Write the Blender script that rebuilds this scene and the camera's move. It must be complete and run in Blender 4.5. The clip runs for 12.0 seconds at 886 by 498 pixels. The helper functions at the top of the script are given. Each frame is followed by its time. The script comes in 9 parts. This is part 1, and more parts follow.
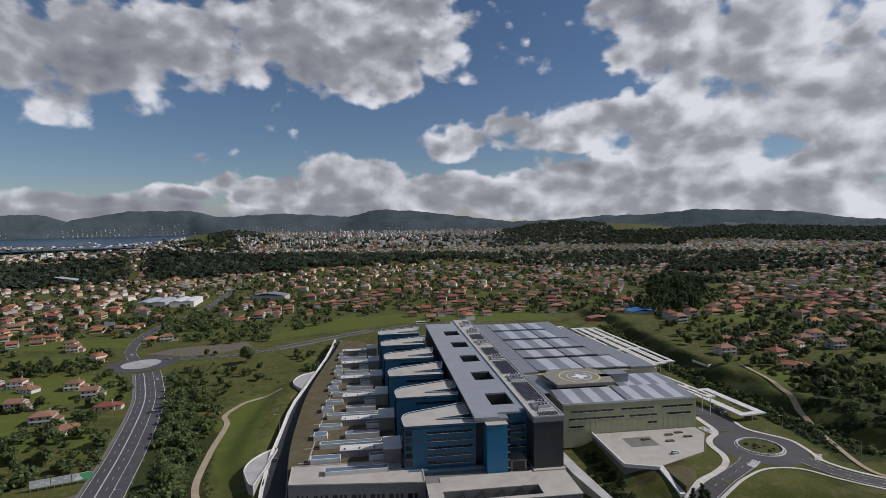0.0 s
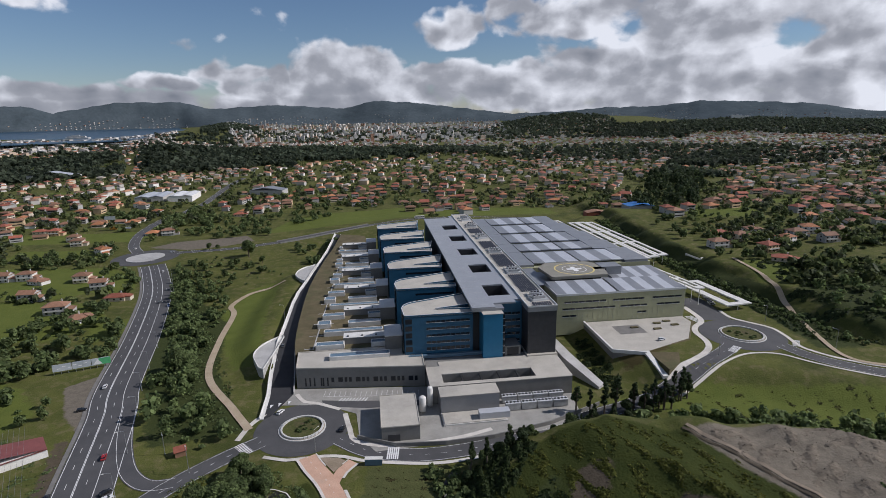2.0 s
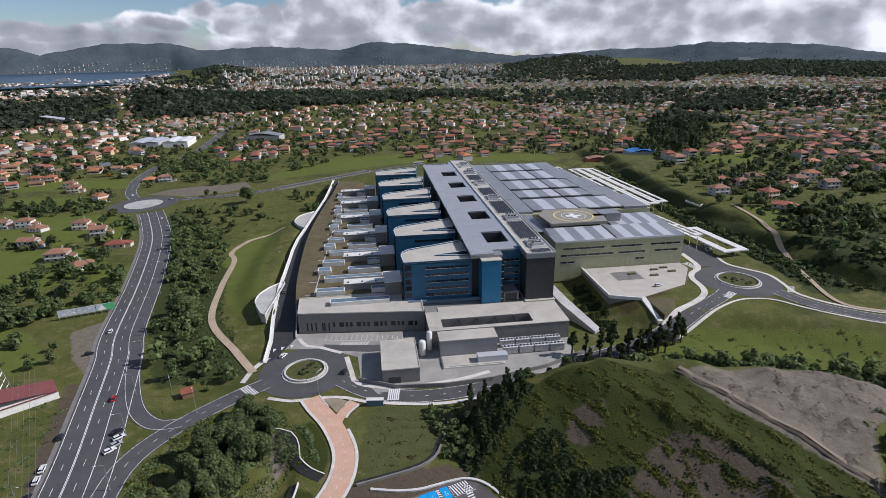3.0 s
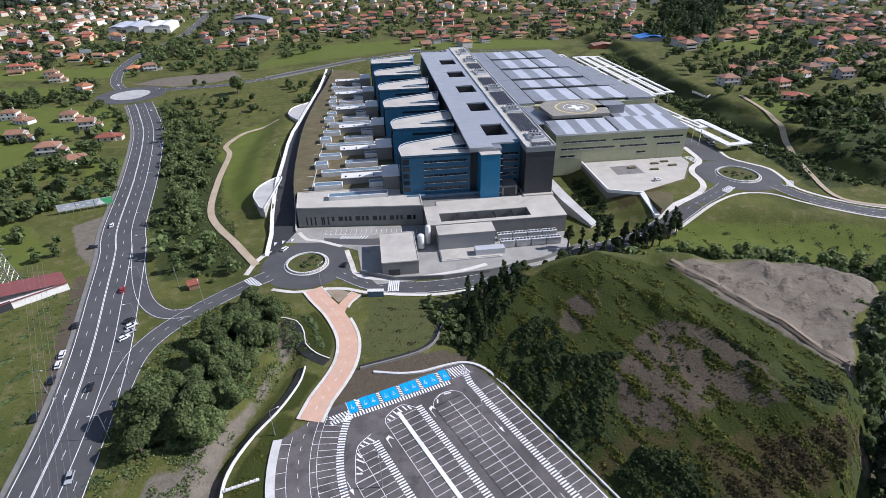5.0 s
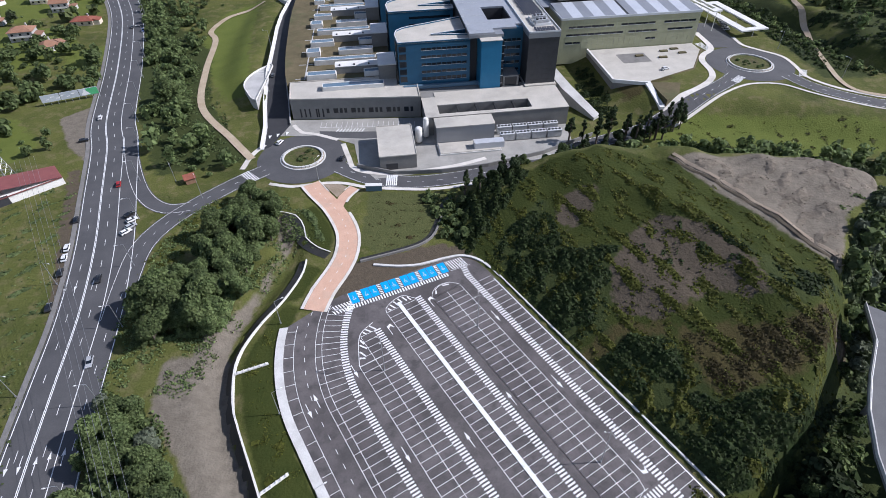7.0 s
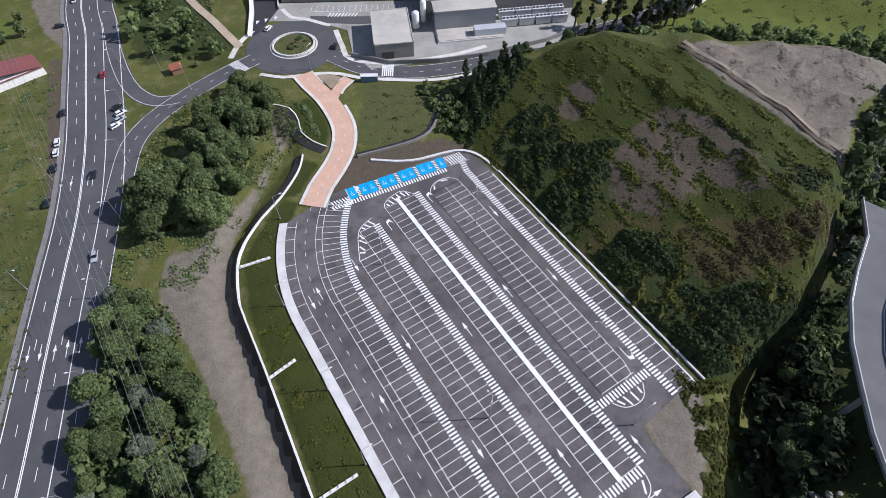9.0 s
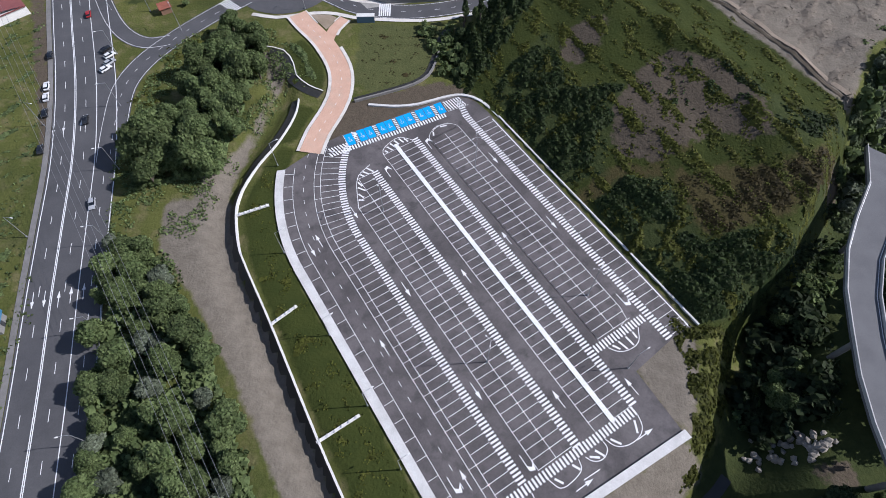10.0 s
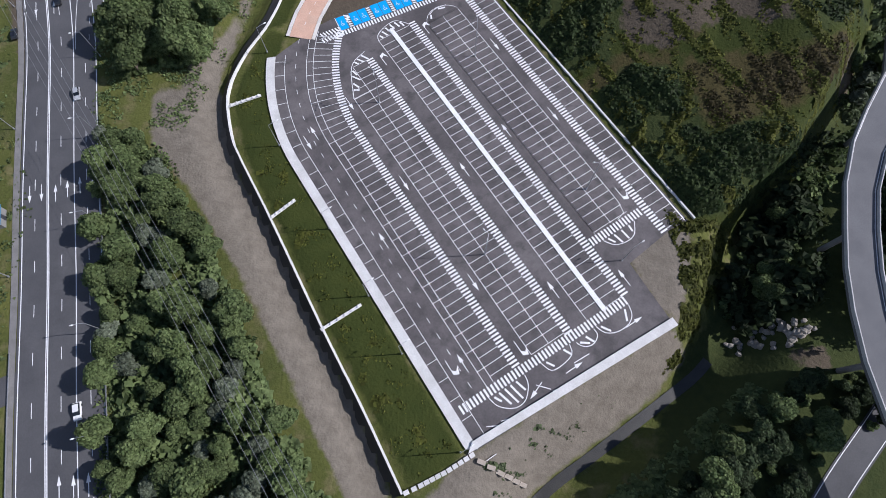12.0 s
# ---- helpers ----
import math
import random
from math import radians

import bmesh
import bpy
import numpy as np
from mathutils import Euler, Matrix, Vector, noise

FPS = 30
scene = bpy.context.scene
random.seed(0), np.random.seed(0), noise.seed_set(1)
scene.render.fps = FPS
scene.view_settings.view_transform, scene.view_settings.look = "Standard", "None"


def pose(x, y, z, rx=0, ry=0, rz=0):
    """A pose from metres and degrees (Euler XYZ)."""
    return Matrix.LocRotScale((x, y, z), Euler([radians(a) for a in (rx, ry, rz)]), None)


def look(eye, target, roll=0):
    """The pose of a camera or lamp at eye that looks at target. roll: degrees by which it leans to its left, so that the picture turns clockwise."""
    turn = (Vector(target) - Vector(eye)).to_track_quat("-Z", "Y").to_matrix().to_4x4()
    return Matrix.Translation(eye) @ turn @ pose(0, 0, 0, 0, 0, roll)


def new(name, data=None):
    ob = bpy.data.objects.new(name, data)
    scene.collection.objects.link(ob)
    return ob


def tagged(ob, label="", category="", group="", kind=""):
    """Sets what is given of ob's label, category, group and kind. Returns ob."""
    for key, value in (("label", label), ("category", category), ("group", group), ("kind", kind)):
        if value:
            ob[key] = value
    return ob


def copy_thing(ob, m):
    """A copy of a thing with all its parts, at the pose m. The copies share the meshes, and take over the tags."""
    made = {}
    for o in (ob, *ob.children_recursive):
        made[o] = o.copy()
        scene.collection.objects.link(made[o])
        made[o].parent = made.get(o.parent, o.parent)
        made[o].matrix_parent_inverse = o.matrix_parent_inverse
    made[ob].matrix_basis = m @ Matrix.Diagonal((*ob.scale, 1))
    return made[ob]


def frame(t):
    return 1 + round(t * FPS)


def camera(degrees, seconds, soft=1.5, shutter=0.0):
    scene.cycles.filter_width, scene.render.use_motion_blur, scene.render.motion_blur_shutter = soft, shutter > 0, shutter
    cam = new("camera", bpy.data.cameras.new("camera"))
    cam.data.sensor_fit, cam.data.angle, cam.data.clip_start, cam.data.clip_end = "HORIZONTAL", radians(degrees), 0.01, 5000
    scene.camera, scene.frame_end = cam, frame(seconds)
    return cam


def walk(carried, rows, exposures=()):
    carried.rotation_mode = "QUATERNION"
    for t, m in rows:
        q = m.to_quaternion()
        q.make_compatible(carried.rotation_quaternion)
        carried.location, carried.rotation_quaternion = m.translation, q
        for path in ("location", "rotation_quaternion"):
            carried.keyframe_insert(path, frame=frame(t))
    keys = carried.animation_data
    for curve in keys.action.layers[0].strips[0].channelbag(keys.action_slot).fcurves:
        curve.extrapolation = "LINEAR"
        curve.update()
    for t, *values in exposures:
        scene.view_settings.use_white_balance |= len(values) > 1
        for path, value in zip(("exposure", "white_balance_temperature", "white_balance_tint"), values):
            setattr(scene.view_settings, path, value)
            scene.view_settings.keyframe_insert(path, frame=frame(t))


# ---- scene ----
# The camera hangs 130 m over the car park and tilts down where it is.
cam = camera(78.55, 12.0, soft=0.8)
EYE_Z = 130.0
FIRST_TILT = -2.9
TILTS = [(0.0, 0.0), (0.5, -2.66), (1.0, -5.53), (1.5, -8.21), (2.0, -11.12), (2.5, -13.81), (3.0, -16.74),
         (5.0, -27.88), (5.5, -30.58), (6.0, -33.45), (6.5, -36.12), (7.0, -39.01), (9.0, -50.02), (9.5, -52.70),
         (10.0, -55.58), (10.5, -58.26), (11.0, -61.18), (11.5, -63.88), (12.0, -66.77)]
EXPOSURES = [(0.0, -0.12, 5930, 14), (1.5, -0.02, 5840, 14), (3.0, 0.36, 5760, 15), (5.0, 0.76, 5560, 16), (8.0, 0.72, 5530, 16), (12.0, 0.60, 5510, 17)]
walk(cam, [(t, pose(0, 0, EYE_Z, 90 + FIRST_TILT + a, 0, 0) @ pose(0, 0, 0, 0, 0, -0.9)) for t, a in TILTS], EXPOSURES)

# ---- light: afternoon sun from the right of the hospital, broken cumulus sky ----
SUN_EL, SUN_AZ = 38.0, 3.0     # elevation; azimuth counted from +x towards +y
sun = new("sun", bpy.data.lights.new("sun", "SUN"))
sun.data.energy, sun.data.angle, sun.data.color = 4.0, radians(0.53), (1.0, 0.915, 0.80)
sun_way = Vector((math.cos(radians(SUN_EL)) * math.cos(radians(SUN_AZ)), math.cos(radians(SUN_EL)) * math.sin(radians(SUN_AZ)), math.sin(radians(SUN_EL))))
sun.matrix_world = look((0, 0, 400), Vector((0, 0, 400)) - sun_way)

world = bpy.data.worlds.new("sky")
scene.world = world
world.use_nodes = True
wn, wl = world.node_tree.nodes, world.node_tree.links
wn.clear()


def wnode(kind, **values):
    n = wn.new(kind)
    for key, value in values.items():
        setattr(n, key, value)
    return n


def wmath(op, a, b=None, c=None, clamp=False):
    n = wnode("ShaderNodeMath", operation=op, use_clamp=clamp)
    for k, v in enumerate((a, b, c)):
        if v is None:
            continue
        if isinstance(v, (int, float)):
            n.inputs[k].default_value = v
        else:
            wl.new(v, n.inputs[k])
    return n.outputs[0]


sky = wnode("ShaderNodeTexSky", sky_type="NISHITA", sun_disc=False)
sky.sun_elevation, sky.sun_rotation = radians(SUN_EL), radians(90 - SUN_AZ)
sky.altitude, sky.air_density, sky.dust_density, sky.ozone_density = 200, 1.0, 0.15, 3.0
coord = wnode("ShaderNodeTexCoord")
split = wnode("ShaderNodeSeparateXYZ")
wl.new(coord.outputs["Generated"], split.inputs[0])
DX, DY, DZ = split.outputs
flat = wmath("SQRT", wmath("ADD", wmath("MULTIPLY", DX, DX), wmath("MULTIPLY", DY, DY)))
flat = wmath("MAXIMUM", flat, 0.02)
AZ = wmath("ARCTAN2", DX, DY)                       # 0 ahead, positive to the right
EL = wmath("DIVIDE", DZ, flat)                      # tangent of the elevation


flow = wnode("ShaderNodeTexNoise", noise_dimensions="3D")
flow.inputs["Scale"].default_value, flow.inputs["Detail"].default_value, flow.inputs["Roughness"].default_value = 5.5, 4.0, 0.6
wl.new(coord.outputs["Generated"], flow.inputs["Vector"])
drift = wnode("ShaderNodeSeparateColor")
wl.new(flow.outputs["Color"], drift.inputs[0])
WARP_AZ = wmath("MULTIPLY_ADD", wmath("SUBTRACT", drift.outputs[0], 0.5), 0.30, AZ)
WARP_EL = wmath("MULTIPLY_ADD", wmath("SUBTRACT", drift.outputs[1], 0.5), wmath("MULTIPLY_ADD", EL, 0.40, 0.04), EL)


def cloud_bank(az, el, wide, high):
    """1 inside a warped oval of sky, falling to 0 at its rim."""
    a = wmath("DIVIDE", wmath("SUBTRACT", WARP_AZ, az), wide)
    e = wmath("DIVIDE", wmath("SUBTRACT", WARP_EL, el), high)
    r = wmath("SQRT", wmath("ADD", wmath("MULTIPLY", a, a), wmath("MULTIPLY", e, e)))
    return wmath("SUBTRACT", 1.0, r, clamp=True)


def cloud_noise(shift_az, shift_el):
    """Billowing noise, finer towards the horizon where the clouds are farther."""
    v = wnode("ShaderNodeCombineXYZ")
    wl.new(wmath("MULTIPLY", wmath("ADD", AZ, shift_az), 8.6), v.inputs[0])
    wl.new(wmath("MULTIPLY", wmath("ADD", EL, shift_el), 11.2), v.inputs[1])
    n = wnode("ShaderNodeTexNoise", noise_dimensions="3D")
    n.inputs["Scale"].default_value, n.inputs["Detail"].default_value = 1.0, 9.0
    n.inputs["Roughness"].default_value, n.inputs["Distortion"].default_value = 0.52, 0.15
    wl.new(v.outputs[0], n.inputs["Vector"])
    w = wnode("ShaderNodeTexVoronoi", feature="SMOOTH_F1")
    w.inputs["Scale"].default_value, w.inputs["Smoothness"].default_value = 3.2, 0.6
    wl.new(v.outputs[0], w.inputs["Vector"])
    return wmath("SUBTRACT", n.outputs["Fac"], wmath("MULTIPLY", w.outputs["Distance"], 0.22))


banks = None
for az, el, wide, high, strength in [
        (-0.594, 0.261, 0.212, 0.12, 1.0),
        (-0.439, 0.301, 0.159, 0.121, 1.0),
        (-0.14, 0.349, 0.293, 0.158, 1.15),
        (-0.162, 0.288, 0.207, 0.1, 1.0),
        (0.364, 0.322, 0.186, 0.106, 1.1),
        (0.552, 0.281, 0.245, 0.159, 1.15),
        (0.492, 0.176, 0.208, 0.154, 1.15),
        (0.638, 0.199, 0.147, 0.156, 1.1),
        (0.153, 0.158, 0.15, 0.065, 1.1),
        (0.29, 0.181, 0.141, 0.076, 1.0),
        (0.02, 0.142, 0.113, 0.047, 1.0),
        (0.365, 0.132, 0.144, 0.089, 1.0),
        (-0.332, 0.061, 0.111, 0.05, 1.15),
        (-0.177, 0.072, 0.15, 0.066, 1.2),
        (-0.003, 0.049, 0.175, 0.057, 1.2),
        (0.262, 0.064, 0.135, 0.07, 1.2),
        (0.477, 0.046, 0.229, 0.088, 1.2),
        (0.64, 0.059, 0.127, 0.111, 1.2),
        (-0.165, 0.125, 0.05, 0.03, 0.45),
        (-0.437, 0.114, 0.05, 0.02, 0.5),
        (-0.456, 0.051, 0.067, 0.023, 0.9),
        (-0.596, 0.038, 0.186, 0.03, 0.75),
        (-0.35, 0.018, 0.95, 0.042, 0.82),
        (0.4, 0.03, 1.0, 0.07, 1.0),
        (-0.28, 0.31, 0.2, 0.12, 0.8),
        (1.6, 0.5, 0.8, 0.45, 1.0),
        (-1.6, 0.5, 0.8, 0.45, 1.0),
        (2.8, 0.5, 0.9, 0.45, 1.0),
        (-2.8, 0.5, 0.8, 0.45, 1.0),
        (0.1, 1.2, 0.9, 0.6, 1.0)]:
    b = wmath("MULTIPLY", cloud_bank(az, el, wide, high), strength)
    banks = b if banks is None else wmath("MAXIMUM", banks, b)
cover = wmath("ADD", wmath("MULTIPLY", wmath("MINIMUM", banks, 0.60), 1.0), wmath("SUBTRACT", wmath("MULTIPLY", cloud_noise(0, 0), 1.5), 0.82))
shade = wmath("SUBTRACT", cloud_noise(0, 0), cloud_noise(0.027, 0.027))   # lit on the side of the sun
dense = wnode("ShaderNodeMapRange", interpolation_type="SMOOTHSTEP")
dense.inputs["From Min"].default_value, dense.inputs["From Max"].default_value = 0.0, 0.22
wl.new(cover, dense.inputs["Value"])
thick = wnode("ShaderNodeMapRange", interpolation_type="SMOOTHSTEP")
thick.inputs["From Min"].default_value, thick.inputs["From Max"].default_value = 0.08, 0.55
wl.new(cover, thick.inputs["Value"])
lit = wmath("ADD", wmath("MULTIPLY", shade, 2.3), wmath("MULTIPLY_ADD", wmath("SINE", AZ), 0.24, wmath("SUBTRACT", 0.80, wmath("MULTIPLY", thick.outputs[0], 0.42))), clamp=True)
tone = wnode("ShaderNodeValToRGB")
tone.color_ramp.elements[0].position, tone.color_ramp.elements[0].color = 0.0, (0.19, 0.20, 0.215, 1)
tone.color_ramp.elements[1].position, tone.color_ramp.elements[1].color = 1.0, (0.76, 0.75, 0.73, 1)
mid = tone.color_ramp.elements.new(0.5)
mid.color = (0.33, 0.33, 0.335, 1)
wl.new(lit, tone.inputs["Fac"])
blue = wnode("ShaderNodeBackground")
blue.inputs["Strength"].default_value = 0.058
wl.new(sky.outputs[0], blue.inputs["Color"])
white = wnode("ShaderNodeBackground")
white.inputs["Strength"].default_value = 1.0
wl.new(tone.outputs["Color"], white.inputs["Color"])
both = wnode("ShaderNodeMixShader")
wl.new(dense.outputs[0], both.inputs[0])
wl.new(blue.outputs[0], both.inputs[1])
wl.new(white.outputs[0], both.inputs[2])
out = wnode("ShaderNodeOutputWorld")
wl.new(both.outputs[0], out.inputs["Surface"])

# ---- mesh and material helpers ----
class Shape:
    """Collects corners and faces of one mesh."""

    def __init__(self):
        self.v, self.f = [], []

    def face(self, *points):
        k = len(self.v)
        self.v.extend(tuple(p) for p in points)
        self.f.append(tuple(range(k, k + len(points))))
        return self

    def box(self, x0, x1, y0, y1, z0, z1):
        k = len(self.v)
        self.v += [(x0, y0, z0), (x1, y0, z0), (x1, y1, z0), (x0, y1, z0), (x0, y0, z1), (x1, y0, z1), (x1, y1, z1), (x0, y1, z1)]
        self.f += [tuple(k + i for i in q) for q in ((0, 3, 2, 1), (4, 5, 6, 7), (0, 1, 5, 4), (1, 2, 6, 5), (2, 3, 7, 6), (3, 0, 4, 7))]
        return self

    def slab(self, outline, z0, z1):
        """An upright prism on a counter-clockwise outline; z1 may be one height or one a corner."""
        k, n = len(self.v), len(outline)
        tops = [z1] * n if isinstance(z1, (int, float)) else list(z1)
        lows = [z0] * n if isinstance(z0, (int, float)) else list(z0)
        self.v += [(x, y, z) for (x, y), z in zip(outline, lows)] + [(x, y, z) for (x, y), z in zip(outline, tops)]
        self.f += [tuple(k + n + i for i in range(n)), tuple(k + n - 1 - i for i in range(n))]
        self.f += [(k + i, k + (i + 1) % n, k + n + (i + 1) % n, k + n + i) for i in range(n)]
        return self

    def tube(self, path, radii, sides=8, caps=True):
        """A round bar along a path of points."""
        path = [Vector(p) for p in path]
        radii = [radii] * len(path) if isinstance(radii, (int, float)) else radii
        k = len(self.v)
        for i, p in enumerate(path):
            way = (path[min(i + 1, len(path) - 1)] - path[max(i - 1, 0)]).normalized()
            side = way.cross(Vector((0, 0, 1)) if abs(way.z) < 0.95 else Vector((1, 0, 0))).normalized()
            up = side.cross(way)
            for j in range(sides):
                a = 2 * math.pi * j / sides
                self.v.append(tuple(p + (side * math.cos(a) + up * math.sin(a)) * radii[i]))
        for i in range(len(path) - 1):
            for j in range(sides):
                a, b = k + i * sides + j, k + i * sides + (j + 1) % sides
                self.f.append((a, b, b + sides, a + sides))
        if caps:
            self.f += [tuple(k + sides - 1 - j for j in range(sides)), tuple(k + (len(path) - 1) * sides + j for j in range(sides))]
        return self

    def ribbon(self, left, right):
        """A band of quads between two rows of points."""
        k, n = len(self.v), len(left)
        self.v += [tuple(p) for p in left] + [tuple(p) for p in right]
        self.f += [(k + n + i, k + n + i + 1, k + i + 1, k + i) for i in range(n - 1)]
        return self

    def mesh(self, name, material, smooth=False):
        m = bpy.data.meshes.new(name)
        m.from_pydata(self.v, [], self.f)
        m.materials.append(material)
        if smooth:
            m.polygons.foreach_set("use_smooth", [True] * len(m.polygons))
        m.update()
        return m


def part(name, shape, material, parent=None, label="", smooth=False):
    """One mesh object, under a thing or part if that is given."""
    ob = new(name, shape.mesh(name, material, smooth) if isinstance(shape, Shape) else shape)
    ob.parent = parent
    if label:
        ob["label"] = label
    return ob


def thing(name, label, category, m=None, group="", kind=""):
    """An empty at a thing's base, which parents its parts."""
    ob = new(name)
    ob.empty_display_size = 0.3
    if m is not None:
        ob.matrix_basis = m
    return tagged(ob, label, category, group, kind)


def surface(name, colours, rough=0.8, scale=1.0, fine=20.0, bump=0.15, metal=0.0, vary=0.0, spread=(0.3, 0.7), stain=None, spec=0.5, detail=6.0):
    """A weathered material: two colours mixed by coarse and fine noise in metres, with fine relief; vary: brightness change from piece to piece."""
    m = bpy.data.materials.new(name)
    m.use_nodes = True
    nt = m.node_tree
    nodes, links = nt.nodes, nt.links
    bsdf = nodes["Principled BSDF"]
    bsdf.inputs["Roughness"].default_value, bsdf.inputs["Metallic"].default_value = rough, metal
    bsdf.inputs["Specular IOR Level"].default_value = spec
    geo = nodes.new("ShaderNodeNewGeometry")

    def tex(s, d, r=0.6):
        n = nodes.new("ShaderNodeTexNoise")
        n.inputs["Scale"].default_value, n.inputs["Detail"].default_value, n.inputs["Roughness"].default_value = s, d, r
        links.new(geo.outputs["Position"], n.inputs["Vector"])
        return n.outputs["Fac"]

    def ramp(fac, lo, hi):
        n = nodes.new("ShaderNodeMapRange")
        n.inputs["From Min"].default_value, n.inputs["From Max"].default_value = lo, hi
        links.new(fac, n.inputs["Value"])
        return n.outputs[0]

    def mix(fac, a, b, blend="MIX"):
        n = nodes.new("ShaderNodeMix")
        n.data_type, n.blend_type = "RGBA", blend
        if isinstance(fac, float):
            n.inputs[0].default_value = fac
        else:
            links.new(fac, n.inputs[0])
        for k, c in ((6, a), (7, b)):
            if isinstance(c, tuple):
                n.inputs[k].default_value = (*c, 1)
            else:
                links.new(c, n.inputs[k])
        return n.outputs[2]

    coarse, grain = tex(scale, detail), tex(fine, 3.0)
    colour = mix(ramp(coarse, *spread), colours[0], colours[1])
    if len(colours) > 2:
        colour = mix(ramp(tex(scale * 3.7, 5.0), 0.5, 0.68), colour, colours[2])
    if stain:
        colour = mix(ramp(tex(scale * 0.37, 7.0, 0.7), 0.52, 0.72), colour, stain)
    colour = mix(ramp(grain, 0.25, 0.75), mix(0.25, colour, (0.0, 0.0, 0.0)), colour)
    if vary:
        info = nodes.new("ShaderNodeObjectInfo")
        hsv = nodes.new("ShaderNodeHueSaturation")
        value = nodes.new("ShaderNodeMapRange")
        value.inputs["To Min"].default_value, value.inputs["To Max"].default_value = 1 - vary, 1 + vary
        links.new(info.outputs["Random"], value.inputs["Value"])
        links.new(value.outputs[0], hsv.inputs["Value"])
        links.new(colour, hsv.inputs["Color"])
        colour = hsv.outputs["Color"]
    links.new(colour, bsdf.inputs["Base Color"])
    if bump:
        b = nodes.new("ShaderNodeBump")
        b.inputs["Strength"].default_value, b.inputs["Distance"].default_value = bump, 0.4 / fine
        links.new(grain, b.inputs["Height"])
        links.new(b.outputs[0], bsdf.inputs["Normal"])
    return m


def glassy(name, colour, rough=0.08):
    """A dark window pane seen from outside: mirror-like with a deep tint."""
    m = bpy.data.materials.new(name)
    m.use_nodes = True
    b = m.node_tree.nodes["Principled BSDF"]
    b.inputs["Base Color"].default_value = (*colour, 1)
    b.inputs["Roughness"].default_value, b.inputs["IOR"].default_value = rough, 1.5
    n = m.node_tree.nodes.new("ShaderNodeTexNoise")
    n.inputs["Scale"].default_value = 0.35
    bump = m.node_tree.nodes.new("ShaderNodeBump")
    bump.inputs["Strength"].default_value = 0.04
    m.node_tree.links.new(n.outputs["Fac"], bump.inputs["Height"])
    m.node_tree.links.new(bump.outputs[0], b.inputs["Normal"])
    return m


GRASS = surface("grass", [(0.050, 0.085, 0.016), (0.105, 0.145, 0.032), (0.15, 0.15, 0.06)], 0.95, 0.06, 1.6, 0.7, spec=0.15, stain=(0.035, 0.062, 0.016))
ISLAND_GRASS = surface("island_grass", [(0.050, 0.062, 0.018), (0.098, 0.105, 0.034), (0.13, 0.11, 0.06)], 0.95, 0.25, 2.0, 0.6, spec=0.15, stain=(0.10, 0.08, 0.05))
ASPHALT = surface("asphalt", [(0.062, 0.062, 0.066), (0.088, 0.087, 0.090)], 0.85, 0.09, 4.0, 0.15, stain=(0.05, 0.05, 0.052))
LOT_ASPHALT = surface("car_park_asphalt", [(0.070, 0.062, 0.062), (0.128, 0.115, 0.114), (0.062, 0.056, 0.056)], 0.85, 0.07, 2.0, 0.15, spread=(0.36, 0.64), stain=(0.152, 0.138, 0.135))
DARK_ASPHALT = surface("fresh_asphalt", [(0.022, 0.022, 0.026), (0.035, 0.035, 0.038)], 0.8, 0.2, 5.0, 0.15)
PAINT = surface("road_paint", [(0.72, 0.72, 0.72), (0.82, 0.82, 0.82)], 0.7, 0.5, 3.0, 0.1)
BLUE_PAINT = surface("blue_road_paint", [(0.0, 0.30, 0.72), (0.01, 0.36, 0.80)], 0.6, 0.5, 3.0, 0.1)
CONCRETE = surface("pale_concrete", [(0.38, 0.375, 0.36), (0.50, 0.49, 0.475)], 0.85, 0.15, 3.0, 0.15, stain=(0.30, 0.295, 0.28))
KERB = surface("kerb_concrete", [(0.50, 0.49, 0.47), (0.66, 0.65, 0.63)], 0.85, 0.3, 4.0, 0.15)
PINK = surface("pink_paving", [(0.54, 0.335, 0.235), (0.62, 0.405, 0.295)], 0.85, 0.25, 4.0, 0.15, stain=(0.50, 0.37, 0.28))
DIRT = surface("bare_earth", [(0.25, 0.20, 0.14), (0.34, 0.28, 0.21)], 0.95, 0.12, 1.5, 0.6, stain=(0.15, 0.14, 0.06), spec=0.2)
SAND = surface("sandy_path", [(0.36, 0.29, 0.20), (0.46, 0.38, 0.28)], 0.95, 0.2, 2.0, 0.3, spec=0.2)
PAVING = surface("pale_paving", [(0.58, 0.545, 0.495), (0.70, 0.665, 0.61)], 0.85, 0.25, 4.0, 0.15, stain=(0.42, 0.39, 0.35))
GREY_CONCRETE = surface("weathered_shaded_concrete", [(0.15, 0.145, 0.135), (0.22, 0.21, 0.20)], 0.9, 0.3, 4.0, 0.2)
# ---- the lie of the land ----
def soft(t):
    t = np.clip(t, 0.0, 1.0)
    return t * t * (3 - 2 * t)


def edge_gap(x, y, line, closed=True):
    """Distance from points to a line of corners; for a closed one positive inside, negative outside."""
    x, y = np.asarray(x, float), np.asarray(y, float)
    best, inside = np.full(x.shape, 1e9), np.zeros(x.shape, bool)
    pts = list(line)
    for (ax, ay), (bx, by) in zip(pts, pts[1:] + pts[:1] if closed else pts[1:]):
        dx, dy = bx - ax, by - ay
        t = np.clip(((x - ax) * dx + (y - ay) * dy) / (dx * dx + dy * dy + 1e-9), 0, 1)
        best = np.minimum(best, np.hypot(x - ax - t * dx, y - ay - t * dy))
        if closed:
            hit = ((ay > y) != (by > y)) & (x < dx * (y - ay) / (by - ay if by != ay else 1e-9) + ax)
            inside ^= hit
    return np.where(inside, best, -best) if closed else best


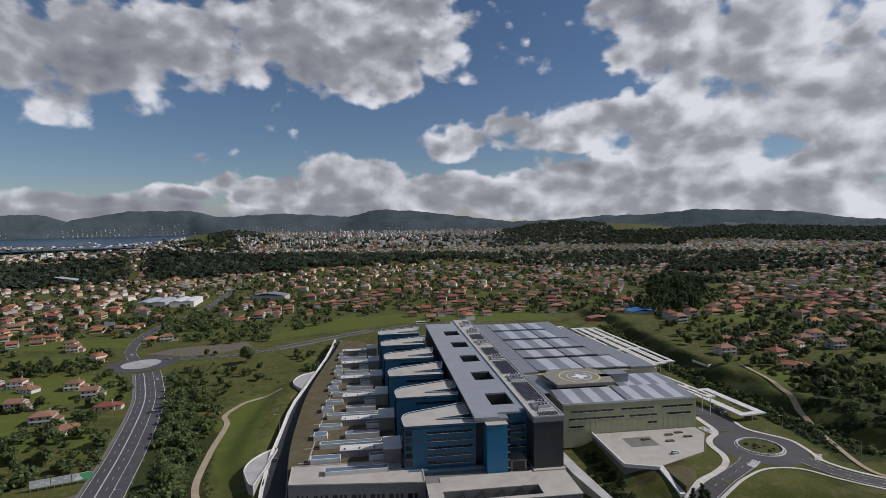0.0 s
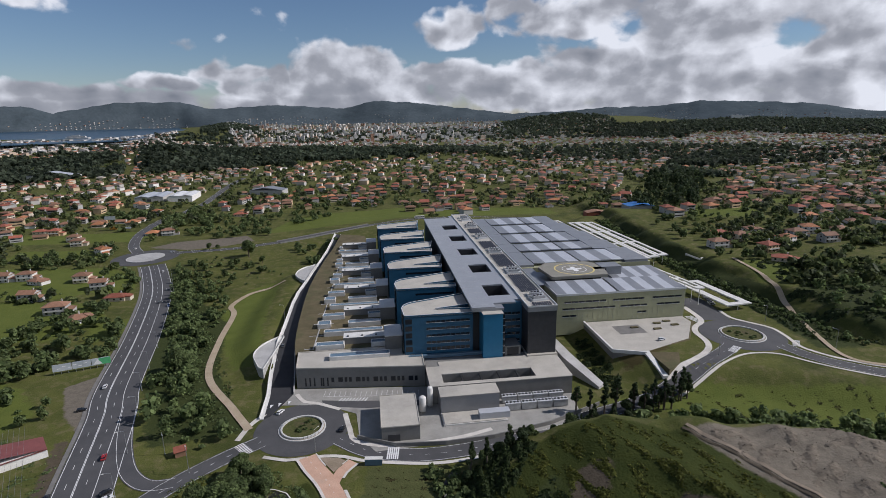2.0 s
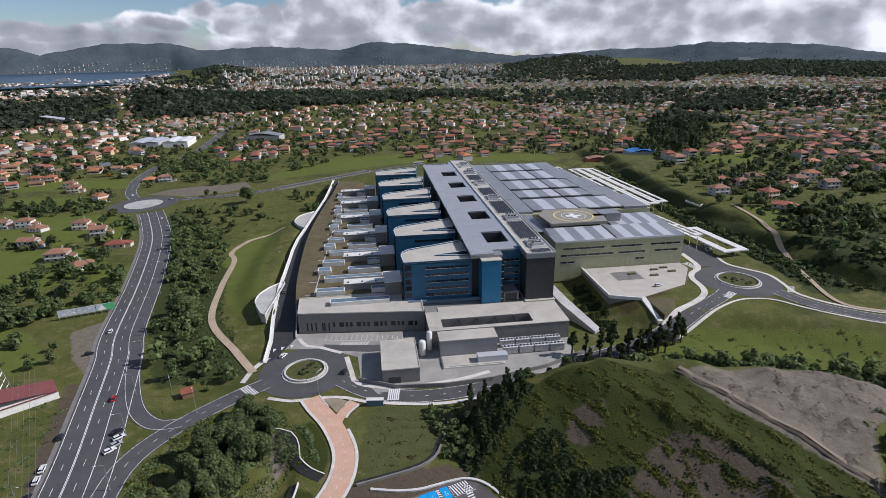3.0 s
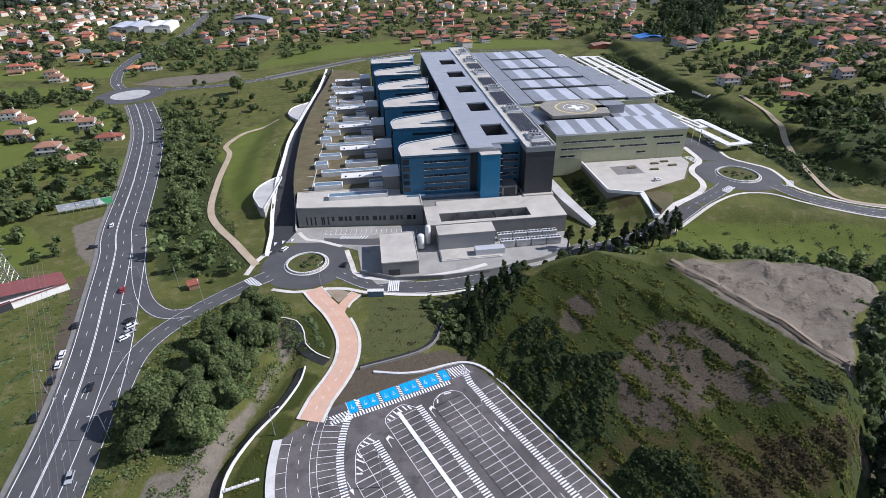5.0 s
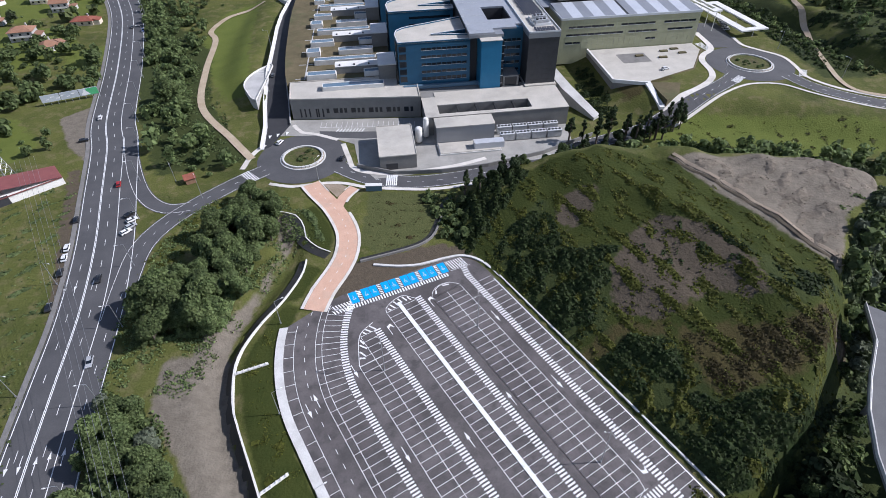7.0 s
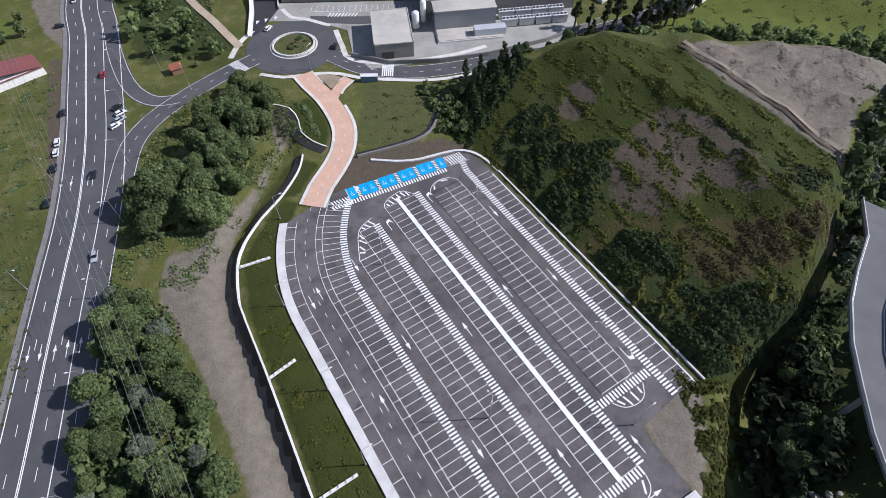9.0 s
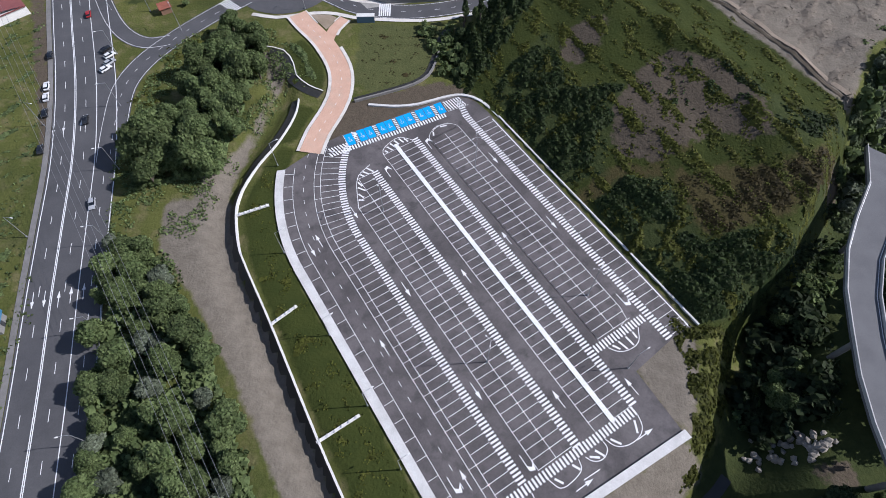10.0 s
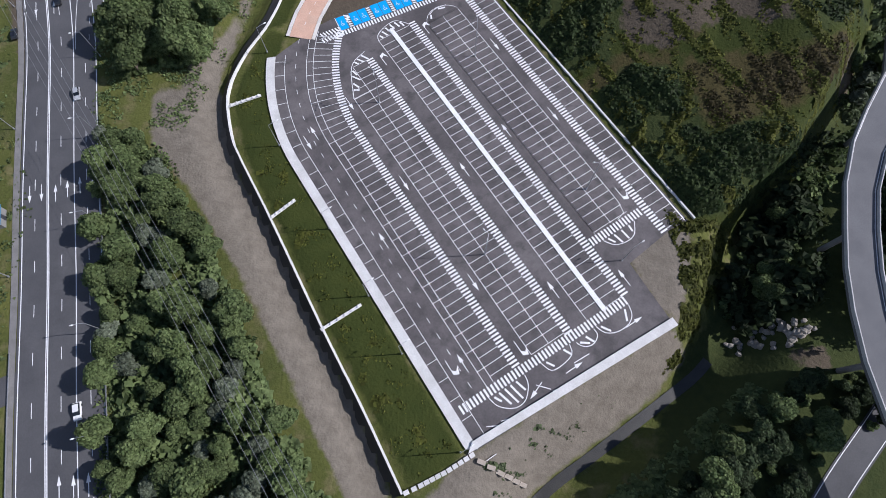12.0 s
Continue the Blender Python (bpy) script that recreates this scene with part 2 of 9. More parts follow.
def waves(x, y, size, seed):
    """Smooth irregular ups and downs of about one unit."""
    r = np.random.RandomState(seed)
    total = np.zeros(np.shape(x))
    for k in range(7):
        a, p, s = r.uniform(0, 6.28), r.uniform(0, 6.28), size * r.uniform(0.55, 1.6)
        total = total + np.sin((np.cos(a) * x + np.sin(a) * y) * 6.28 / s + p)
    return total / 3.0


HILL = [(4, 152), (12, 138), (38, 99), (64, 57), (78, 52), (96, 66), (112, 84), (126, 104), (140, 118), (165, 138), (172, 172), (140, 188), (96, 194), (60, 200), (26, 190), (6, 176)]
PLATEAU = [(85, 260), (101, 235), (150, 228), (190, 212), (260, 196), (420, 165), (420, 640), (160, 640), (118, 560), (92, 400), (84, 330), (77, 300)]
BANK = [(180, 600), (186, 450), (195, 385), (208, 332), (216, 300), (226, 264), (260, 246), (420, 226), (900, 226), (900, 1000), (170, 1000)]
DITCH = [(-84, 172), (-70, 165), (-56, 148), (-54, 140), (-64, 110), (-65, 95), (-62, 82), (-58, 72), (-48, 56), (-33, 27), (-22, 7), (-12, -14), (-4, -40)]
BROOK = [(-2, -40), (8, -24), (22.8, -10.2), (34.4, -2.5), (45.5, 4.7), (53.5, 10.0), (62.6, 16.2), (69.8, 23.4), (74, 30), (80, 44), (86, 56)]
SEA_LEVEL = 56.0
# heights of the far land: for each bearing (degrees from straight ahead) one at each of these distances
FAR_STEPS = [1100, 1300, 1500, 1700, 1950, 2300, 2600, 3000, 3500, 3900, 4300]
FAR_LAND = {-41: (4, 4, 2, 12, 33, 47, 57, 57, 57, 57, 57), -32: (4, 4, 2, 12, 33, 48, 58, 58, 58, 58, 58), -27: (4, 4, 8, 42, 42, 46, 51, 53, 57, 59, 60), -22: (4, 4, 8, 26, 33, 40, 44, 52, 60, 60, 62),
            -14: (4, 4, 6, 20, 31, 38, 42, 46, 53, 58, 63), -4: (4, 4, 6, 18, 31, 39, 43, 47, 54, 59, 64), 3: (4, 4, 4, 12, 24, 34, 41, 46, 54, 60, 66), 7: (4, 4, 2, 6, 14, 21, 27, 36, 50, 62, 70),
            10: (4, 4, 0, 4, 10, 16, 22, 42, 74, 95, 104), 13: (4, 4, 0, 3, 9, 15, 21, 50, 92, 114, 110), 18: (4, 4, 0, 3, 9, 14, 20, 40, 70, 90, 98), 24: (4, 4, 0, 4, 10, 16, 24, 46, 64, 64, 72),
            28: (4, 4, 0, 5, 11, 17, 27, 56, 76, 72, 74), 33: (4, 4, 0, 5, 12, 18, 27, 52, 69, 66, 70), 41: (4, 4, 2, 8, 15, 21, 28, 44, 58, 58, 64)}
SHORE = ([-180, -60, -39, -33.5, -29, -26.5, -25.2, -24.6], [2900, 2900, 2760, 2540, 2800, 3250, 3650, 4300])


def height(x, y):
    x, y = np.asarray(x, float), np.asarray(y, float)
    h = np.zeros(np.broadcast(x, y).shape)
    climb = (0.851 * (x + 15) + 0.526 * (y - 119.1) - 34) / 58      # from the car park's edge upwards
    hill = np.minimum(soft(edge_gap(x, y, HILL) / 17), np.clip(climb, 0, 1) ** 0.9)
    h = h + 19 * hill + hill * (waves(x, y, 26, 3) * 0.9 + waves(x, y, 9, 6) * 0.35)
    h = h + 8 * soft(edge_gap(x, y, PLATEAU) / 24 + 0.3)
    h = h + 10 * soft((edge_gap(x, y, BANK) + 2.5 * waves(x, y, 30, 19)) / 20) * soft((1000 - y) / 400) + 5 * soft((x - 240) / 90) * soft((y - 215) / 60) * soft((1000 - y) / 400)
    h = h + 9 * np.exp(-((x - 10) / 150) ** 2 - ((y - 610) / 90) ** 2)
    h = h - 3.0 * np.exp(-(edge_gap(x, y, DITCH, False) / 3.2) ** 2)
    h = h - 10.0 * (1 - soft((edge_gap(x, y, BROOK, False) - 1.2) / 14.5)) * soft((x + 8) / 30)
    h = h + 4.6 * soft(edge_gap(x, y, [(-84, 246), (-80, 262), (-92, 300), (-98, 350), (-101, 420), (-101, 452), (-118, 456), (-134, 420), (-130, 350), (-122, 290), (-104, 252)]) / 18 + 0.25)
    h = h - 3.0 * soft(edge_gap(x, y, [(-100, 462), (-116, 462), (-136, 520), (-140, 550), (-108, 560)]) / 10)
    far = np.hypot(x, y - 150)
    h = h + soft((far - 420) / 700) * (waves(x, y, 620, 5) * 6 + 4) + soft((far - 250) / 300) * waves(x, y, 140, 8) * 0.8
    # beyond the suburb the land follows the table, and dips under the bay
    out, bear = np.hypot(x, y), np.degrees(np.arctan2(x, y))
    bears = sorted(FAR_LAND)
    rows = np.array([np.interp(out, FAR_STEPS, FAR_LAND[k]) for k in bears])
    k = np.clip(np.searchsorted(bears, bear, side="right") - 1, 0, len(bears) - 2)
    share = np.clip((bear - np.array(bears)[k]) / (np.array(bears)[k + 1] - np.array(bears)[k]), 0, 1)
    share = soft(share)
    low, high = np.take_along_axis(rows, k[None], 0)[0], np.take_along_axis(rows, k[None] + 1, 0)[0]
    w = soft((out - 950) / 350)
    h = h * (1 - w) + (low + (high - low) * share + waves(x, y, 420, 23) * 2.0 * soft((out - 1000) / 700)) * w
    castro = np.exp(-((bear + 20.8) / 2.2) ** 2 - ((out - 3300) / 260) ** 2)
    h = h + 30 * castro
    bay = soft((out - np.interp(bear, *SHORE) - 25 * waves(x, y, 300, 4)) / 90) * (bear < -24.5) * (bear > -150)
    return h * (1 - bay) + (SEA_LEVEL - 9) * bay


def lie(x, y, up=0.0):
    return float(height(x, y)) + up


def steps(lo, hi, core, growth, reach0, reach1):
    """Even steps in the core, growing outwards."""
    mid = list(np.arange(lo, hi + 0.1, core))
    low, d = [lo], core
    while low[-1] > reach0:
        d *= growth
        low.append(low[-1] - d)
    high, d = [hi], core
    while high[-1] < reach1:
        d *= growth
        high.append(high[-1] + d)
    return np.array(low[:0:-1] + mid + high[1:])


gx = steps(-252, 252, 3.0, 1.055, -4900, 4900)
gy = steps(-60, 620, 3.0, 1.055, -3000, 4900)
mx, my = np.meshgrid(gx, gy)
mz = height(mx, my)
ground_mesh = bpy.data.meshes.new("ground")
nx, ny = len(gx), len(gy)
ii = np.arange(nx * ny).reshape(ny, nx)
quads = np.stack([ii[:-1, :-1], ii[:-1, 1:], ii[1:, 1:], ii[1:, :-1]], -1).reshape(-1, 4)
ground_mesh.from_pydata(np.stack([mx, my, mz], -1).reshape(-1, 3).tolist(), [], quads.tolist())


def cover(areas, rim=6.0):
    """How far points of the land lie within any of the areas, 0 to 1 over a soft rim."""
    best = np.zeros(mx.shape)
    for area in areas:
        best = np.maximum(best, soft(edge_gap(mx, my, area) / rim * 0.5 + 0.5))
    return best.ravel()


BARE = [[(-83, 98), (-65, 100), (-61, 92), (-56, 72), (-45, 55), (-31, 28), (-19, 5), (-11, -12), (-21, -12), (-36, 15), (-52, 43), (-68, 67), (-80, 80)],
        [(-65, 167), (-58, 163), (-55, 153), (-61, 120), (-65, 107), (-65, 96), (-67, 82), (-75, 82), (-74, 107), (-64, 120), (-59, 141)],
        [(41, 156), (47, 161), (57, 160), (52, 149), (43, 142), (40, 148)], [(53, 124), (62, 136), (72, 142), (84, 134), (93, 116), (93, 106), (87, 105), (80, 110), (71, 107), (64, 103), (52, 107)],
        [(112, 100), (118, 98), (112, 88), (104, 90)], [(47, 44), (54, 54), (65, 54), (60, 35), (55, 27)],
        [(84, 22), (92, 22), (90, 16), (84, 17)], [(-33, 138), (-26, 140), (-14, 144), (0, 148), (10, 143), (12, 137), (4, 128), (-12, 124), (-30, 112), (-36, 122)],
        [(-117, 95), (-112, 95), (-128, 132), (-146, 175), (-157, 200), (-162, 200), (-138, 142)]]
PALE = [[(86, 172), (100, 175), (132, 173), (168, 180), (150, 150), (132, 138), (117, 113), (112, 121), (102, 139), (94, 153)], [(-190, 246), (-178, 261), (-167, 245), (-158, 219), (-156, 205), (-172, 219)],
        [(-304, 545), (-286, 570), (-217, 588), (-200, 561), (-222, 545), (-257, 530)], [(215, 235), (260, 228), (300, 222), (300, 214), (240, 220)]]
SCRUB = [[(17, 140), (24, 150), (37, 160), (43, 136), (58, 132), (52, 117), (48, 102), (36, 101), (31, 112), (22, 128)], [(44, 94), (54, 101), (65, 96), (71, 78), (85, 80), (96, 74), (86, 60), (66, 55), (50, 76)], [(76, 142), (86, 134), (101, 114), (114, 110), (121, 109), (95, 99), (92, 119), (82, 133)],
         [(-250, 480), (-174, 302), (-150, 245), (-122, 194), (-85, 205), (-120, 262), (-140, 330), (-186, 386)], [(196, 262), (222, 262), (218, 330), (206, 420), (192, 580), (178, 580), (186, 420), (196, 330)],
         [(232, 262), (226, 330), (240, 345), (300, 360), (340, 320), (270, 250)], [(40, -20), (60, 20), (80, 50), (100, 90), (125, 110), (125, -40)]]
PALE += [[(47, 44), (54, 54), (64, 53), (61, 38), (57, 28), (54, 30)]]
PALE += [BARE.pop(0), BARE.pop(0), [(2, -3), (56, 28), (61, 21), (52, 12), (44, 6), (33, -1), (21, -9), (8, -22), (-10, -16)]]
PLOT = [[(-30, 181), (0, 178), (4, 168), (-4, 150), (-22, 141), (-30, 150)], [(70, 225), (150, 200), (200, 205), (260, 195), (190, 225), (120, 236)]]
LUSH = [[(4, 148), (14, 136), (40, 97), (66, 54), (80, 53), (98, 68), (114, 86), (122, 106), (112, 122), (98, 150), (86, 171), (60, 182), (34, 176), (14, 162)], [(-64, 163), (-50, 172), (-41, 156), (-40, 142), (-50, 146)], [(-50, 138), (-42, 136), (-46, 122), (-54, 118)]]
STRIP = [(-53, 118), (-59, 98), (-58, 90), (-53.5, 75.6), (-43.5, 57), (-28.5, 28.3), (-18, 9.6), (-8, -8), (4, -2), (-8, 18), (-22, 42), (-38, 68), (-47, 90), (-49, 105), (-46, 118)]
RUST = [[(66, 98), (81, 99), (91, 96), (112, 102), (118, 98), (96, 83), (73, 77), (66, 85)], [(39, 95), (45, 103), (54, 104), (64, 102), (64, 97), (51, 94)], [(60, 118), (74, 112), (70, 104), (58, 108)], [(94, 250), (118, 264), (124, 276), (108, 272), (90, 262)]]
FIELDS = [[(-345, 300), (-242, 305), (-222, 335), (-250, 372), (-350, 380)], [(-410, 395), (-300, 378), (-268, 400), (-300, 470), (-400, 470)], [(-250, 262), (-212, 246), (-186, 222), (-190, 206), (-240, 215)], [(-560, 600), (-500, 590), (-500, 660), (-560, 670)], [(-700, 900), (-620, 880), (-600, 950), (-690, 960)], [(-300, 470), (-258, 440), (-240, 400), (-262, 395), (-290, 420)], [(-230, 330), (-205, 345), (-192, 318), (-215, 300)], [(-470, 560), (-330, 575), (-335, 625), (-480, 615)], [(-420, 500), (-330, 500), (-345, 540), (-430, 535)], [(-200, 590), (-60, 660), (150, 690), (140, 740), (-60, 760), (-190, 700)],
          [(216, 350), (245, 350), (258, 400), (226, 398)], [(262, 560), (330, 540), (345, 600), (270, 620)], [(420, 640), (480, 660), (470, 720), (410, 700)], [(560, 700), (640, 690), (660, 760), (570, 760)], [(-150, 330), (-112, 262), (-100, 262), (-118, 345), (-130, 420), (-150, 400)], [(430, 380), (480, 420), (460, 480), (400, 440)], [(-640, 760), (-560, 770), (-570, 830), (-650, 820)]]
for name, areas, rim_width in (("bare", BARE, 5.0), ("pale", PALE, 5.0), ("scrub", SCRUB, 10.0), ("lush", LUSH + [STRIP], 6.0), ("rust", RUST, 9.0), ("field", FIELDS + PLOT[1:], 14.0), ("plot", PLOT[:1], 8.0)):
    ground_mesh.attributes.new(name, "FLOAT", "POINT").data.foreach_set("value", cover(areas, rim_width))


def land_material():
    """Meadow, scrub and bare earth, mixed along ragged rims."""
    m = surface("land", [(0.066, 0.078, 0.020), (0.116, 0.122, 0.034), (0.150, 0.134, 0.062)], 0.95, 0.05, 1.2, 0.8, spec=0.1, stain=(0.048, 0.060, 0.018))
    nodes, links = m.node_tree.nodes, m.node_tree.links
    bsdf = nodes["Principled BSDF"]
    colour = bsdf.inputs["Base Color"].links[0].from_socket
    geo = nodes.new("ShaderNodeNewGeometry")

    def tex(scale, detail=6.0):
        n = nodes.new("ShaderNodeTexNoise")
        n.inputs["Scale"].default_value, n.inputs["Detail"].default_value, n.inputs["Roughness"].default_value = scale, detail, 0.65
        links.new(geo.outputs["Position"], n.inputs["Vector"])
        return n.outputs["Fac"]

    def lay(colour, name, first, second, scale, ragged):
        a = nodes.new("ShaderNodeAttribute")
        a.attribute_name = name
        n = nodes.new("ShaderNodeMath")
        n.operation = "MULTIPLY_ADD"
        links.new(tex(0.28, 8.0), n.inputs[0])
        n.inputs[1].default_value = ragged
        links.new(a.outputs["Fac"], n.inputs[2])
        r = nodes.new("ShaderNodeMapRange")
        r.inputs["From Min"].default_value, r.inputs["From Max"].default_value = 0.42 + ragged * 0.5, 0.58 + ragged * 0.5
        links.new(n.outputs[0], r.inputs["Value"])
        tone = nodes.new("ShaderNodeMix")
        tone.data_type = "RGBA"
        links.new(tex(scale, 9.0), tone.inputs[0])
        tone.inputs[6].default_value, tone.inputs[7].default_value = (*first, 1), (*second, 1)
        out = nodes.new("ShaderNodeMix")
        out.data_type = "RGBA"
        links.new(r.outputs[0], out.inputs[0])
        links.new(colour, out.inputs[6])
        links.new(tone.outputs[2], out.inputs[7])
        return out.outputs[2]
    colour = lay(colour, "field", (0.062, 0.086, 0.017), (0.132, 0.148, 0.034), 0.09, 0.7)
    colour = lay(colour, "plot", (0.042, 0.052, 0.018), (0.100, 0.104, 0.040), 0.3, 0.7)
    colour = lay(colour, "lush", (0.018, 0.029, 0.007), (0.054, 0.061, 0.014), 0.16, 0.5)
    colour = lay(colour, "rust", (0.042, 0.038, 0.014), (0.084, 0.068, 0.028), 0.2, 0.9)
    colour = lay(colour, "scrub", (0.018, 0.030, 0.010), (0.060, 0.068, 0.022), 0.4, 0.8)
    colour = lay(colour, "bare", (0.046, 0.038, 0.027), (0.124, 0.100, 0.072), 0.5, 1.1)
    colour = lay(colour, "pale", (0.075, 0.066, 0.050), (0.225, 0.196, 0.158), 0.35, 0.6)
    links.new(colour, bsdf.inputs["Base Color"])
    return m


ground_mesh.materials.append(land_material())
ground_mesh.polygons.foreach_set("use_smooth", [True] * len(ground_mesh.polygons))
ground = tagged(new("ground", ground_mesh), "rough green and straw-coloured grassland over rolling land", "ground", kind="structure")

water = Shape().slab([(-4900, 400), (-2300, 900), (-1100, 1900), (-1320, 2900), (-1650, 4400), (-4900, 4400)], SEA_LEVEL - 2, SEA_LEVEL)
SEA = surface("sea_water", [(0.012, 0.045, 0.085), (0.018, 0.060, 0.105)], 0.35, 0.004, 0.05, 0.1)
tagged(part("water", water, SEA), "flat blue bay beyond the city", "water", kind="structure")


# ---- roads ----
def smooth_line(points, step=3.0):
    """Points along a rounded line through the given ones."""
    p = [Vector((*q, 0)) if len(q) == 2 else Vector(q) for q in points]
    p = [p[0] * 2 - p[1]] + p + [p[-1] * 2 - p[-2]]
    made = []
    for a, b, c, d in zip(p, p[1:], p[2:], p[3:]):
        n = max(2, int((c - b).length / step))
        for k in range(n):
            t = k / n
            made.append(0.5 * ((2 * b) + (c - a) * t + (2 * a - 5 * b + 4 * c - d) * t * t + (3 * b - a - 3 * c + d) * t ** 3))
    return made + [p[-2]]


def offset_line(line, by):
    """The same line moved to its left by so many metres."""
    made = []
    for i, p in enumerate(line):
        way = line[min(i + 1, len(line) - 1)] - line[max(i - 1, 0)]
        way.z = 0
        way.normalize()
        made.append(p + Vector((-way.y, way.x, 0)) * by)
    return made


def drape(line, up):
    z = height(np.array([p.x for p in line]), np.array([p.y for p in line]))
    return [Vector((p.x, p.y, p.z + float(h) + up)) for p, h in zip(line, z)]


def band(shape, line, left, right, up):
    """A strip of paving or paint laid on the land between two offsets from a line."""
    n = max(1, int(abs(left - right) / 3.5))
    for k in range(n):
        a, b = left + (right - left) * k / n, left + (right - left) * (k + 1) / n
        shape.ribbon(drape(offset_line(line, a), up), drape(offset_line(line, b), up))
    return shape


def dashes(shape, line, by, length, gap, wide, up):
    run, start = 0.0, 0
    pick, drawing, since = [line[0]], True, 0.0
    fine = []
    for a, b in zip(line, line[1:]):
        n = max(1, int((b - a).length / 0.5))
        fine += [a.lerp(b, k / n) for k in range(n)]
    seg, total = [], 0.0
    for a, b in zip(fine, fine[1:]):
        total += (b - a).length
        if total % (length + gap) < length:
            seg.append(a)
        elif len(seg) > 1:
            band(shape, [seg[0], seg[len(seg) // 2], seg[-1]], by + wide / 2, by - wide / 2, up)
            seg = []
        else:
            seg = []
    return shape


# ---- the sea of small levels: 0.10 asphalt, 0.13 paint ----
MAIN_AXIS = smooth_line([(-72, -60), (-85, -7), (-90, 14), (-96, 41), (-102.5, 68), (-107.5, 90), (-114, 118), (-124, 150), (-137, 184), (-151, 220), (-163, 246), (-186, 312), (-218, 392), (-248, 448), (-264, 475)])
main_road = part("road", band(Shape(), MAIN_AXIS, 10.4, -10.4, 0.10), ASPHALT)
tagged(main_road, "wide grey asphalt main road with white lane lines", "road", kind="structure")
paint = Shape()
for by in (9.7, 3.4, 3.0, -3.7, -10.1):
    band(paint, MAIN_AXIS, by + 0.12, by - 0.12, 0.14)
for by in (6.5, -0.2):
    dashes(paint, MAIN_AXIS, by, 4.0, 8.0, 0.16, 0.14)
dashes(paint, MAIN_AXIS[:58], -7.0, 4.0, 8.0, 0.16, 0.14)


def road_arrow(shape, x, y, way):
    """A straight lane arrow of about 5 m, pointing along the road or against it."""
    d = Vector((-0.235, 0.972)) * way
    n = Vector((-d.y, d.x))

    def spot(a, b):
        p = Vector((x, y)) + d * a + n * b
        return (p.x, p.y, lie(p.x, p.y, 0.14))
    shape.face(spot(-2.6, 0.1), spot(-2.6, -0.1), spot(0.5, -0.1), spot(0.5, 0.1))
    shape.face(spot(0.4, 0.5), spot(0.4, -0.5), spot(2.6, 0.0))
    return shape


for x, y, way in ((-103.2, 65.8, 1), (-100.3, 67.0, 1), (-97.2, 68.1, 1), (-93.7, 68.0, 1), (-110.0, 65.4, -1), (-107.0, 65.9, -1), (-85.5, -6.6, 1), (-82.3, -6.6, 1), (-79.1, -6.0, 1),
                  (-127.0, 128.0, -1), (-124.0, 129.0, -1), (-118.6, 129.5, 1)):
    road_arrow(paint, x, y, way)
part("lane_lines", paint, PAINT, main_road, "white lane lines")


def ring(cx, cy, r0, r1, up, n=48, z=None):
    """A flat ring or disc laid on the land."""
    s = Shape()
    a = [2 * math.pi * k / n for k in range(n + 1)]
    inner = [(cx + r0 * math.cos(t), cy + r0 * math.sin(t)) for t in a]
    outer = [(cx + r1 * math.cos(t), cy + r1 * math.sin(t)) for t in a]
    if r0 <= 0:
        s.face(*[(x, y, lie(x, y, up)) for x, y in outer[:-1]])
        return s
    return s.ribbon([(x, y, lie(x, y, up)) for x, y in inner], [(x, y, lie(x, y, up)) for x, y in outer])


def ring_wall(cx, cy, r0, r1, z0, z1, n=48):
    s = Shape()
    for k in range(n):
        a, b = 2 * math.pi * k / n, 2 * math.pi * (k + 1) / n
        g = lie(cx, cy)
        s.slab([(cx + r0 * math.cos(a), cy + r0 * math.sin(a)), (cx + r1 * math.cos(a), cy + r1 * math.sin(a)), (cx + r1 * math.cos(b), cy + r1 * math.sin(b)), (cx + r0 * math.cos(b), cy + r0 * math.sin(b))], g + z0, g + z1)
    return s


def roundabout(cx, cy, island, outer, label):
    g = part("road", ring(cx, cy, island - 0.5, outer, 0.115), ASPHALT)
    tagged(g, label, "roundabout", kind="structure")
    k = part("kerb", ring_wall(cx, cy, island - 0.6, island, -0.3, 0.35), KERB, g, "pale kerb ring")
    part("apron", ring(cx, cy, island - 1.6, island - 0.6, 0.30), DIRT, g, "ring of bare planting earth")
    part("lawn", ring(cx, cy, 0, island - 1.5, 0.42), ISLAND_GRASS, g, "rough grass middle of the roundabout")
    return g


RB_FRONT, RB_UPPER, RB_FAR = (-61.5, 207.0), (166.0, 281.0), (-286.0, 505.0)
roundabout(*RB_FRONT, 10.0, 20.0, "grey roundabout with a planted island before the hospital")
roundabout(*RB_UPPER, 12.0, 22.0, "grey roundabout with a planted island by the hospital's upper entrance")
roundabout(*RB_FAR, 17.0, 30.0, "roundabout with a pale paved middle on the main road")


def lane_road(points, wide, label, up=0.11, centre="dash", edges=True, material=None):
    line = smooth_line(points)
    r = part("road", band(Shape(), line, wide / 2, -wide / 2, up), material or ASPHALT)
    tagged(r, label, "road", kind="structure")
    s = Shape()
    if edges:
        for by in (wide / 2 - 0.5, 0.5 - wide / 2):
            band(s, line, by + 0.08, by - 0.08, up + 0.03)
    if centre == "dash":
        dashes(s, line, 0, 2.5, 4.0, 0.14, up + 0.03)
    elif centre == "line":
        band(s, line, 0.09, -0.09, up + 0.03)
    if s.f:
        part("lane_lines", s, PAINT, r, "white lane lines")
    return line


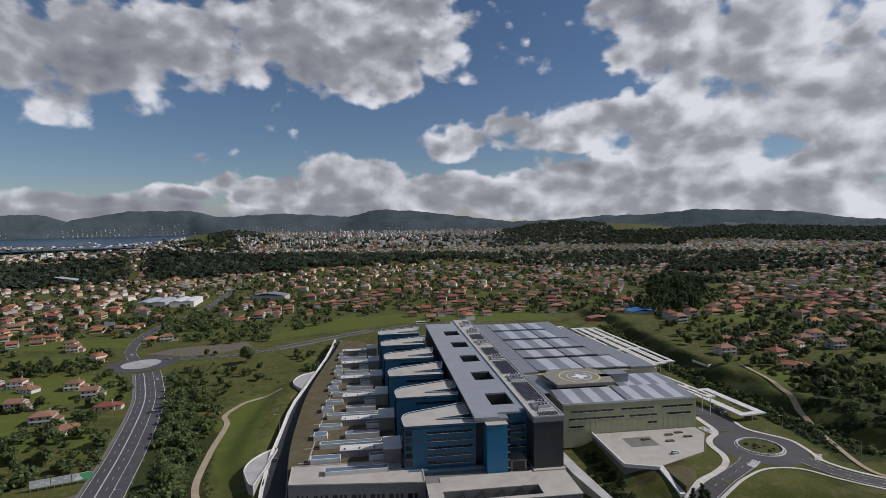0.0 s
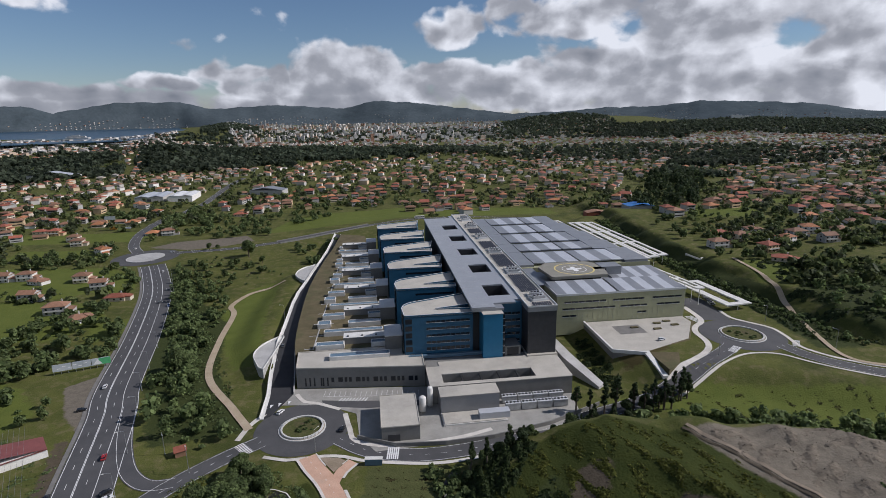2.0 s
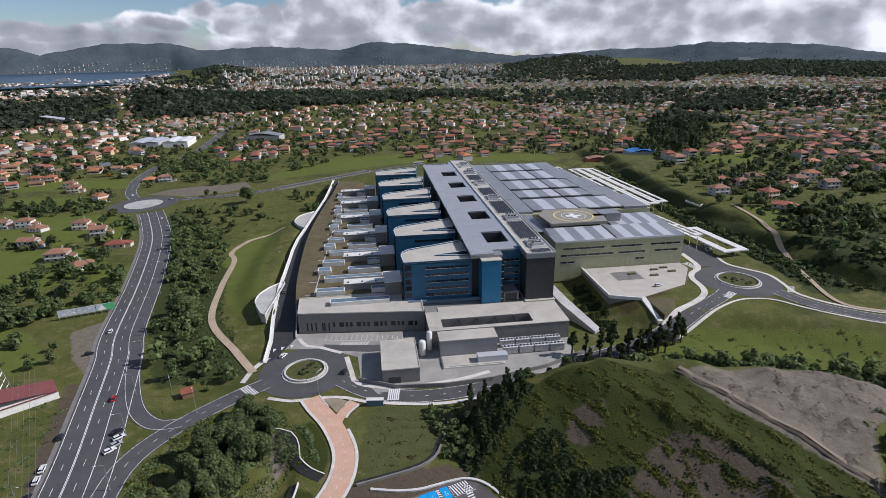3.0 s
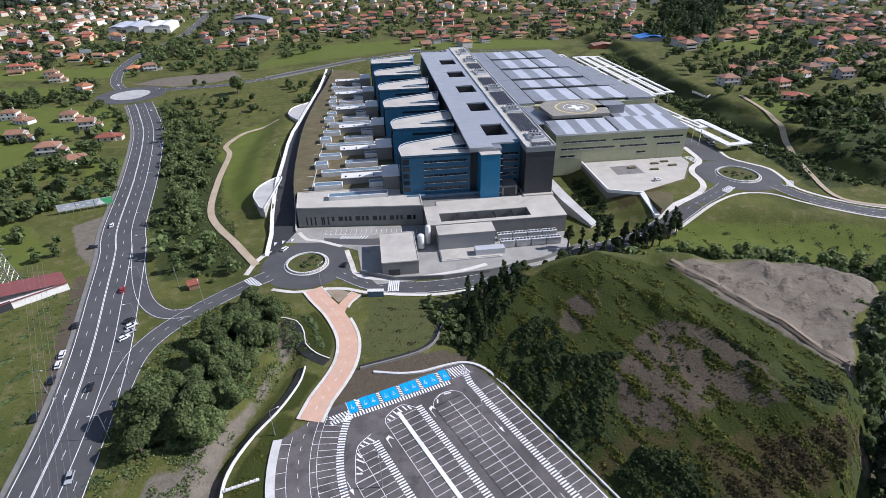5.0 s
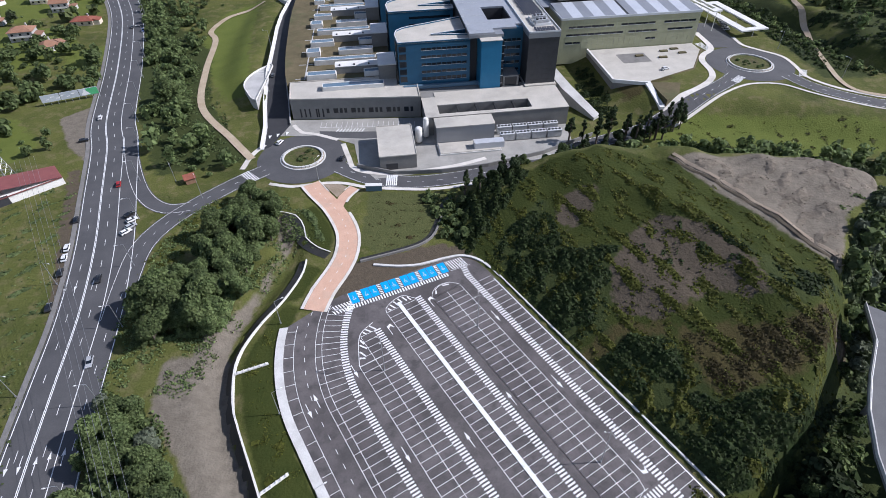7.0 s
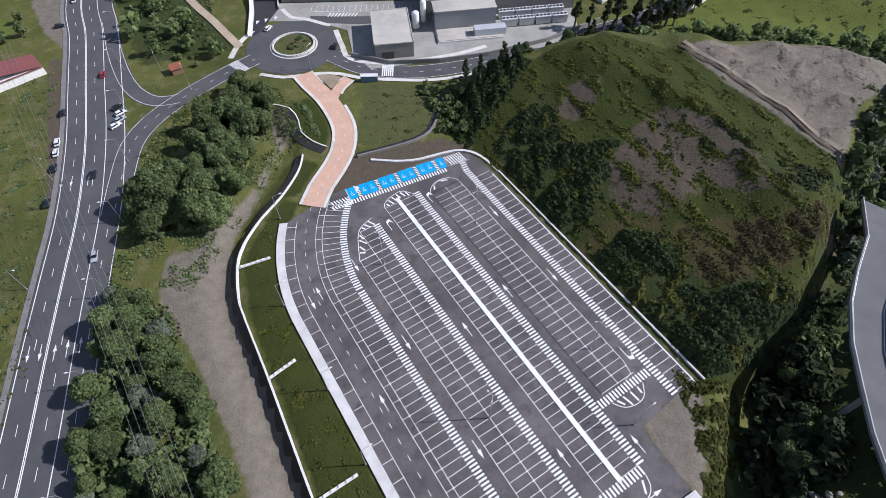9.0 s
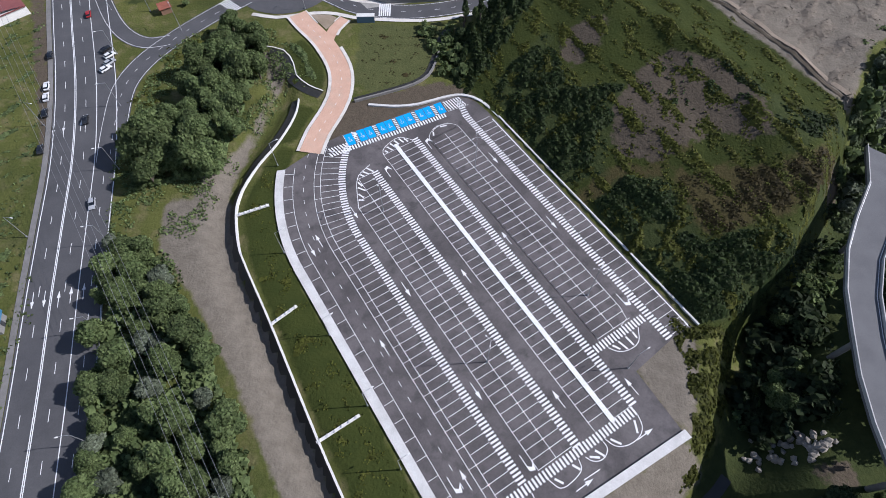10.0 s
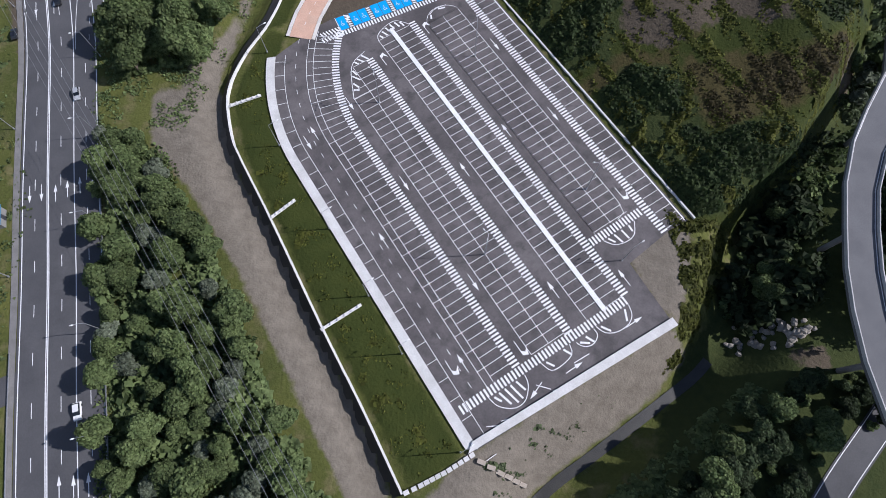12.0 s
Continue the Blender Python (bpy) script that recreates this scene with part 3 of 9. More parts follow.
LINK_LINE = lane_road([(-76, 197.5), (-83, 191), (-90.5, 183), (-99, 172.5), (-106.5, 160), (-109.6, 147), (-107.6, 130), (-104.5, 114)], 9.0, "grey slip road from the main road to the roundabout", 0.12)
lane_road([(-100, 172.5), (-106, 171), (-111.5, 172), (-119, 177.5), (-127, 188), (-137, 206), (-147, 228)], 6.5, "grey slip road with white edge lines", 0.125, centre="none")
lane_road([(-44, 199), (-30, 190), (-12, 187), (8, 190), (26, 196), (50, 207), (80, 220), (106, 233), (128, 246), (146, 260), (153, 267)], 9.0, "grey road along the hospital's front", 0.12)
lane_road([(179, 266), (185, 253), (196, 242), (213, 232), (250, 221), (330, 203), (420, 188)], 9.0, "grey road leading away from the upper roundabout", 0.12)
lane_road([(-262, 520), (-235, 527), (-205, 535), (-175, 552), (-140, 576), (-112, 596), (-80, 622), (-30, 645), (30, 655), (90, 648), (140, 620)], 9.0, "grey road that runs round the far side of the hospital", 0.12)
lane_road([(-304, 524), (-327, 558), (-347, 608), (-359, 660), (-361, 711), (-361, 754), (-373, 856), (-400, 1007), (-417, 1146)], 11.0, "grey road beyond the far roundabout", 0.12)

# ---- the car park ----
# Its own axes: x along the rows away from the hospital, y across them.
LOT = pose(-15.0, 119.1, 0, 0, 0, -58.28)
LOT_Z = 0.30
BEND = (26.0, 22.5)           # middle of the bend in the outer rows


def outer_row(y_straight, s0, s1, step=1.5):
    """Points of an outer row line: round the bend, then straight; s0 < s1 along the row, measured on the line."""
    r = BEND[1] - y_straight
    pts = []
    n = max(2, int((s1 - s0) / step))
    for k in range(n + 1):
        s = s0 + (s1 - s0) * k / n
        if s >= BEND[0]:
            pts.append((s, y_straight))
        else:
            a = (BEND[0] - s) / r
            pts.append((BEND[0] - r * math.sin(a), BEND[1] - r * math.cos(a)))
    return pts


def arc(cx, cy, r, a0, a1, n=8):
    return [(cx + r * math.cos(radians(a0 + (a1 - a0) * k / n)), cy + r * math.sin(radians(a0 + (a1 - a0) * k / n))) for k in range(n + 1)]


lot_edge = outer_row(-44.6, -11, 113) + [(115, 12), (97, 13), (95.5, 27.5), (96, 33.2)]
lot_edge += [(s, 33.2) for s in (70, 45, 20, 12)] + [(4, 33.2), (-1, 32.6), (-4.6, 31.0), (-7.2, 28.0), (-8.9, 23), (-9.6, 14), (-10.8, 0), (-12.6, -12), (-12.6, -18)]
car_park = part("pavement", Shape().slab(lot_edge, -0.6, LOT_Z), LOT_ASPHALT)
car_park.matrix_basis = LOT
tagged(car_park, "large empty asphalt car park with white bay markings", "car park", kind="structure")


def stroke(shape, pts, wide, z=LOT_Z + 0.025, closed=False):
    """A painted line of even width through points."""
    pts = [Vector((*p, 0)) for p in pts]
    if closed:
        pts.append(pts[0])
    left, right = offset_line(pts, wide / 2), offset_line(pts, -wide / 2)
    shape.ribbon([(p.x, p.y, z) for p in left], [(p.x, p.y, z) for p in right])
    return shape


def lot_part(name, shape, material, label=""):
    return part(name, shape, material, car_park, label)


BAY = 2.45
LINE = 0.14


def bays(y0, y1, s0, s1, label="white bay lines"):
    s, k = Shape(), 0
    while s0 + k * BAY <= s1 + 0.1:
        stroke(s, [(s0 + k * BAY, y0), (s0 + k * BAY, y1)], LINE)
        k += 1
    return s


def walkway(y0, y1, s0, s1):
    s, k = Shape(), 0
    while s0 + k * 0.95 < s1:
        x = s0 + k * 0.95
        s.face((x, y0, LOT_Z + 0.024), (x + 0.5, y0, LOT_Z + 0.024), (x + 0.5, y1, LOT_Z + 0.024), (x, y1, LOT_Z + 0.024))
        k += 1
    return s


# three double rows, one beside the raised median, one along the far kerb
for y_line, y_mid, y_end, s0, s1 in ((-21.35, -16.3, -11.8, 16.5, 102.3), (10.5, 15.95, 21.4, 4.6, 85.7)):
    s = bays(y_line, y_end, s0, s1)
    stroke(s, [(s0 - 0.5, y_line), (s1, y_line)], LINE)
    stroke(s, [(6.5 if y_mid < 0 else 4.6, y_mid), (s1, y_mid)], LINE)
    lot_part("bay_lines", s, PAINT)
s = bays(10.5, 21.4, 4.6, 5.0)
stroke(s, [(4.4, 21.4), (82, 21.4), (85.2, 20.6), (86, 18)], LINE)
stroke(s, [(85.8, 10.5), (4.4, 10.5)] + arc(6.8, 16.0, 6.0, 246, 115, 10)[1:], LINE)
lot_part("bay_lines", s, PAINT)
s = Shape()
for k in range(5):
    x = 6.5 + k * BAY
    stroke(s, [(x, -16.3), (x, -11.8)], LINE)
    stroke(s, [(x + 9.8, -21.35), (x + 9.8, -16.3)], LINE) if k < 1 else None
for k in range(3):
    stroke(s, [(9.0 + k * BAY, -16.3 - 2.2 - 0.8 * k), (9.0 + k * BAY, -16.3)], LINE) if k == 2 else None
lot_part("bay_lines", s, PAINT)
s = bays(-5.1, -0.6, 2.2, 102.3)
for k in range(42):
    x = 2.2 + k * BAY
    if x < 103:
        stroke(s, [(x, 0.8), (x, 5.5)], LINE)
stroke(s, [(2.0, -5.1), (102.5, -5.1)], LINE)
lot_part("bay_lines", s, PAINT)
s = Shape()
for k in range(37):
    x = 6.5 + k * BAY
    if x < 95:
        stroke(s, [(x, 27.4), (x, 32.4)], LINE)
stroke(s, [(8, 32.6), (95.4, 32.6)], 0.35)
lot_part("bay_lines", s, PAINT)
# outer band: parallel bays at the kerb, two-way lane, strip and bays up to the walkway
s = Shape()
stroke(s, outer_row(-40.8, -10, 112), LINE)
stroke(s, outer_row(-34.45, -14, 104.5), LINE)
stroke(s, outer_row(-32.5, -14, 102.5), LINE)
for k in range(26):
    t = -9 + k * 5.0
    a, b = outer_row(-43.5, t, t + 0.1)[0], outer_row(-40.8, t * (BEND[1] + 40.8) / (BEND[1] + 43.5) + 26 * (1 - (BEND[1] + 40.8) / (BEND[1] + 43.5)) if t < 26 else t, t + 0.2)[0]
    stroke(s, [a, b], LINE)


def outer_tick(s, t, y0, y1):
    """A bay line across the outer band, square to the bend; t is measured on the strip's outer line."""
    a = max(0.0, (26 - t) / (BEND[1] + 34.45))
    if a > 0:
        r0, r1 = BEND[1] - y0, BEND[1] - y1
        stroke(s, [(BEND[0] - r0 * math.sin(a), BEND[1] - r0 * math.cos(a)), (BEND[0] - r1 * math.sin(a), BEND[1] - r1 * math.cos(a))], LINE)
    else:
        stroke(s, [(t, y0), (t, y1)], LINE)


for k in range(48):
    outer_tick(s, -14 + k * BAY + (0.3 if k < 17 else 0), -34.45 if k % 2 == 0 else -32.5, -27.1)
lot_part("bay_lines", s, PAINT)
s = Shape()
r0, r1 = BEND[1] + 27.05, BEND[1] + 24.9
a = 0.0
for k in range(44):
    a0, a1 = 0.02 + k * 0.0197, 0.02 + k * 0.0197 + 0.0104
    s.face(*[(BEND[0] - r * math.sin(t), BEND[1] - r * math.cos(t), LOT_Z + 0.024) for r, t in ((r0, a0), (r1, a0), (r1, a1), (r0, a1))][::-1])
lot_part("walkway_stripes", s, PAINT, "striped white footway")
lot_part("walkway_stripes", walkway(-27.05, -24.9, 26, 102.5), PAINT)
lot_part("walkway_stripes", walkway(-11.8, -9.6, 6.5, 102.5), PAINT)
lot_part("walkway_stripes", walkway(5.6, 7.8, 1.5, 102.5), PAINT)
lot_part("walkway_stripes", walkway(25.0, 27.2, 1.5, 95), PAINT)


def crossway(s0, s1, y0, y1):
    s, k = Shape(), 0
    while y0 + k * 0.98 < y1:
        y = y0 + k * 0.98
        s.face((s0, y, LOT_Z + 0.026), (s1, y, LOT_Z + 0.026), (s1, y + 0.52, LOT_Z + 0.026), (s0, y + 0.52, LOT_Z + 0.026))
        k += 1
    return s


lot_part("walkway_stripes", crossway(102.8, 105.0, -42.5, 5.6), PAINT)
lot_part("walkway_stripes", crossway(86.2, 88.4, 8.2, 24.8), PAINT)

# blue bays for disabled drivers along the top, each with its white sign
top = Vector((4.5, 36.0)).normalized()
side = Vector((top.y, -top.x))


def on_top(a, b):
    """a metres along the top row, b metres into the car park."""
    p = Vector((-12.3, -12.0)) + top * a + side * b
    return (p.x, p.y)


def badge(s, a):
    """A simplified wheelchair sign: head, back, wheel arc and leg."""
    m = on_top(a, 3.0)
    stroke(s, [on_top(a - 0.1, 2.2), on_top(a - 0.1, 3.0), on_top(a + 0.35, 3.0), on_top(a + 0.5, 3.6)], 0.14, LOT_Z + 0.045)
    stroke(s, [(on_top(a - 0.1 + 0.42 * math.cos(t), 3.15 + 0.42 * math.sin(t))) for t in [0.2 + 0.5 * k for k in range(9)]], 0.12, LOT_Z + 0.045)
    stroke(s, [on_top(a - 0.1, 1.75), on_top(a - 0.1, 2.02)], 0.26, LOT_Z + 0.045)


s_blue, s_white, a = None, Shape(), 0.0
for kind in "BHBBHBBHBBHBBHB":
    wide = 2.75 if kind == "B" else 1.45
    if kind == "B":
        b = Shape().face(*[(*on_top(x, y), LOT_Z + 0.03) for x, y in ((a + 0.08, 0.1), (a + 0.08, 5.2), (a + wide - 0.08, 5.2), (a + wide - 0.08, 0.1))][::-1])
        bay = lot_part("blue_bay", b, BLUE_PAINT, "bright blue bay for disabled drivers")
        w = Shape()
        badge(w, a + wide / 2)
        part("badge", w, PAINT, bay, "white wheelchair sign")
    else:
        for k in range(6):
            s_white.face(*[(*on_top(x, y), LOT_Z + 0.03) for x, y in ((a + 0.15, 0.3 + k * 0.85), (a + 0.15, 0.75 + k * 0.85), (a + wide - 0.15, 0.95 + k * 0.85), (a + wide - 0.15, 0.5 + k * 0.85))][::-1])
    a += wide
for k in range(38):
    x = -2.0 + k * 0.95
    s_white.face(*[(*on_top(u, v), LOT_Z + 0.027) for u, v in ((x, 5.4), (x, 7.2), (x + 0.5, 7.2), (x + 0.5, 5.4))][::-1])
stroke(s_white, [on_top(-0.1, 0), on_top(-0.1, 5.2)], 0.2)
for k in range(7):
    stroke(s_white, [on_top(-6.2 + k * 0.95, 3.5), on_top(-5.6 + k * 0.95, 5.2)], 0.45)
    stroke(s_white, [on_top(-6.5 + k * 0.95, 5.8), on_top(-6.0 + k * 0.95, 7.2)], 0.5)
stroke(s_white, [on_top(-7, 5.5), on_top(0, 5.5)], 0.15)
lot_part("hatching", s_white, PAINT, "white hatching and stripes between the blue bays")


def hatched_tip(outline, bars):
    s = Shape()
    stroke(s, [(q.x, q.y) for q in smooth_line(outline, 0.7)], 0.2)
    for a, b in bars:
        stroke(s, [a, b], 0.5)
    return lot_part("island_marking", s, PAINT, "white hatched end island")


hatched_tip([(3.3, -10.6), (4.9, -15.1), (7.3, -17.3), (10.2, -18.8), (16, -21.3)],
            [((4.0, -12.2), (6.3, -11.0)), ((4.6, -13.8), (6.5, -12.6)), ((5.2, -15.0), (6.5, -14.3)), ((7.5, -17.0), (9.5, -16.6)), ((9.2, -18.0), (11.5, -16.6)), ((11.5, -19.0), (13.6, -18.2)), ((13.5, -20.0), (14.5, -18.6))])
hatched_tip([(2.2, -5.1), (0.3, -4.3), (-1.1, -1.6), (-1.7, 1.0), (-1.4, 3.2), (1.4, 5.6)],
            [((0.8, -3.9), (2.0, -3.4)), ((-0.2, -2.6), (1.9, -1.8)), ((-0.9, -1.0), (1.7, -0.4)), ((-1.3, 0.7), (0.9, 1.2)), ((-1.2, 2.3), (1.0, 2.9)), ((-0.4, 3.8), (1.5, 4.2))])
hatched_tip(arc(105.2, -7.6, 3.0, -80, 60, 6) + [(105.3, -5.0)], [((106.2, -9.8), (107.6, -7.9)), ((105.8, -7.8), (107.9, -6.8))])
hatched_tip([(105.2, -4.2), (107.6, -3.2), (109, -0.6), (109, 2.8), (107.6, 5.0), (105.2, 5.9)], [((105.8, -3.2), (108.0, -1.8)), ((105.6, 4.4), (108.2, 3.0))])
hatched_tip([(105.2, -35.5), (108, -34.5), (110.2, -31.5), (110, -28.5), (107.5, -26), (105.2, -25.4)], [((105.6, -34.3), (107.3, -33.4)), ((105.4, -32.8), (109.0, -31.8)), ((105.4, -31.2), (109.6, -30.2)), ((105.4, -29.6), (109.4, -28.8)), ((105.4, -28.0), (108.2, -27.2))])
hatched_tip([(105.2, -20.6), (107.8, -19.5), (108.2, -16.8), (107.4, -13.2), (105.2, -12.2)], [((105.6, -19.4), (107.4, -18.3)), ((105.4, -14.2), (107.2, -13.3))])
hatched_tip([(88.6, 11.2), (91.0, 13.0), (92.0, 16.0), (91.5, 19.0), (88.6, 21.5)], [((88.8, 12.6), (90.6, 13.6)), ((88.8, 14.6), (91.6, 15.2)), ((88.8, 17.0), (91.6, 17.2)), ((88.8, 19.4), (90.6, 19.2))])
hatched_tip([(2.1, 12.9), (1.1, 15.3), (1.5, 19.2)], [((2.4, 13.2), (3.8, 12.4)), ((1.6, 16.2), (2.2, 18.4))])


def arrow(s, x, y, way, kind="ahead"):
    """A lane arrow of about 4 m; way +1 runs away from the hospital."""
    stroke(s, [(x - 2.6 * way, y), (x + 0.4 * way, y)], 0.2)
    if kind == "ahead":
        s.face(*[(x + a * way, y + b, LOT_Z + 0.026) for a, b in ((0.2, -0.55), (2.4, 0.0), (0.2, 0.55))][::way])
    else:
        turn = 1 if kind == "left" else -1
        s.face(*[(x + a * way, y + b * turn, LOT_Z + 0.026) for a, b in ((0.0, -0.1), (0.9, 0.9), (-0.2, 1.9), (1.9, 1.2), (1.3, -0.1))][::way * turn])


s = Shape()
for x, y, way, kind in ((17, -23.2, 1, "ahead"), (47, -23.2, 1, "ahead"), (80, -23.0, 1, "ahead"), (100, -23.0, 1, "left"), (8.5, -7.6, -1, "left"), (52, -7.4, -1, "ahead"), (92, -7.4, -1, "ahead"),
                        (5.5, 9.0, -1, "left"), (48, 9.1, -1, "ahead"), (99, 9.4, -1, "ahead"), (22, 23.2, 1, "ahead"), (51, 23.2, 1, "ahead"), (81, 23.2, 1, "left"),
                        (20, -36.2, -1, "ahead"), (22, -39.2, 1, "ahead"), (95, -36.2, -1, "ahead"), (95, -39.4, 1, "left"), (58, -36.2, -1, "ahead")):
    arrow(s, x, y, way, kind)
for x, y, dx, dy in ((109.3, 4.2, 0.0, 1.0), (110.2, -14.6, 0.0, 1.0), (109.6, -25.2, 0.35, -0.94), (112.2, -22.4, 0.0, 1.0)):
    d = Vector((dx, dy))
    n = Vector((-d.y, d.x))
    p = Vector((x, y))
    stroke(s, [tuple(p - d * 2.4), tuple(p + d * 0.5)], 0.22)
    a, b, c = p + d * 0.4 + n * 0.55, p + d * 0.4 - n * 0.55, p + d * 2.5
    s.face((a.x, a.y, LOT_Z + 0.026), (b.x, b.y, LOT_Z + 0.026), (c.x, c.y, LOT_Z + 0.026))
lot_part("lane_arrows", s, PAINT, "white lane arrows")
s = Shape()
line = outer_row(-37.6, -14, 104)
for k in range(0, len(line) - 1, 3):
    stroke(s, [line[k], line[k + 1]], 0.15)
for p in (((108.6, -24.5), (111.2, -22.2)), ((110.8, -36), (111.6, -33.6)), ((110.0, -39.5), (111.2, -37.2)), ((109.3, -14.0), (109.5, -9.6))):
    stroke(s, p, 0.22)
lot_part("lane_dashes", s, PAINT, "white dashes of the two-way lane")

# hatched end beside the blue bays, and the kerb round the top corner
s = Shape()
for k in range(7):
    stroke(s, [on_top(35.6 + k * 0.9, 0.4), on_top(36.4 + k * 0.9, 4.9)], 0.4)
stroke(s, [on_top(35.2, 0.2), on_top(35.2, 5.2), on_top(42.6, 5.2)], LINE)
for k in range(7):
    stroke(s, [(1.5 - k * 1.05, 25.2 + k * 0.25), (1.7 - k * 1.05, 27.4 + k * 0.25)], 0.5)
lot_part("hatching", s, PAINT, "white hatching at the car park's corner")
top_kerb = smooth_line([(-20.1, 1.5), (-14.6, 8.6), (-11.6, 14.5), (-10.3, 19.5), (-9.2, 24.5), (-7.6, 29.2), (-4.6, 32.4), (-0.5, 34.2), (5, 34.9), (9, 34.9)], 1.0)
outer, inner_ = offset_line(top_kerb, 0.45), offset_line(top_kerb, -0.45)
s = Shape()
for a, b, c, d in zip(outer, outer[1:], inner_, inner_[1:]):
    s.slab([(c.x, c.y), (d.x, d.y), (b.x, b.y), (a.x, a.y)], -0.6, LOT_Z + 0.22)
corner_kerb = part("pavement", s, KERB)
corner_kerb.matrix_basis = LOT
tagged(corner_kerb, "pale raised kerb curving round the car park's top corner", "kerb", kind="structure")

# raised white median and kerbs
median = Shape().slab([(0.6, -0.55), (103.0, -0.55), (103.4, 0.1), (103.0, 0.75), (0.6, 0.75), (0.2, 0.1)], LOT_Z, LOT_Z + 0.18)
lot_part("median", median, PAINT, "long raised white concrete median")
walk_out = outer_row(-46.2, -12, 113)
walk_in = outer_row(-43.7, -11, 113)
s = Shape()
n = min(len(walk_out), len(walk_in))
for a, b, c, d in zip(walk_out, walk_out[1:], walk_in, walk_in[1:]):
    s.slab([a, b, d, c], -0.6, LOT_Z + 0.15)
side_walk = part("pavement", s, KERB)
side_walk.matrix_basis = LOT
tagged(side_walk, "pale concrete footway along the car park", "footway", kind="structure")
s = Shape()
s.slab([(112.6, -46.2), (115.6, 12.6), (113.4, 12.6), (110.9, -44.0)][::1], -1.2, LOT_Z + 0.55)
wall = part("pavement", s, KERB)
wall.matrix_basis = LOT
tagged(wall, "white concrete edge beam with a low rail at the car park's end", "kerb", kind="structure")
s = Shape()
s.slab([(8, 34.7), (96.5, 34.7), (96.5, 35.2), (8, 35.2)], -0.8, 0.75)
s.slab([(8, 33.2), (96.0, 33.2), (96.0, 34.7), (8, 34.7)], -0.8, -0.1)
gutter = part("pavement", s, KERB)
gutter.matrix_basis = LOT
tagged(gutter, "concrete gutter with a pale low wall below the grassy hill", "gutter", kind="structure")

# ---- the hospital ----
# Its own axes: x along the fronts, y away from the car park.
HOSP = pose(15.0, 278.0, 0, 0, 0, 7.5)
BLUE_WALL = surface("blue_cladding", [(0.014, 0.085, 0.165), (0.022, 0.110, 0.205)], 0.45, 0.3, 6.0, 0.05)
PIER_BLUE = surface("bright_blue_cladding", [(0.020, 0.155, 0.30), (0.028, 0.185, 0.345)], 0.4, 0.3, 6.0, 0.05)
DARK_CLAD = surface("charcoal_cladding", [(0.032, 0.033, 0.038), (0.048, 0.049, 0.055)], 0.55, 0.4, 6.0, 0.05)
GREEN_CLAD = surface("pale_green_cladding", [(0.36, 0.365, 0.225), (0.41, 0.41, 0.26)], 0.6, 0.25, 5.0, 0.05)
ROOF_STONE = surface("gravel_roof", [(0.42, 0.395, 0.345), (0.52, 0.49, 0.435)], 0.9, 0.12, 3.0, 0.2, stain=(0.34, 0.325, 0.295))
METAL_ROOF = surface("grey_metal_roof", [(0.265, 0.275, 0.295), (0.320, 0.332, 0.352)], 0.42, 0.1, 3.0, 0.05, metal=0.35)
METAL_LIGHT = surface("pale_metal_panel", [(0.54, 0.56, 0.60), (0.62, 0.64, 0.68)], 0.4, 0.1, 3.0, 0.05, metal=0.25)
PARAPET = surface("pale_metal_trim", [(0.58, 0.60, 0.62), (0.68, 0.69, 0.70)], 0.45, 0.2, 4.0, 0.05, metal=0.2)
GREY_WALL = surface("grey_concrete_wall", [(0.175, 0.172, 0.162), (0.235, 0.230, 0.218)], 0.8, 0.2, 4.0, 0.1)
WHITE_WALL = surface("white_concrete", [(0.62, 0.61, 0.58), (0.74, 0.73, 0.70)], 0.8, 0.15, 4.0, 0.1)
GLASS = glassy("dark_window_glass", (0.012, 0.016, 0.022))
BLUE_GLASS = glassy("skylight_glass", (0.10, 0.16, 0.22), 0.15)
SEDUM = surface("dry_green_roof", [(0.095, 0.082, 0.044), (0.160, 0.130, 0.075)], 0.95, 0.15, 2.0, 0.4, stain=(0.09, 0.10, 0.045), spec=0.2)
PV = glassy("solar_panel", (0.028, 0.032, 0.045), 0.3)
MACHINE = surface("galvanised_plant", [(0.42, 0.43, 0.44), (0.58, 0.59, 0.60)], 0.5, 0.6, 6.0, 0.1, metal=0.4)
SLOT = surface("brown_slot", [(0.045, 0.030, 0.022), (0.075, 0.050, 0.036)], 0.8, 0.5, 5.0, 0.1)
SLAB_ROOF = surface("pale_grey_metal_roof", [(0.34, 0.355, 0.385), (0.40, 0.415, 0.445)], 0.42, 0.1, 3.0, 0.05, metal=0.25)
BLACK_GAP = surface("dark_steel_and_shade", [(0.02, 0.02, 0.022), (0.03, 0.03, 0.032)], 0.6, 0.5, 5.0, 0.05)


def rim(shape, outline, z, high=0.7, thick=0.4):
    """A parapet along a counter-clockwise outline."""
    n = len(outline)
    cx, cy = sum(p[0] for p in outline) / n, sum(p[1] for p in outline) / n
    for k in range(n):
        (ax, ay), (bx, by) = outline[k], outline[(k + 1) % n]
        d = Vector((bx - ax, by - ay))
        if d.length < 0.3:
            continue
        d.normalize()
        i = Vector((-d.y, d.x)) * thick
        shape.slab([(ax, ay), (bx, by), (bx + i.x, by + i.y), (ax + i.x, ay + i.y)], z, z + high)
    return shape


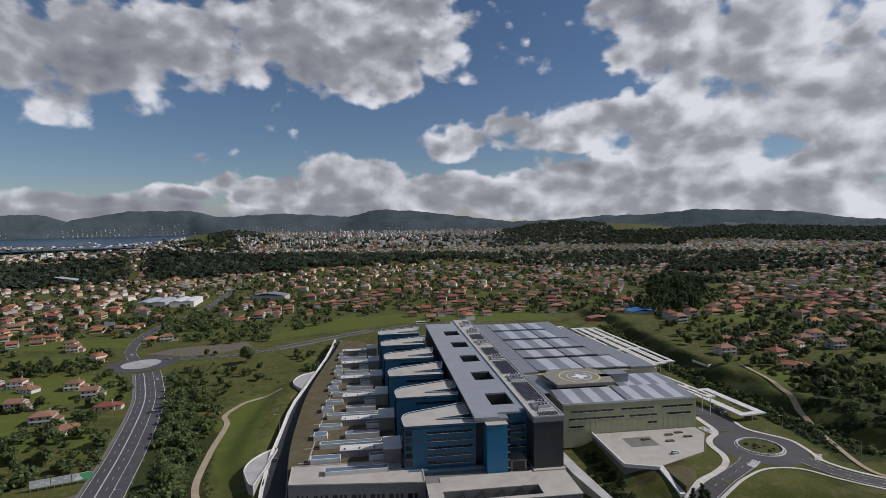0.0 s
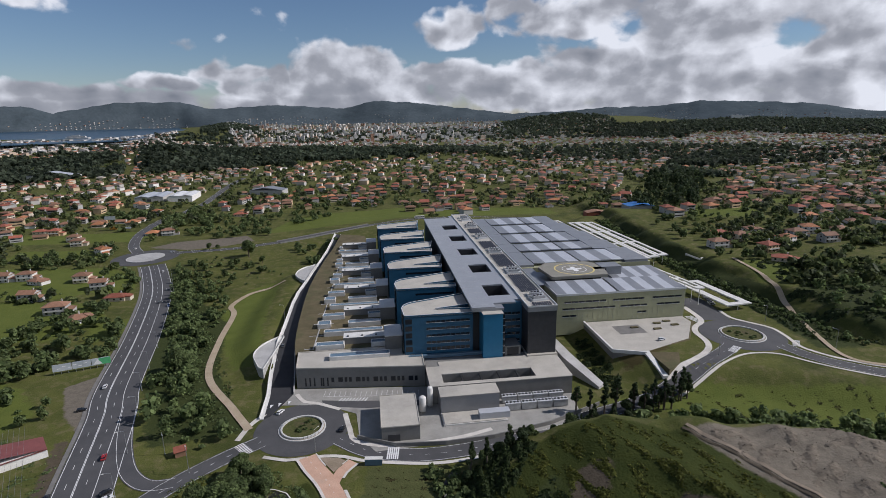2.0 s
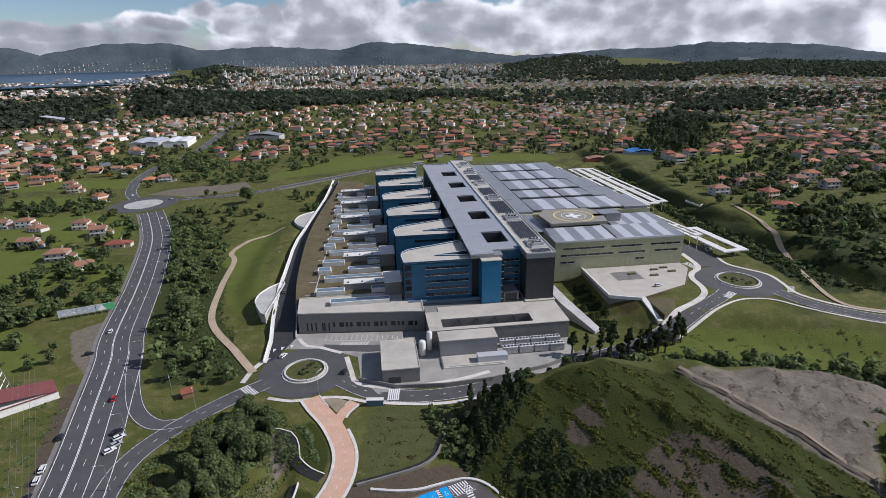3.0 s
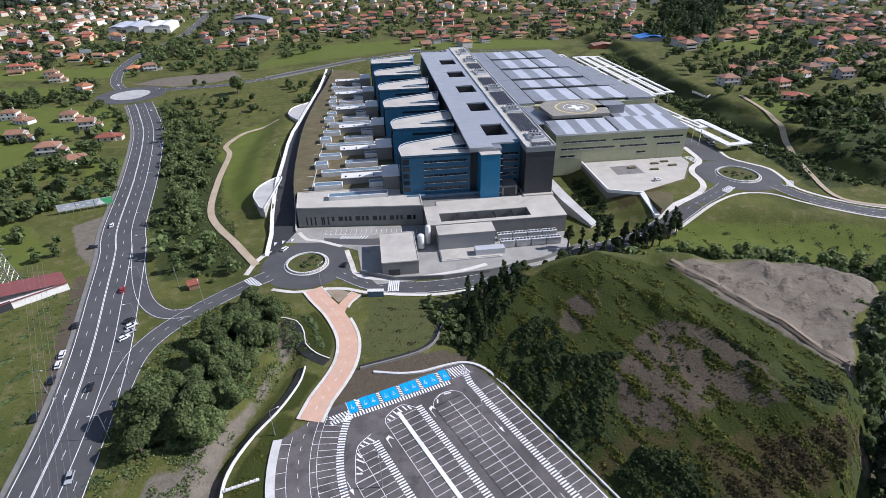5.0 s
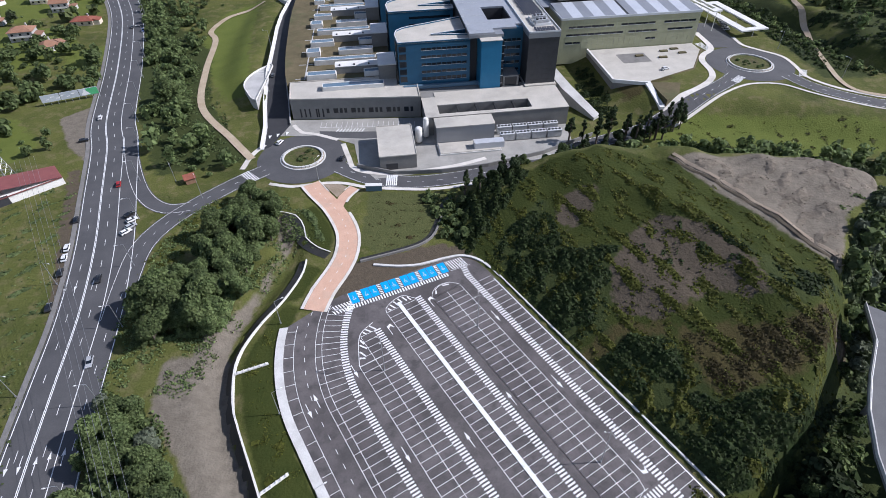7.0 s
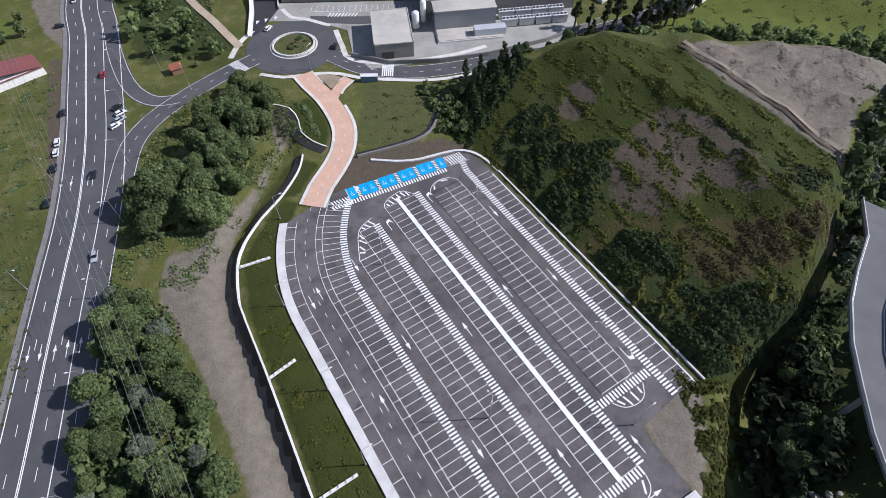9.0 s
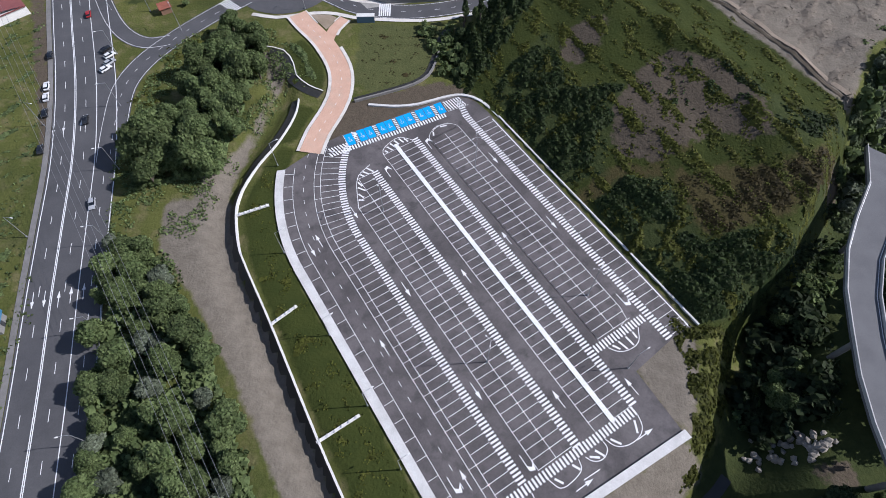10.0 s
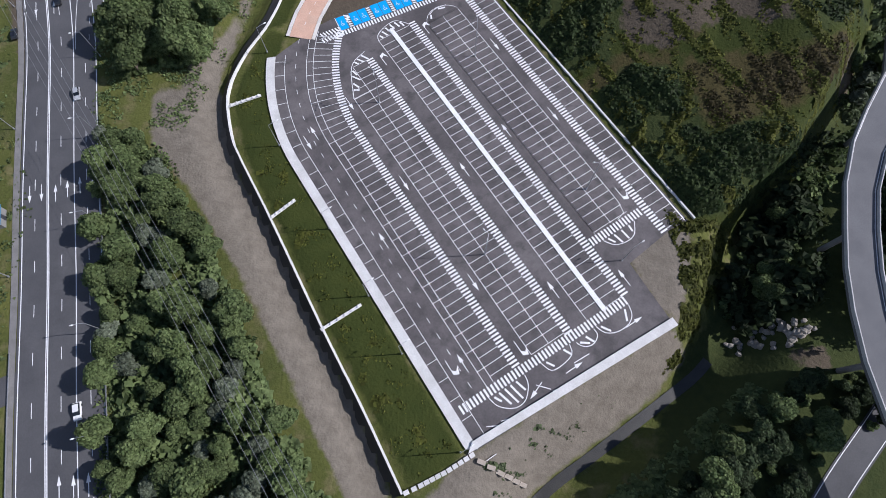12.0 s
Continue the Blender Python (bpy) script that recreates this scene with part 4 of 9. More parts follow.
def window_band(parent, x0, x1, y, z, high, n, name="window"):
    """A row of dark windows let into a wall that faces -y."""
    w = (x1 - x0) / n
    for k in range(n):
        a, b = x0 + k * w + 0.15, x0 + (k + 1) * w - 0.15
        s = Shape().box(a, b, y - 0.06, y + 0.2, z, z + high)
        win = part(name, s, GLASS, parent)
        f = Shape().box(a - 0.1, b + 0.1, y - 0.16, y + 0.1, z - 0.12, z)
        part("sill", f, PARAPET, win)


def at(x, y, z=0.0):
    return HOSP @ pose(x, y, z)


# front podium of the wards and its white roof
podium = thing("hospital_podium", "low grey podium with a pale gravel roof and narrow window slots", "building", HOSP)
POD = [(-91.5, -24.5), (-29, -31.5), (-29, -12), (-39, -16.9), (-39, -6), (-92.5, -5.5)]
part("wall", Shape().slab(POD, -1.0, 10.4), GREY_WALL, podium)
part("roof", rim(Shape().slab(POD, 10.404, 10.6), POD, 10.6, 0.35, 0.5), ROOF_STONE, podium, "pale gravel roof with a low rim")
front_a, front_b = Vector((-91.5, -24.5)), Vector((-29, -31.5))
along = (front_b - front_a).normalized()
for k in range(26):
    d = 4 + k * 2.15 + (1.2 if k % 4 == 3 else 0)
    p = front_a + along * d
    q = p + along * (0.7 if k < 6 else 1.3)
    o = Vector((along.y, -along.x)) * 0.08
    part("window", Shape().slab([(p.x + o.x, p.y + o.y), (q.x + o.x, q.y + o.y), (q.x - o.x, q.y - o.y), (p.x - o.x, p.y - o.y)], 3.2 if k > 5 else 1.2, 5.6), GLASS, podium)
service = thing("hospital_service_wing", "low concrete wing with a pale roof and open pit", "building", HOSP)
wing = Shape()
for x0, x1, y0, y1 in ((-28.5, -22, -50, -20), (22, 39, -50, -20), (-22, 22, -39, -20), (-22, 22, -50, -47.5)):
    wing.box(x0, x1, y0, y1, -1.0, 9.0)
part("wall", wing, GREY_WALL, service)
lid = Shape()
for x0, x1, y0, y1 in ((-28.7, -22, -50.2, -30.5), (22, 39.2, -50.2, -25), (-22, 22, -39, -25.5), (-22, 22, -50.2, -47.5)):
    lid.box(x0, x1, y0, y1, 9.004, 9.3)
part("roof", lid, ROOF_STONE, service, "pale gravel roof")
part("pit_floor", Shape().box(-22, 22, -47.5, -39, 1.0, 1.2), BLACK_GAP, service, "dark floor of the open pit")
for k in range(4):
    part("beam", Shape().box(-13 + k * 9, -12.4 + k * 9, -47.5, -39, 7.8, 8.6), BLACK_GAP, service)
part("skylight", Shape().box(-36, 12, -20.5, -18.8, 9.3, 10.9), BLUE_GLASS, service, "long strip of glass at the foot of the wards")
ramp = Shape().slab([(41.5, -5), (43.5, -26), (53, -49), (57, -46), (49, -22), (47, -3)], -1, [7.4, 6.6, 1.4, 1.4, 6.6, 7.4])
part("ramp", ramp, CONCRETE, service, "pale concrete ramp")

# the wards: blue fans with beige roofs, six alike
ROOF_FAN = [(-35, 0), (0, 0), (0.6, 6.5), (-18, 8.6), (0.4, 12.5), (3.4, 32), (-19, 24), (-27, 21.5), (-31.5, 19.5), (-34.5, 16.5), (-35.8, 11.5)]


def ward(m, first):
    w = thing("ward_block", "five-storey blue-clad ward with a fan-shaped beige roof", "building", m, "hospital wards")
    part("wall", Shape().slab(ROOF_FAN, 5.0, 31.0), BLUE_WALL, w)
    part("roof", Shape().slab(ROOF_FAN, 31.004, 31.2), ROOF_STONE, w, "beige gravel roof with a wedge-shaped slot")
    part("parapet", rim(Shape(), ROOF_FAN, 30.2, 1.6, 0.3), BLUE_WALL, w)
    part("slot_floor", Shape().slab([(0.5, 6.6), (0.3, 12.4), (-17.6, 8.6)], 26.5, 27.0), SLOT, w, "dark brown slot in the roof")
    part("slot_beam", Shape().slab([(0.4, 9.2), (0.4, 9.6), (-13, 8.75), (-13, 8.4)], 30.0, 30.9), ROOF_STONE, w)
    part("coping", rim(Shape(), ROOF_FAN, 31.8, 0.12, 0.42), PARAPET, w, "pale metal coping")
    if first:
        for floor in range(5):
            z = 12.4 + floor * 3.75
            window_band(w, -24.0, -1.5, 0.0, z, 1.15 if floor else 1.6, 9)
        for floor in range(5):
            part("window", Shape().box(-34.6, -31.2, -0.08, 0.2, 12.2 + floor * 3.75, 14.9 + floor * 3.75), GLASS, w, "tall corner window")
    else:
        for floor in range(5):
            z = 12.4 + floor * 3.75
            part("window", Shape().box(-24, -1.5, -0.06, 0.2, z, z + 1.2), GLASS, w, "dark ribbon window")
    for floor in range(5):
        part("window", Shape().box(-35.95, -35.4, 2.0, 8.0, 12.2 + floor * 3.75, 15.2 + floor * 3.75), GLASS, w, "end window")
    return w


ward(at(-2.7, -17.8), True)
for k in range(1, 6):
    ward(at(-2.7 - 1.6 * k - (1.0 if k > 1 else 0), -17.8 + 43.6 * k), False)

# the long grey slab with its light courts
slab = thing("main_slab", "long five-storey slab with a ribbed grey metal roof and square light courts", "building", HOSP)
body, deck = Shape(), Shape()
COURTS = [(-3.5, 15.5), (41, 59), (84, 102), (127, 145), (170, 188)]
body.box(-3, 8.5, -14, 222, 5, 34.0)
deck.box(-3.6, 8.5, -20.5, 222, 34.004, 34.9)
body.box(20.5, 40, -9, 232, 5, 34.0)
deck.box(20.5, 25, -11, 232, 34.004, 34.9)
y = -14.9
for a, b in COURTS + [(222, 222)]:
    body.box(8.5, 20.5, y + (5 if y < 0 else 0), a, 5, 34.0)
    deck.box(8.5, 20.5, y, a, 34.004, 34.9)
    y = b
part("wall", body, DARK_CLAD, slab)
part("roof", deck, SLAB_ROOF, slab, "grey ribbed metal roof")
for k in range(24):
    part("roof_rib", Shape().box(-3.6, 8.5, -17 + k * 10, -16.85 + k * 10, 34.9, 34.98), PARAPET, slab)
part("end_wall", Shape().box(-3.6, 13, -20.5, -14.0, 32.6, 34.0), METAL_ROOF, slab, "projecting grey end of the roof")
pier = thing("stair_tower", "bright blue clad stair tower beside dark glazing", "building", at(0, 0))
part("wall", Shape().box(1.5, 11.5, -24.5, -14.0, 5, 32.4), PIER_BLUE, pier)
part("roof", Shape().box(1.2, 11.8, -24.8, -13.8, 32.404, 32.7), ROOF_STONE, pier)
part("window", Shape().box(11.5, 12.6, -24.3, -14.0, 9, 31.8), GLASS, pier, "tall strip of dark glass")
for k in range(6):
    part("mullion", Shape().box(11.45, 12.7, -24.4, -24.2, 11 + k * 3.75, 11.25 + k * 3.75), PARAPET, pier)
gap = thing("glazed_link", "recessed blue link with dark windows and a glass entrance box", "building", HOSP)
part("wall", Shape().box(12.6, 25, -13.5, -9, 5, 34), BLUE_WALL, gap)
for floor in range(5):
    window_band(gap, 14, 23.5, -13.5, 12.5 + floor * 3.75, 1.3, 4)
part("entrance_box", Shape().box(13, 21, -24, -14, 9.3, 14.5), GREY_WALL, gap)
part("entrance_glass", Shape().box(14, 20, -24.1, -23.5, 9.6, 13.8), GLASS, gap)
tower = thing("dark_tower", "charcoal-clad end tower under a pale grey roof rim", "building", HOSP)
part("wall", Shape().box(24.4, 39.2, -25, -9, 5, 32.6), DARK_CLAD, tower)
part("parapet", Shape().box(24.1, 39.5, -25.3, 236, 32.604, 35.0), METAL_ROOF, tower, "pale grey roof rim")
part("coping", rim(Shape(), [(24.1, -25.3), (39.5, -25.3), (39.5, 236), (24.1, 236)], 35.0, 0.7, 0.35), PARAPET, tower)
part("base", Shape().box(23.8, 39.8, -27, -9, 9.0, 9.9), ROOF_STONE, tower)
part("roof", Shape().box(24.5, 39.1, -24.9, 235.6, 35.0, 35.12), ROOF_STONE, tower, "pale gravel roof")
# panel lines of the dark front
for k in range(8):
    part("joint", Shape().box(24.4, 39.2, -25.04, -24.9, 12 + k * 2.6, 12.06 + k * 2.6), BLACK_GAP, tower)


PANEL = Shape().slab([(0, 0), (1.0, 0), (1.0, 1.5), (0, 1.5)], [0.15, 0.15, 0.75, 0.75], [0.21, 0.21, 0.81, 0.81]).mesh("panel", PV)


def solar_field(x0, x1, y0, y1):
    f = thing("solar_panels", "rows of dark tilted solar panels on a flat roof", "solar panel", HOSP @ pose(0, 0, 35.12), "roof solar fields")
    y = y0
    while y < y1:
        x = x0
        while x + 1.0 < x1:
            part("panel", PANEL, None, f).location = (x, y, 0)
            x += 1.25
        y += 2.1
    return f


solar_field(27.5, 38.5, -23.5, -20.0)
for y0, y1 in ((-1, 30), (50, 78), (98, 118), (150, 165)):
    solar_field(27.5, 38.5, y0, y1)


def air_handler(x, y, z, turn=0.0, label="galvanised roof plant with fans, ducts and a frame"):
    a = thing("air_handler", label, "roof plant", HOSP @ pose(x, y, z, 0, 0, turn), "roof plant")
    part("casing", Shape().box(-3.2, 3.0, -1.4, 1.2, 0.4, 2.3), MACHINE, a)
    part("casing", Shape().box(-1.0, 4.2, 1.6, 3.4, 0.3, 1.8), MACHINE, a)
    for k in range(3):
        part("fan", Shape().tube([(-2.3 + 1.8 * k, -0.1, 2.3), (-2.3 + 1.8 * k, -0.1, 2.75)], 0.65, 12), BLACK_GAP, a, "dark round fan")
    part("duct", Shape().tube([(-4.0, -2.2, 0.7), (2.5, -2.2, 0.7), (4.2, -1.0, 0.7), (4.2, 2.5, 0.9)], 0.42, 8), MACHINE, a, "bright bent duct")
    part("frame", Shape().box(-4.4, 4.6, -2.9, -2.8, 0.0, 1.1).box(-4.4, -4.3, -2.9, 3.6, 0, 1.1), PARAPET, a)
    return a


for y in (-14, -8.5, 36, 42, 86, 92, 132, 140, 176, 184, 205, 216):
    air_handler(32.5 + (y % 5) * 0.4, y, 35.12, (y * 37) % 30 - 15)

# the treatment building: pale green cladding, light-banded metal roofs
treat = thing("treatment_building", "broad three-storey building clad in pale green panels with banded metal roofs", "building", HOSP)
part("wall", Shape().box(53.5, 134, 15, 38, 1, 25.4), GREEN_CLAD, treat)
part("wall", Shape().box(50, 141, 44, 72, 1, 23.0), GREEN_CLAD, treat)
part("wall", Shape().slab([(47, 76), (145, 78), (140, 118), (133, 165), (128, 205), (118, 250), (44, 262), (45, 200)], 1, 25.4), GREEN_CLAD, treat)
for z, spans in ((20.8, ((58, 84), (88, 108), (113, 132))), (16.6, ((57, 90), (93, 110), (116, 131))), (12.2, ((57, 66), (104, 110)))):
    for a, b in spans:
        window_band(treat, a, b, 15.0, z, 1.1, max(2, int((b - a) / 4)))
for k in range(26):
    part("joint", Shape().box(54 + k * 3.15, 54.06 + k * 3.15, 14.95, 15.05, 8, 25.3), ROOF_STONE, treat)


def banded_roof(x0, x1, y0, y1, z0, z1, bands, gaps=()):
    """A shallow metal roof of alternating pale and grey panels, rising towards the back."""
    w = (x1 - x0) / bands
    for k in range(bands):
        a, b = x0 + k * w, x0 + (k + 1) * w
        wide = 0.58 if k % 2 == 0 else 0.42
        if k in gaps:
            part("roof_gap", Shape().slab([(a, y0), (a + 1.5, y0), (a + 1.5, y1), (a, y1)], z0 - 0.8, [z0 - 0.1, z0 - 0.1, z1 - 0.1, z1 - 0.1]), BLACK_GAP, treat)
            a += 1.5
        part("roof_panel", Shape().slab([(a, y0), (b, y0), (b, y1), (a, y1)], z0 - 0.8, [z0, z0, z1, z1]), METAL_LIGHT if k % 2 else METAL_ROOF, treat)


part("parapet", rim(Shape(), [(53.2, 14.7), (134.3, 14.7), (134.6, 38.3), (53.2, 38.3)], 25.4, 1.2, 0.4), PARAPET, treat, "pale metal roof edge")
banded_roof(53.8, 133.8, 15.2, 38, 26.2, 27.4, 13, (6,))
part("roof", Shape().box(50, 141, 44.5, 72, 23.004, 23.3), METAL_ROOF, treat, "lower grey metal roof")
banded_roof(103, 141, 46, 70, 24.0, 24.8, 7)
part("roof", Shape().box(50, 57, 38.4, 78, 24.5, 25.2), METAL_ROOF, treat)
ROWS_Y = [78, 114, 142, 178, 216, 252]
for k in range(5):
    y0, y1 = ROWS_Y[k], ROWS_Y[k + 1]
    xr = 143 - (y0 - 78) * 0.135
    xl = 48.5
    count = int((xr - xl - 25) / 8.2)
    banded_roof(xl + 11, xl + 11 + 8.2 * count, y0 + 2.5, y1 - 2.0, 27.4, 27.0, count, (4,))
    part("roof", Shape().box(xl - 1.5, xl + 10.5, y0, y1 - 0.3, 25.404, 27.0), METAL_ROOF, treat, "grey metal roof edge")
    part("roof", Shape().box(xl + 11.5 + 8.2 * count, xr, y0, y1 - 0.3, 25.404, 27.2), METAL_ROOF, treat, "grey metal roof edge")
    # gutter painted near-black, shade between the roof rows put into its colour
    part("gutter", Shape().box(xl + 10.5, xl + 11.5 + 8.2 * count, y1 - 2.0, y1 + 2.4, 25.404, 25.8), BLACK_GAP, treat, "valley gutter, near-black for its shade")
# helipad
heli = thing("helipad", "round yellow-ringed helipad with a white cross on a raised deck", "helipad", HOSP @ pose(79, 55, 0))
HELI = surface("helipad_deck", [(0.22, 0.21, 0.18), (0.27, 0.26, 0.22)], 0.8, 0.2, 4.0, 0.1)
YELLOW = surface("yellow_marking", [(0.62, 0.50, 0.16), (0.70, 0.58, 0.22)], 0.7, 0.4, 4.0, 0.1)
pad = [(-20, -15), (17, -15), (22, 8), (14, 17), (-15, 17), (-22, 8)]
part("deck", Shape().slab(pad, 27.6, 29.5), HELI, heli)
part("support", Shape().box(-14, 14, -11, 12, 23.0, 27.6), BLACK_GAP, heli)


def flat_ring(r0, r1, z, n=40):
    s = Shape()
    a = [2 * math.pi * k / n for k in range(n + 1)]
    return s.ribbon([(r0 * math.cos(t), r0 * math.sin(t), z) for t in a], [(r1 * math.cos(t), r1 * math.sin(t), z) for t in a])


part("ring", flat_ring(12.2, 13.2, 29.53), YELLOW, heli, "yellow ring")
part("ring", flat_ring(7.6, 8.0, 29.53), PAINT, heli, "white ring")
part("cross", Shape().box(-5, 5, -1.5, 1.5, 29.51, 29.55).box(-1.5, 1.5, -5, -1.5, 29.51, 29.55).box(-1.5, 1.5, 1.5, 5, 29.51, 29.55), PAINT, heli, "white cross")
lift = thing("lift_house", "grey lift house and bridge beside the helipad", "building", HOSP)
part("wall", Shape().box(98, 112, 55, 66, 23.3, 29.8), METAL_ROOF, lift)
part("bridge", Shape().box(92, 100, 52, 57, 27.6, 29.5), BLACK_GAP, lift)

# white canopies along the treatment building's far side
canopy = thing("entrance_canopy", "long white frame canopies over the upper entrance road", "canopy", HOSP)


def frame_roof(x0, y0, x1, y1, wide, holes, z=12.2):
    """A flat white roof along a line, with long openings."""
    a, b = Vector((x0, y0)), Vector((x1, y1))
    d = (b - a).normalized()
    i = Vector((-d.y, d.x))
    length = (b - a).length

    def quad(s0, s1, t0, t1):
        pts = [a + d * s0 + i * t0, a + d * s1 + i * t0, a + d * s1 + i * t1, a + d * s0 + i * t1]
        return Shape().slab([tuple(p) for p in pts], z - 0.8, z)
    part("edge_beam", quad(0, length, -wide / 2, -wide / 2 + wide * 0.28), WHITE_WALL, canopy)
    part("edge_beam", quad(0, length, wide / 2 - wide * 0.28, wide / 2), WHITE_WALL, canopy)
    s = 0.0
    for k in range(holes + 1):
        part("cross_beam", quad(k * (length - 4) / holes, k * (length - 4) / holes + (4 if k in (0, holes) else 2.5), -wide * 0.22, wide * 0.22), WHITE_WALL, canopy)
    for k in range(holes * 3 + 1):
        p = a + d * (1 + k * (length - 2) / (holes * 3))
        g = HOSP @ Vector((p.x, p.y, 0))
        part("post", Shape().tube([(p.x, p.y, lie(g.x, g.y) - 0.5), (p.x, p.y, z - 0.8)], 0.2, 6), WHITE_WALL, canopy)


frame_roof(158, 268, 163, 118, 9, 3, 16.0)
frame_roof(167, 268, 172.5, 121, 9, 3, 16.05)
frame_roof(176, 266, 182, 125, 9, 3, 16.1)
frame_roof(138.5, 262, 144.5, 92, 6, 6, 20.0)
frame_roof(144.5, 92, 154, 30, 6, 3, 20.05)
frame_roof(168, 68, 173, 18, 18, 1)

# upper forecourt deck by the treatment building
fore = thing("forecourt_deck", "pale paved forecourt deck with parapets and planted squares", "terrace", HOSP)
FORE = [(70.5, -25), (86, -31), (86, -29.5), (118, -17), (133, 5), (133, 14.4), (70.5, 14.4)]
# darker grey on the deck's sides stands in for their shade
part("wall", Shape().slab(FORE, -1, 7.9), GREY_WALL, fore)
part("slab", Shape().slab(FORE, 7.904, 8.25), ROOF_STONE, fore)
part("parapet", Shape().slab([(70.0, -25.5), (71.0, -25.5), (71.0, 14.4), (70.0, 14.4)], 7.4, 9.2).slab([(70.5, -25.8), (86, -31.8), (86, -31), (70.5, -24.9)], 7.4, 9.2), WHITE_WALL, fore, "white parapet wall")
part("wall", Shape().slab([(84.5, -51), (87, -51), (88, -30), (85, -30)], -1, [5.5, 5.5, 9.0, 9.0]), WHITE_WALL, fore, "sloping white wall")
part("planted_square", Shape().slab([(88, -50), (97, -44), (103, -33), (88, -30)], 0, 8.3), SEDUM, fore, "brown planted slope")
part("lawn", Shape().slab([(98, -44), (116, -27), (135, -6), (135, 6), (133.2, 5), (118.2, -17.2), (104, -22)], 0, [5.5, 6.5, 8.1, 8.1, 8.2, 8.2, 8.2]), SEDUM, fore, "dry planted slope")
part("paved_square", Shape().box(84, 100, -6, 6, 8.25, 8.27), GREY_CONCRETE, fore, "darker paved square")
for x, y in ((96, 2), (108, -2), (112, 6), (119, 8), (121, 2)):
    part("planter", Shape().box(x - 2.2, x + 2.2, y - 0.9, y + 0.9, 8.25, 8.9), SEDUM, fore, "low planted box")

# green roof terrace beside the wards, with rooflights
terrace = thing("roof_terrace", "dry planted roof terrace with pale joints beside the wards", "terrace", HOSP)
TER_EDGE = [tuple((HOSP.inverted() @ Vector((x + 0.6, y, 0))).to_2d()) for x, y in ((-106, 548), (-102.6, 490), (-101.8, 452), (-100.7, 425), (-99.3, 398), (-97.2, 372), (-94.3, 348), (-91, 326), (-87.4, 303), (-84.4, 286), (-81, 270), (-77.5, 258))]
TER = [(-92.5, -5.4), (-39.5, -5.4), (-41, 40), (-47, 120), (-52, 215), (-60, 272)] + TER_EDGE
part("slab", Shape().slab(TER, -1, 10.4), SEDUM, terrace)
for k in range(15):
    y = -2 + k * 17.5
    part("joint", Shape().box(-90 + k * 0.8, -78 + k * 0.6, y, y + 0.5, 10.4, 10.5), CONCRETE, terrace)
part("joint", Shape().slab([(-85.6, -3), (-85, -3), (-78, 215), (-78.6, 215)], 10.4, 10.5), CONCRETE, terrace)


def rooflight(x0, x1, y0, y1, z1, glazed, group_label):
    r = thing("rooflight", group_label, "rooflight", HOSP, "terrace rooflights")
    if glazed:
        part("kerb", rim(Shape(), [(x0, y0), (x1, y0), (x1, y1), (x0, y1)], 10.4, z1 - 10.4, 0.5), WHITE_WALL, r)
        part("pane", Shape().box(x0 + 0.5, x1 - 0.5, y0 + 0.5, y1 - 0.5, z1 - 0.8, z1 - 0.25), BLUE_GLASS, r)
    else:
        part("body", Shape().box(x0, x1, y0, y1, 10.4, z1), GREY_WALL, r)
        part("lid", Shape().box(x0 - 0.1, x1 + 0.1, y0 - 0.1, y1 + 0.1, z1, z1 + 0.25), WHITE_WALL, r, "white roof")
        n = max(2, int((x1 - x0) / 6))
        for k in range(n):
            part("vent", Shape().box(x0 + 2 + k * (x1 - x0) / n, x0 + 2.8 + k * (x1 - x0) / n, y0 + 1, y0 + 2, z1 + 0.25, z1 + 0.8), BLACK_GAP, r)
    return r


for k in range(6):
    dx, dy = -1.6 * k - (2 if k > 2 else 0), 43.6 * k
    far = k == 5
    g, s = "glazed rooflight with a white kerb on the terrace", "long flat rooflight with a white roof on the terrace"
    if k == 0:
        rooflight(-76, -45.5, -18.2, -13.2, 12.6, True, g)
    rooflight(-84 - dx * 0.2, -69 + dx, -4.2 + dy, 0.8 + dy, 13, True, g)
    rooflight(-69.5 + dx, -47 + dx, 1.4 + dy, 8 + dy, 14, False, s)
    rooflight(-55 + dx, -46 + dx, -4.0 + dy, 0.6 + dy, 13, True, g)
    if not far:
        rooflight(-81 - dx * 0.2, -48 + dx, 13.8 + dy, 18.2 + dy, 13, True, g)
        rooflight(-85.5 - dx * 0.4, -78 - dx * 0.2, 25.8 + dy, 32.3 + dy, 13, True, g)
        rooflight(-68 + dx, -49 + dx, 26 + dy, 31 + dy, 13, True, g)
    c = thing("ward_annex", "square white-roofed annex block beside a ward", "building", HOSP, "ward annexes")
    part("wall", Shape().box(-47.5 + dx, -38.8 + dx, -9.0 + dy, 6.5 + dy, 5, 17.8), GREY_WALL, c)
    part("roof", Shape().box(-47.7 + dx, -38.6 + dx, -9.2 + dy, 6.7 + dy, 17.804, 18.1), WHITE_WALL, c)

# plant yard before the service wing
YARD = surface("yard_concrete", [(0.27, 0.262, 0.24), (0.37, 0.358, 0.33)], 0.85, 0.12, 3.0, 0.15, stain=(0.19, 0.184, 0.172))
yard = part("pavement", Shape().slab([(-28, 189.5), (60, 206), (60, 236), (-10, 242), (-74, 241), (-78, 226), (-56, 226), (-40, 218), (-36, 200)], -0.5, 0.14), YARD)
tagged(yard, "pale concrete yard before the hospital", "yard", kind="structure")
s = Shape()
for k in range(19):
    x = -58 + k * 2.5
    s.face((x - 0.07, 233.5, 0.17), (x + 0.07, 233.5, 0.17), (x + 0.07, 238.6, 0.17), (x - 0.07, 238.6, 0.17))
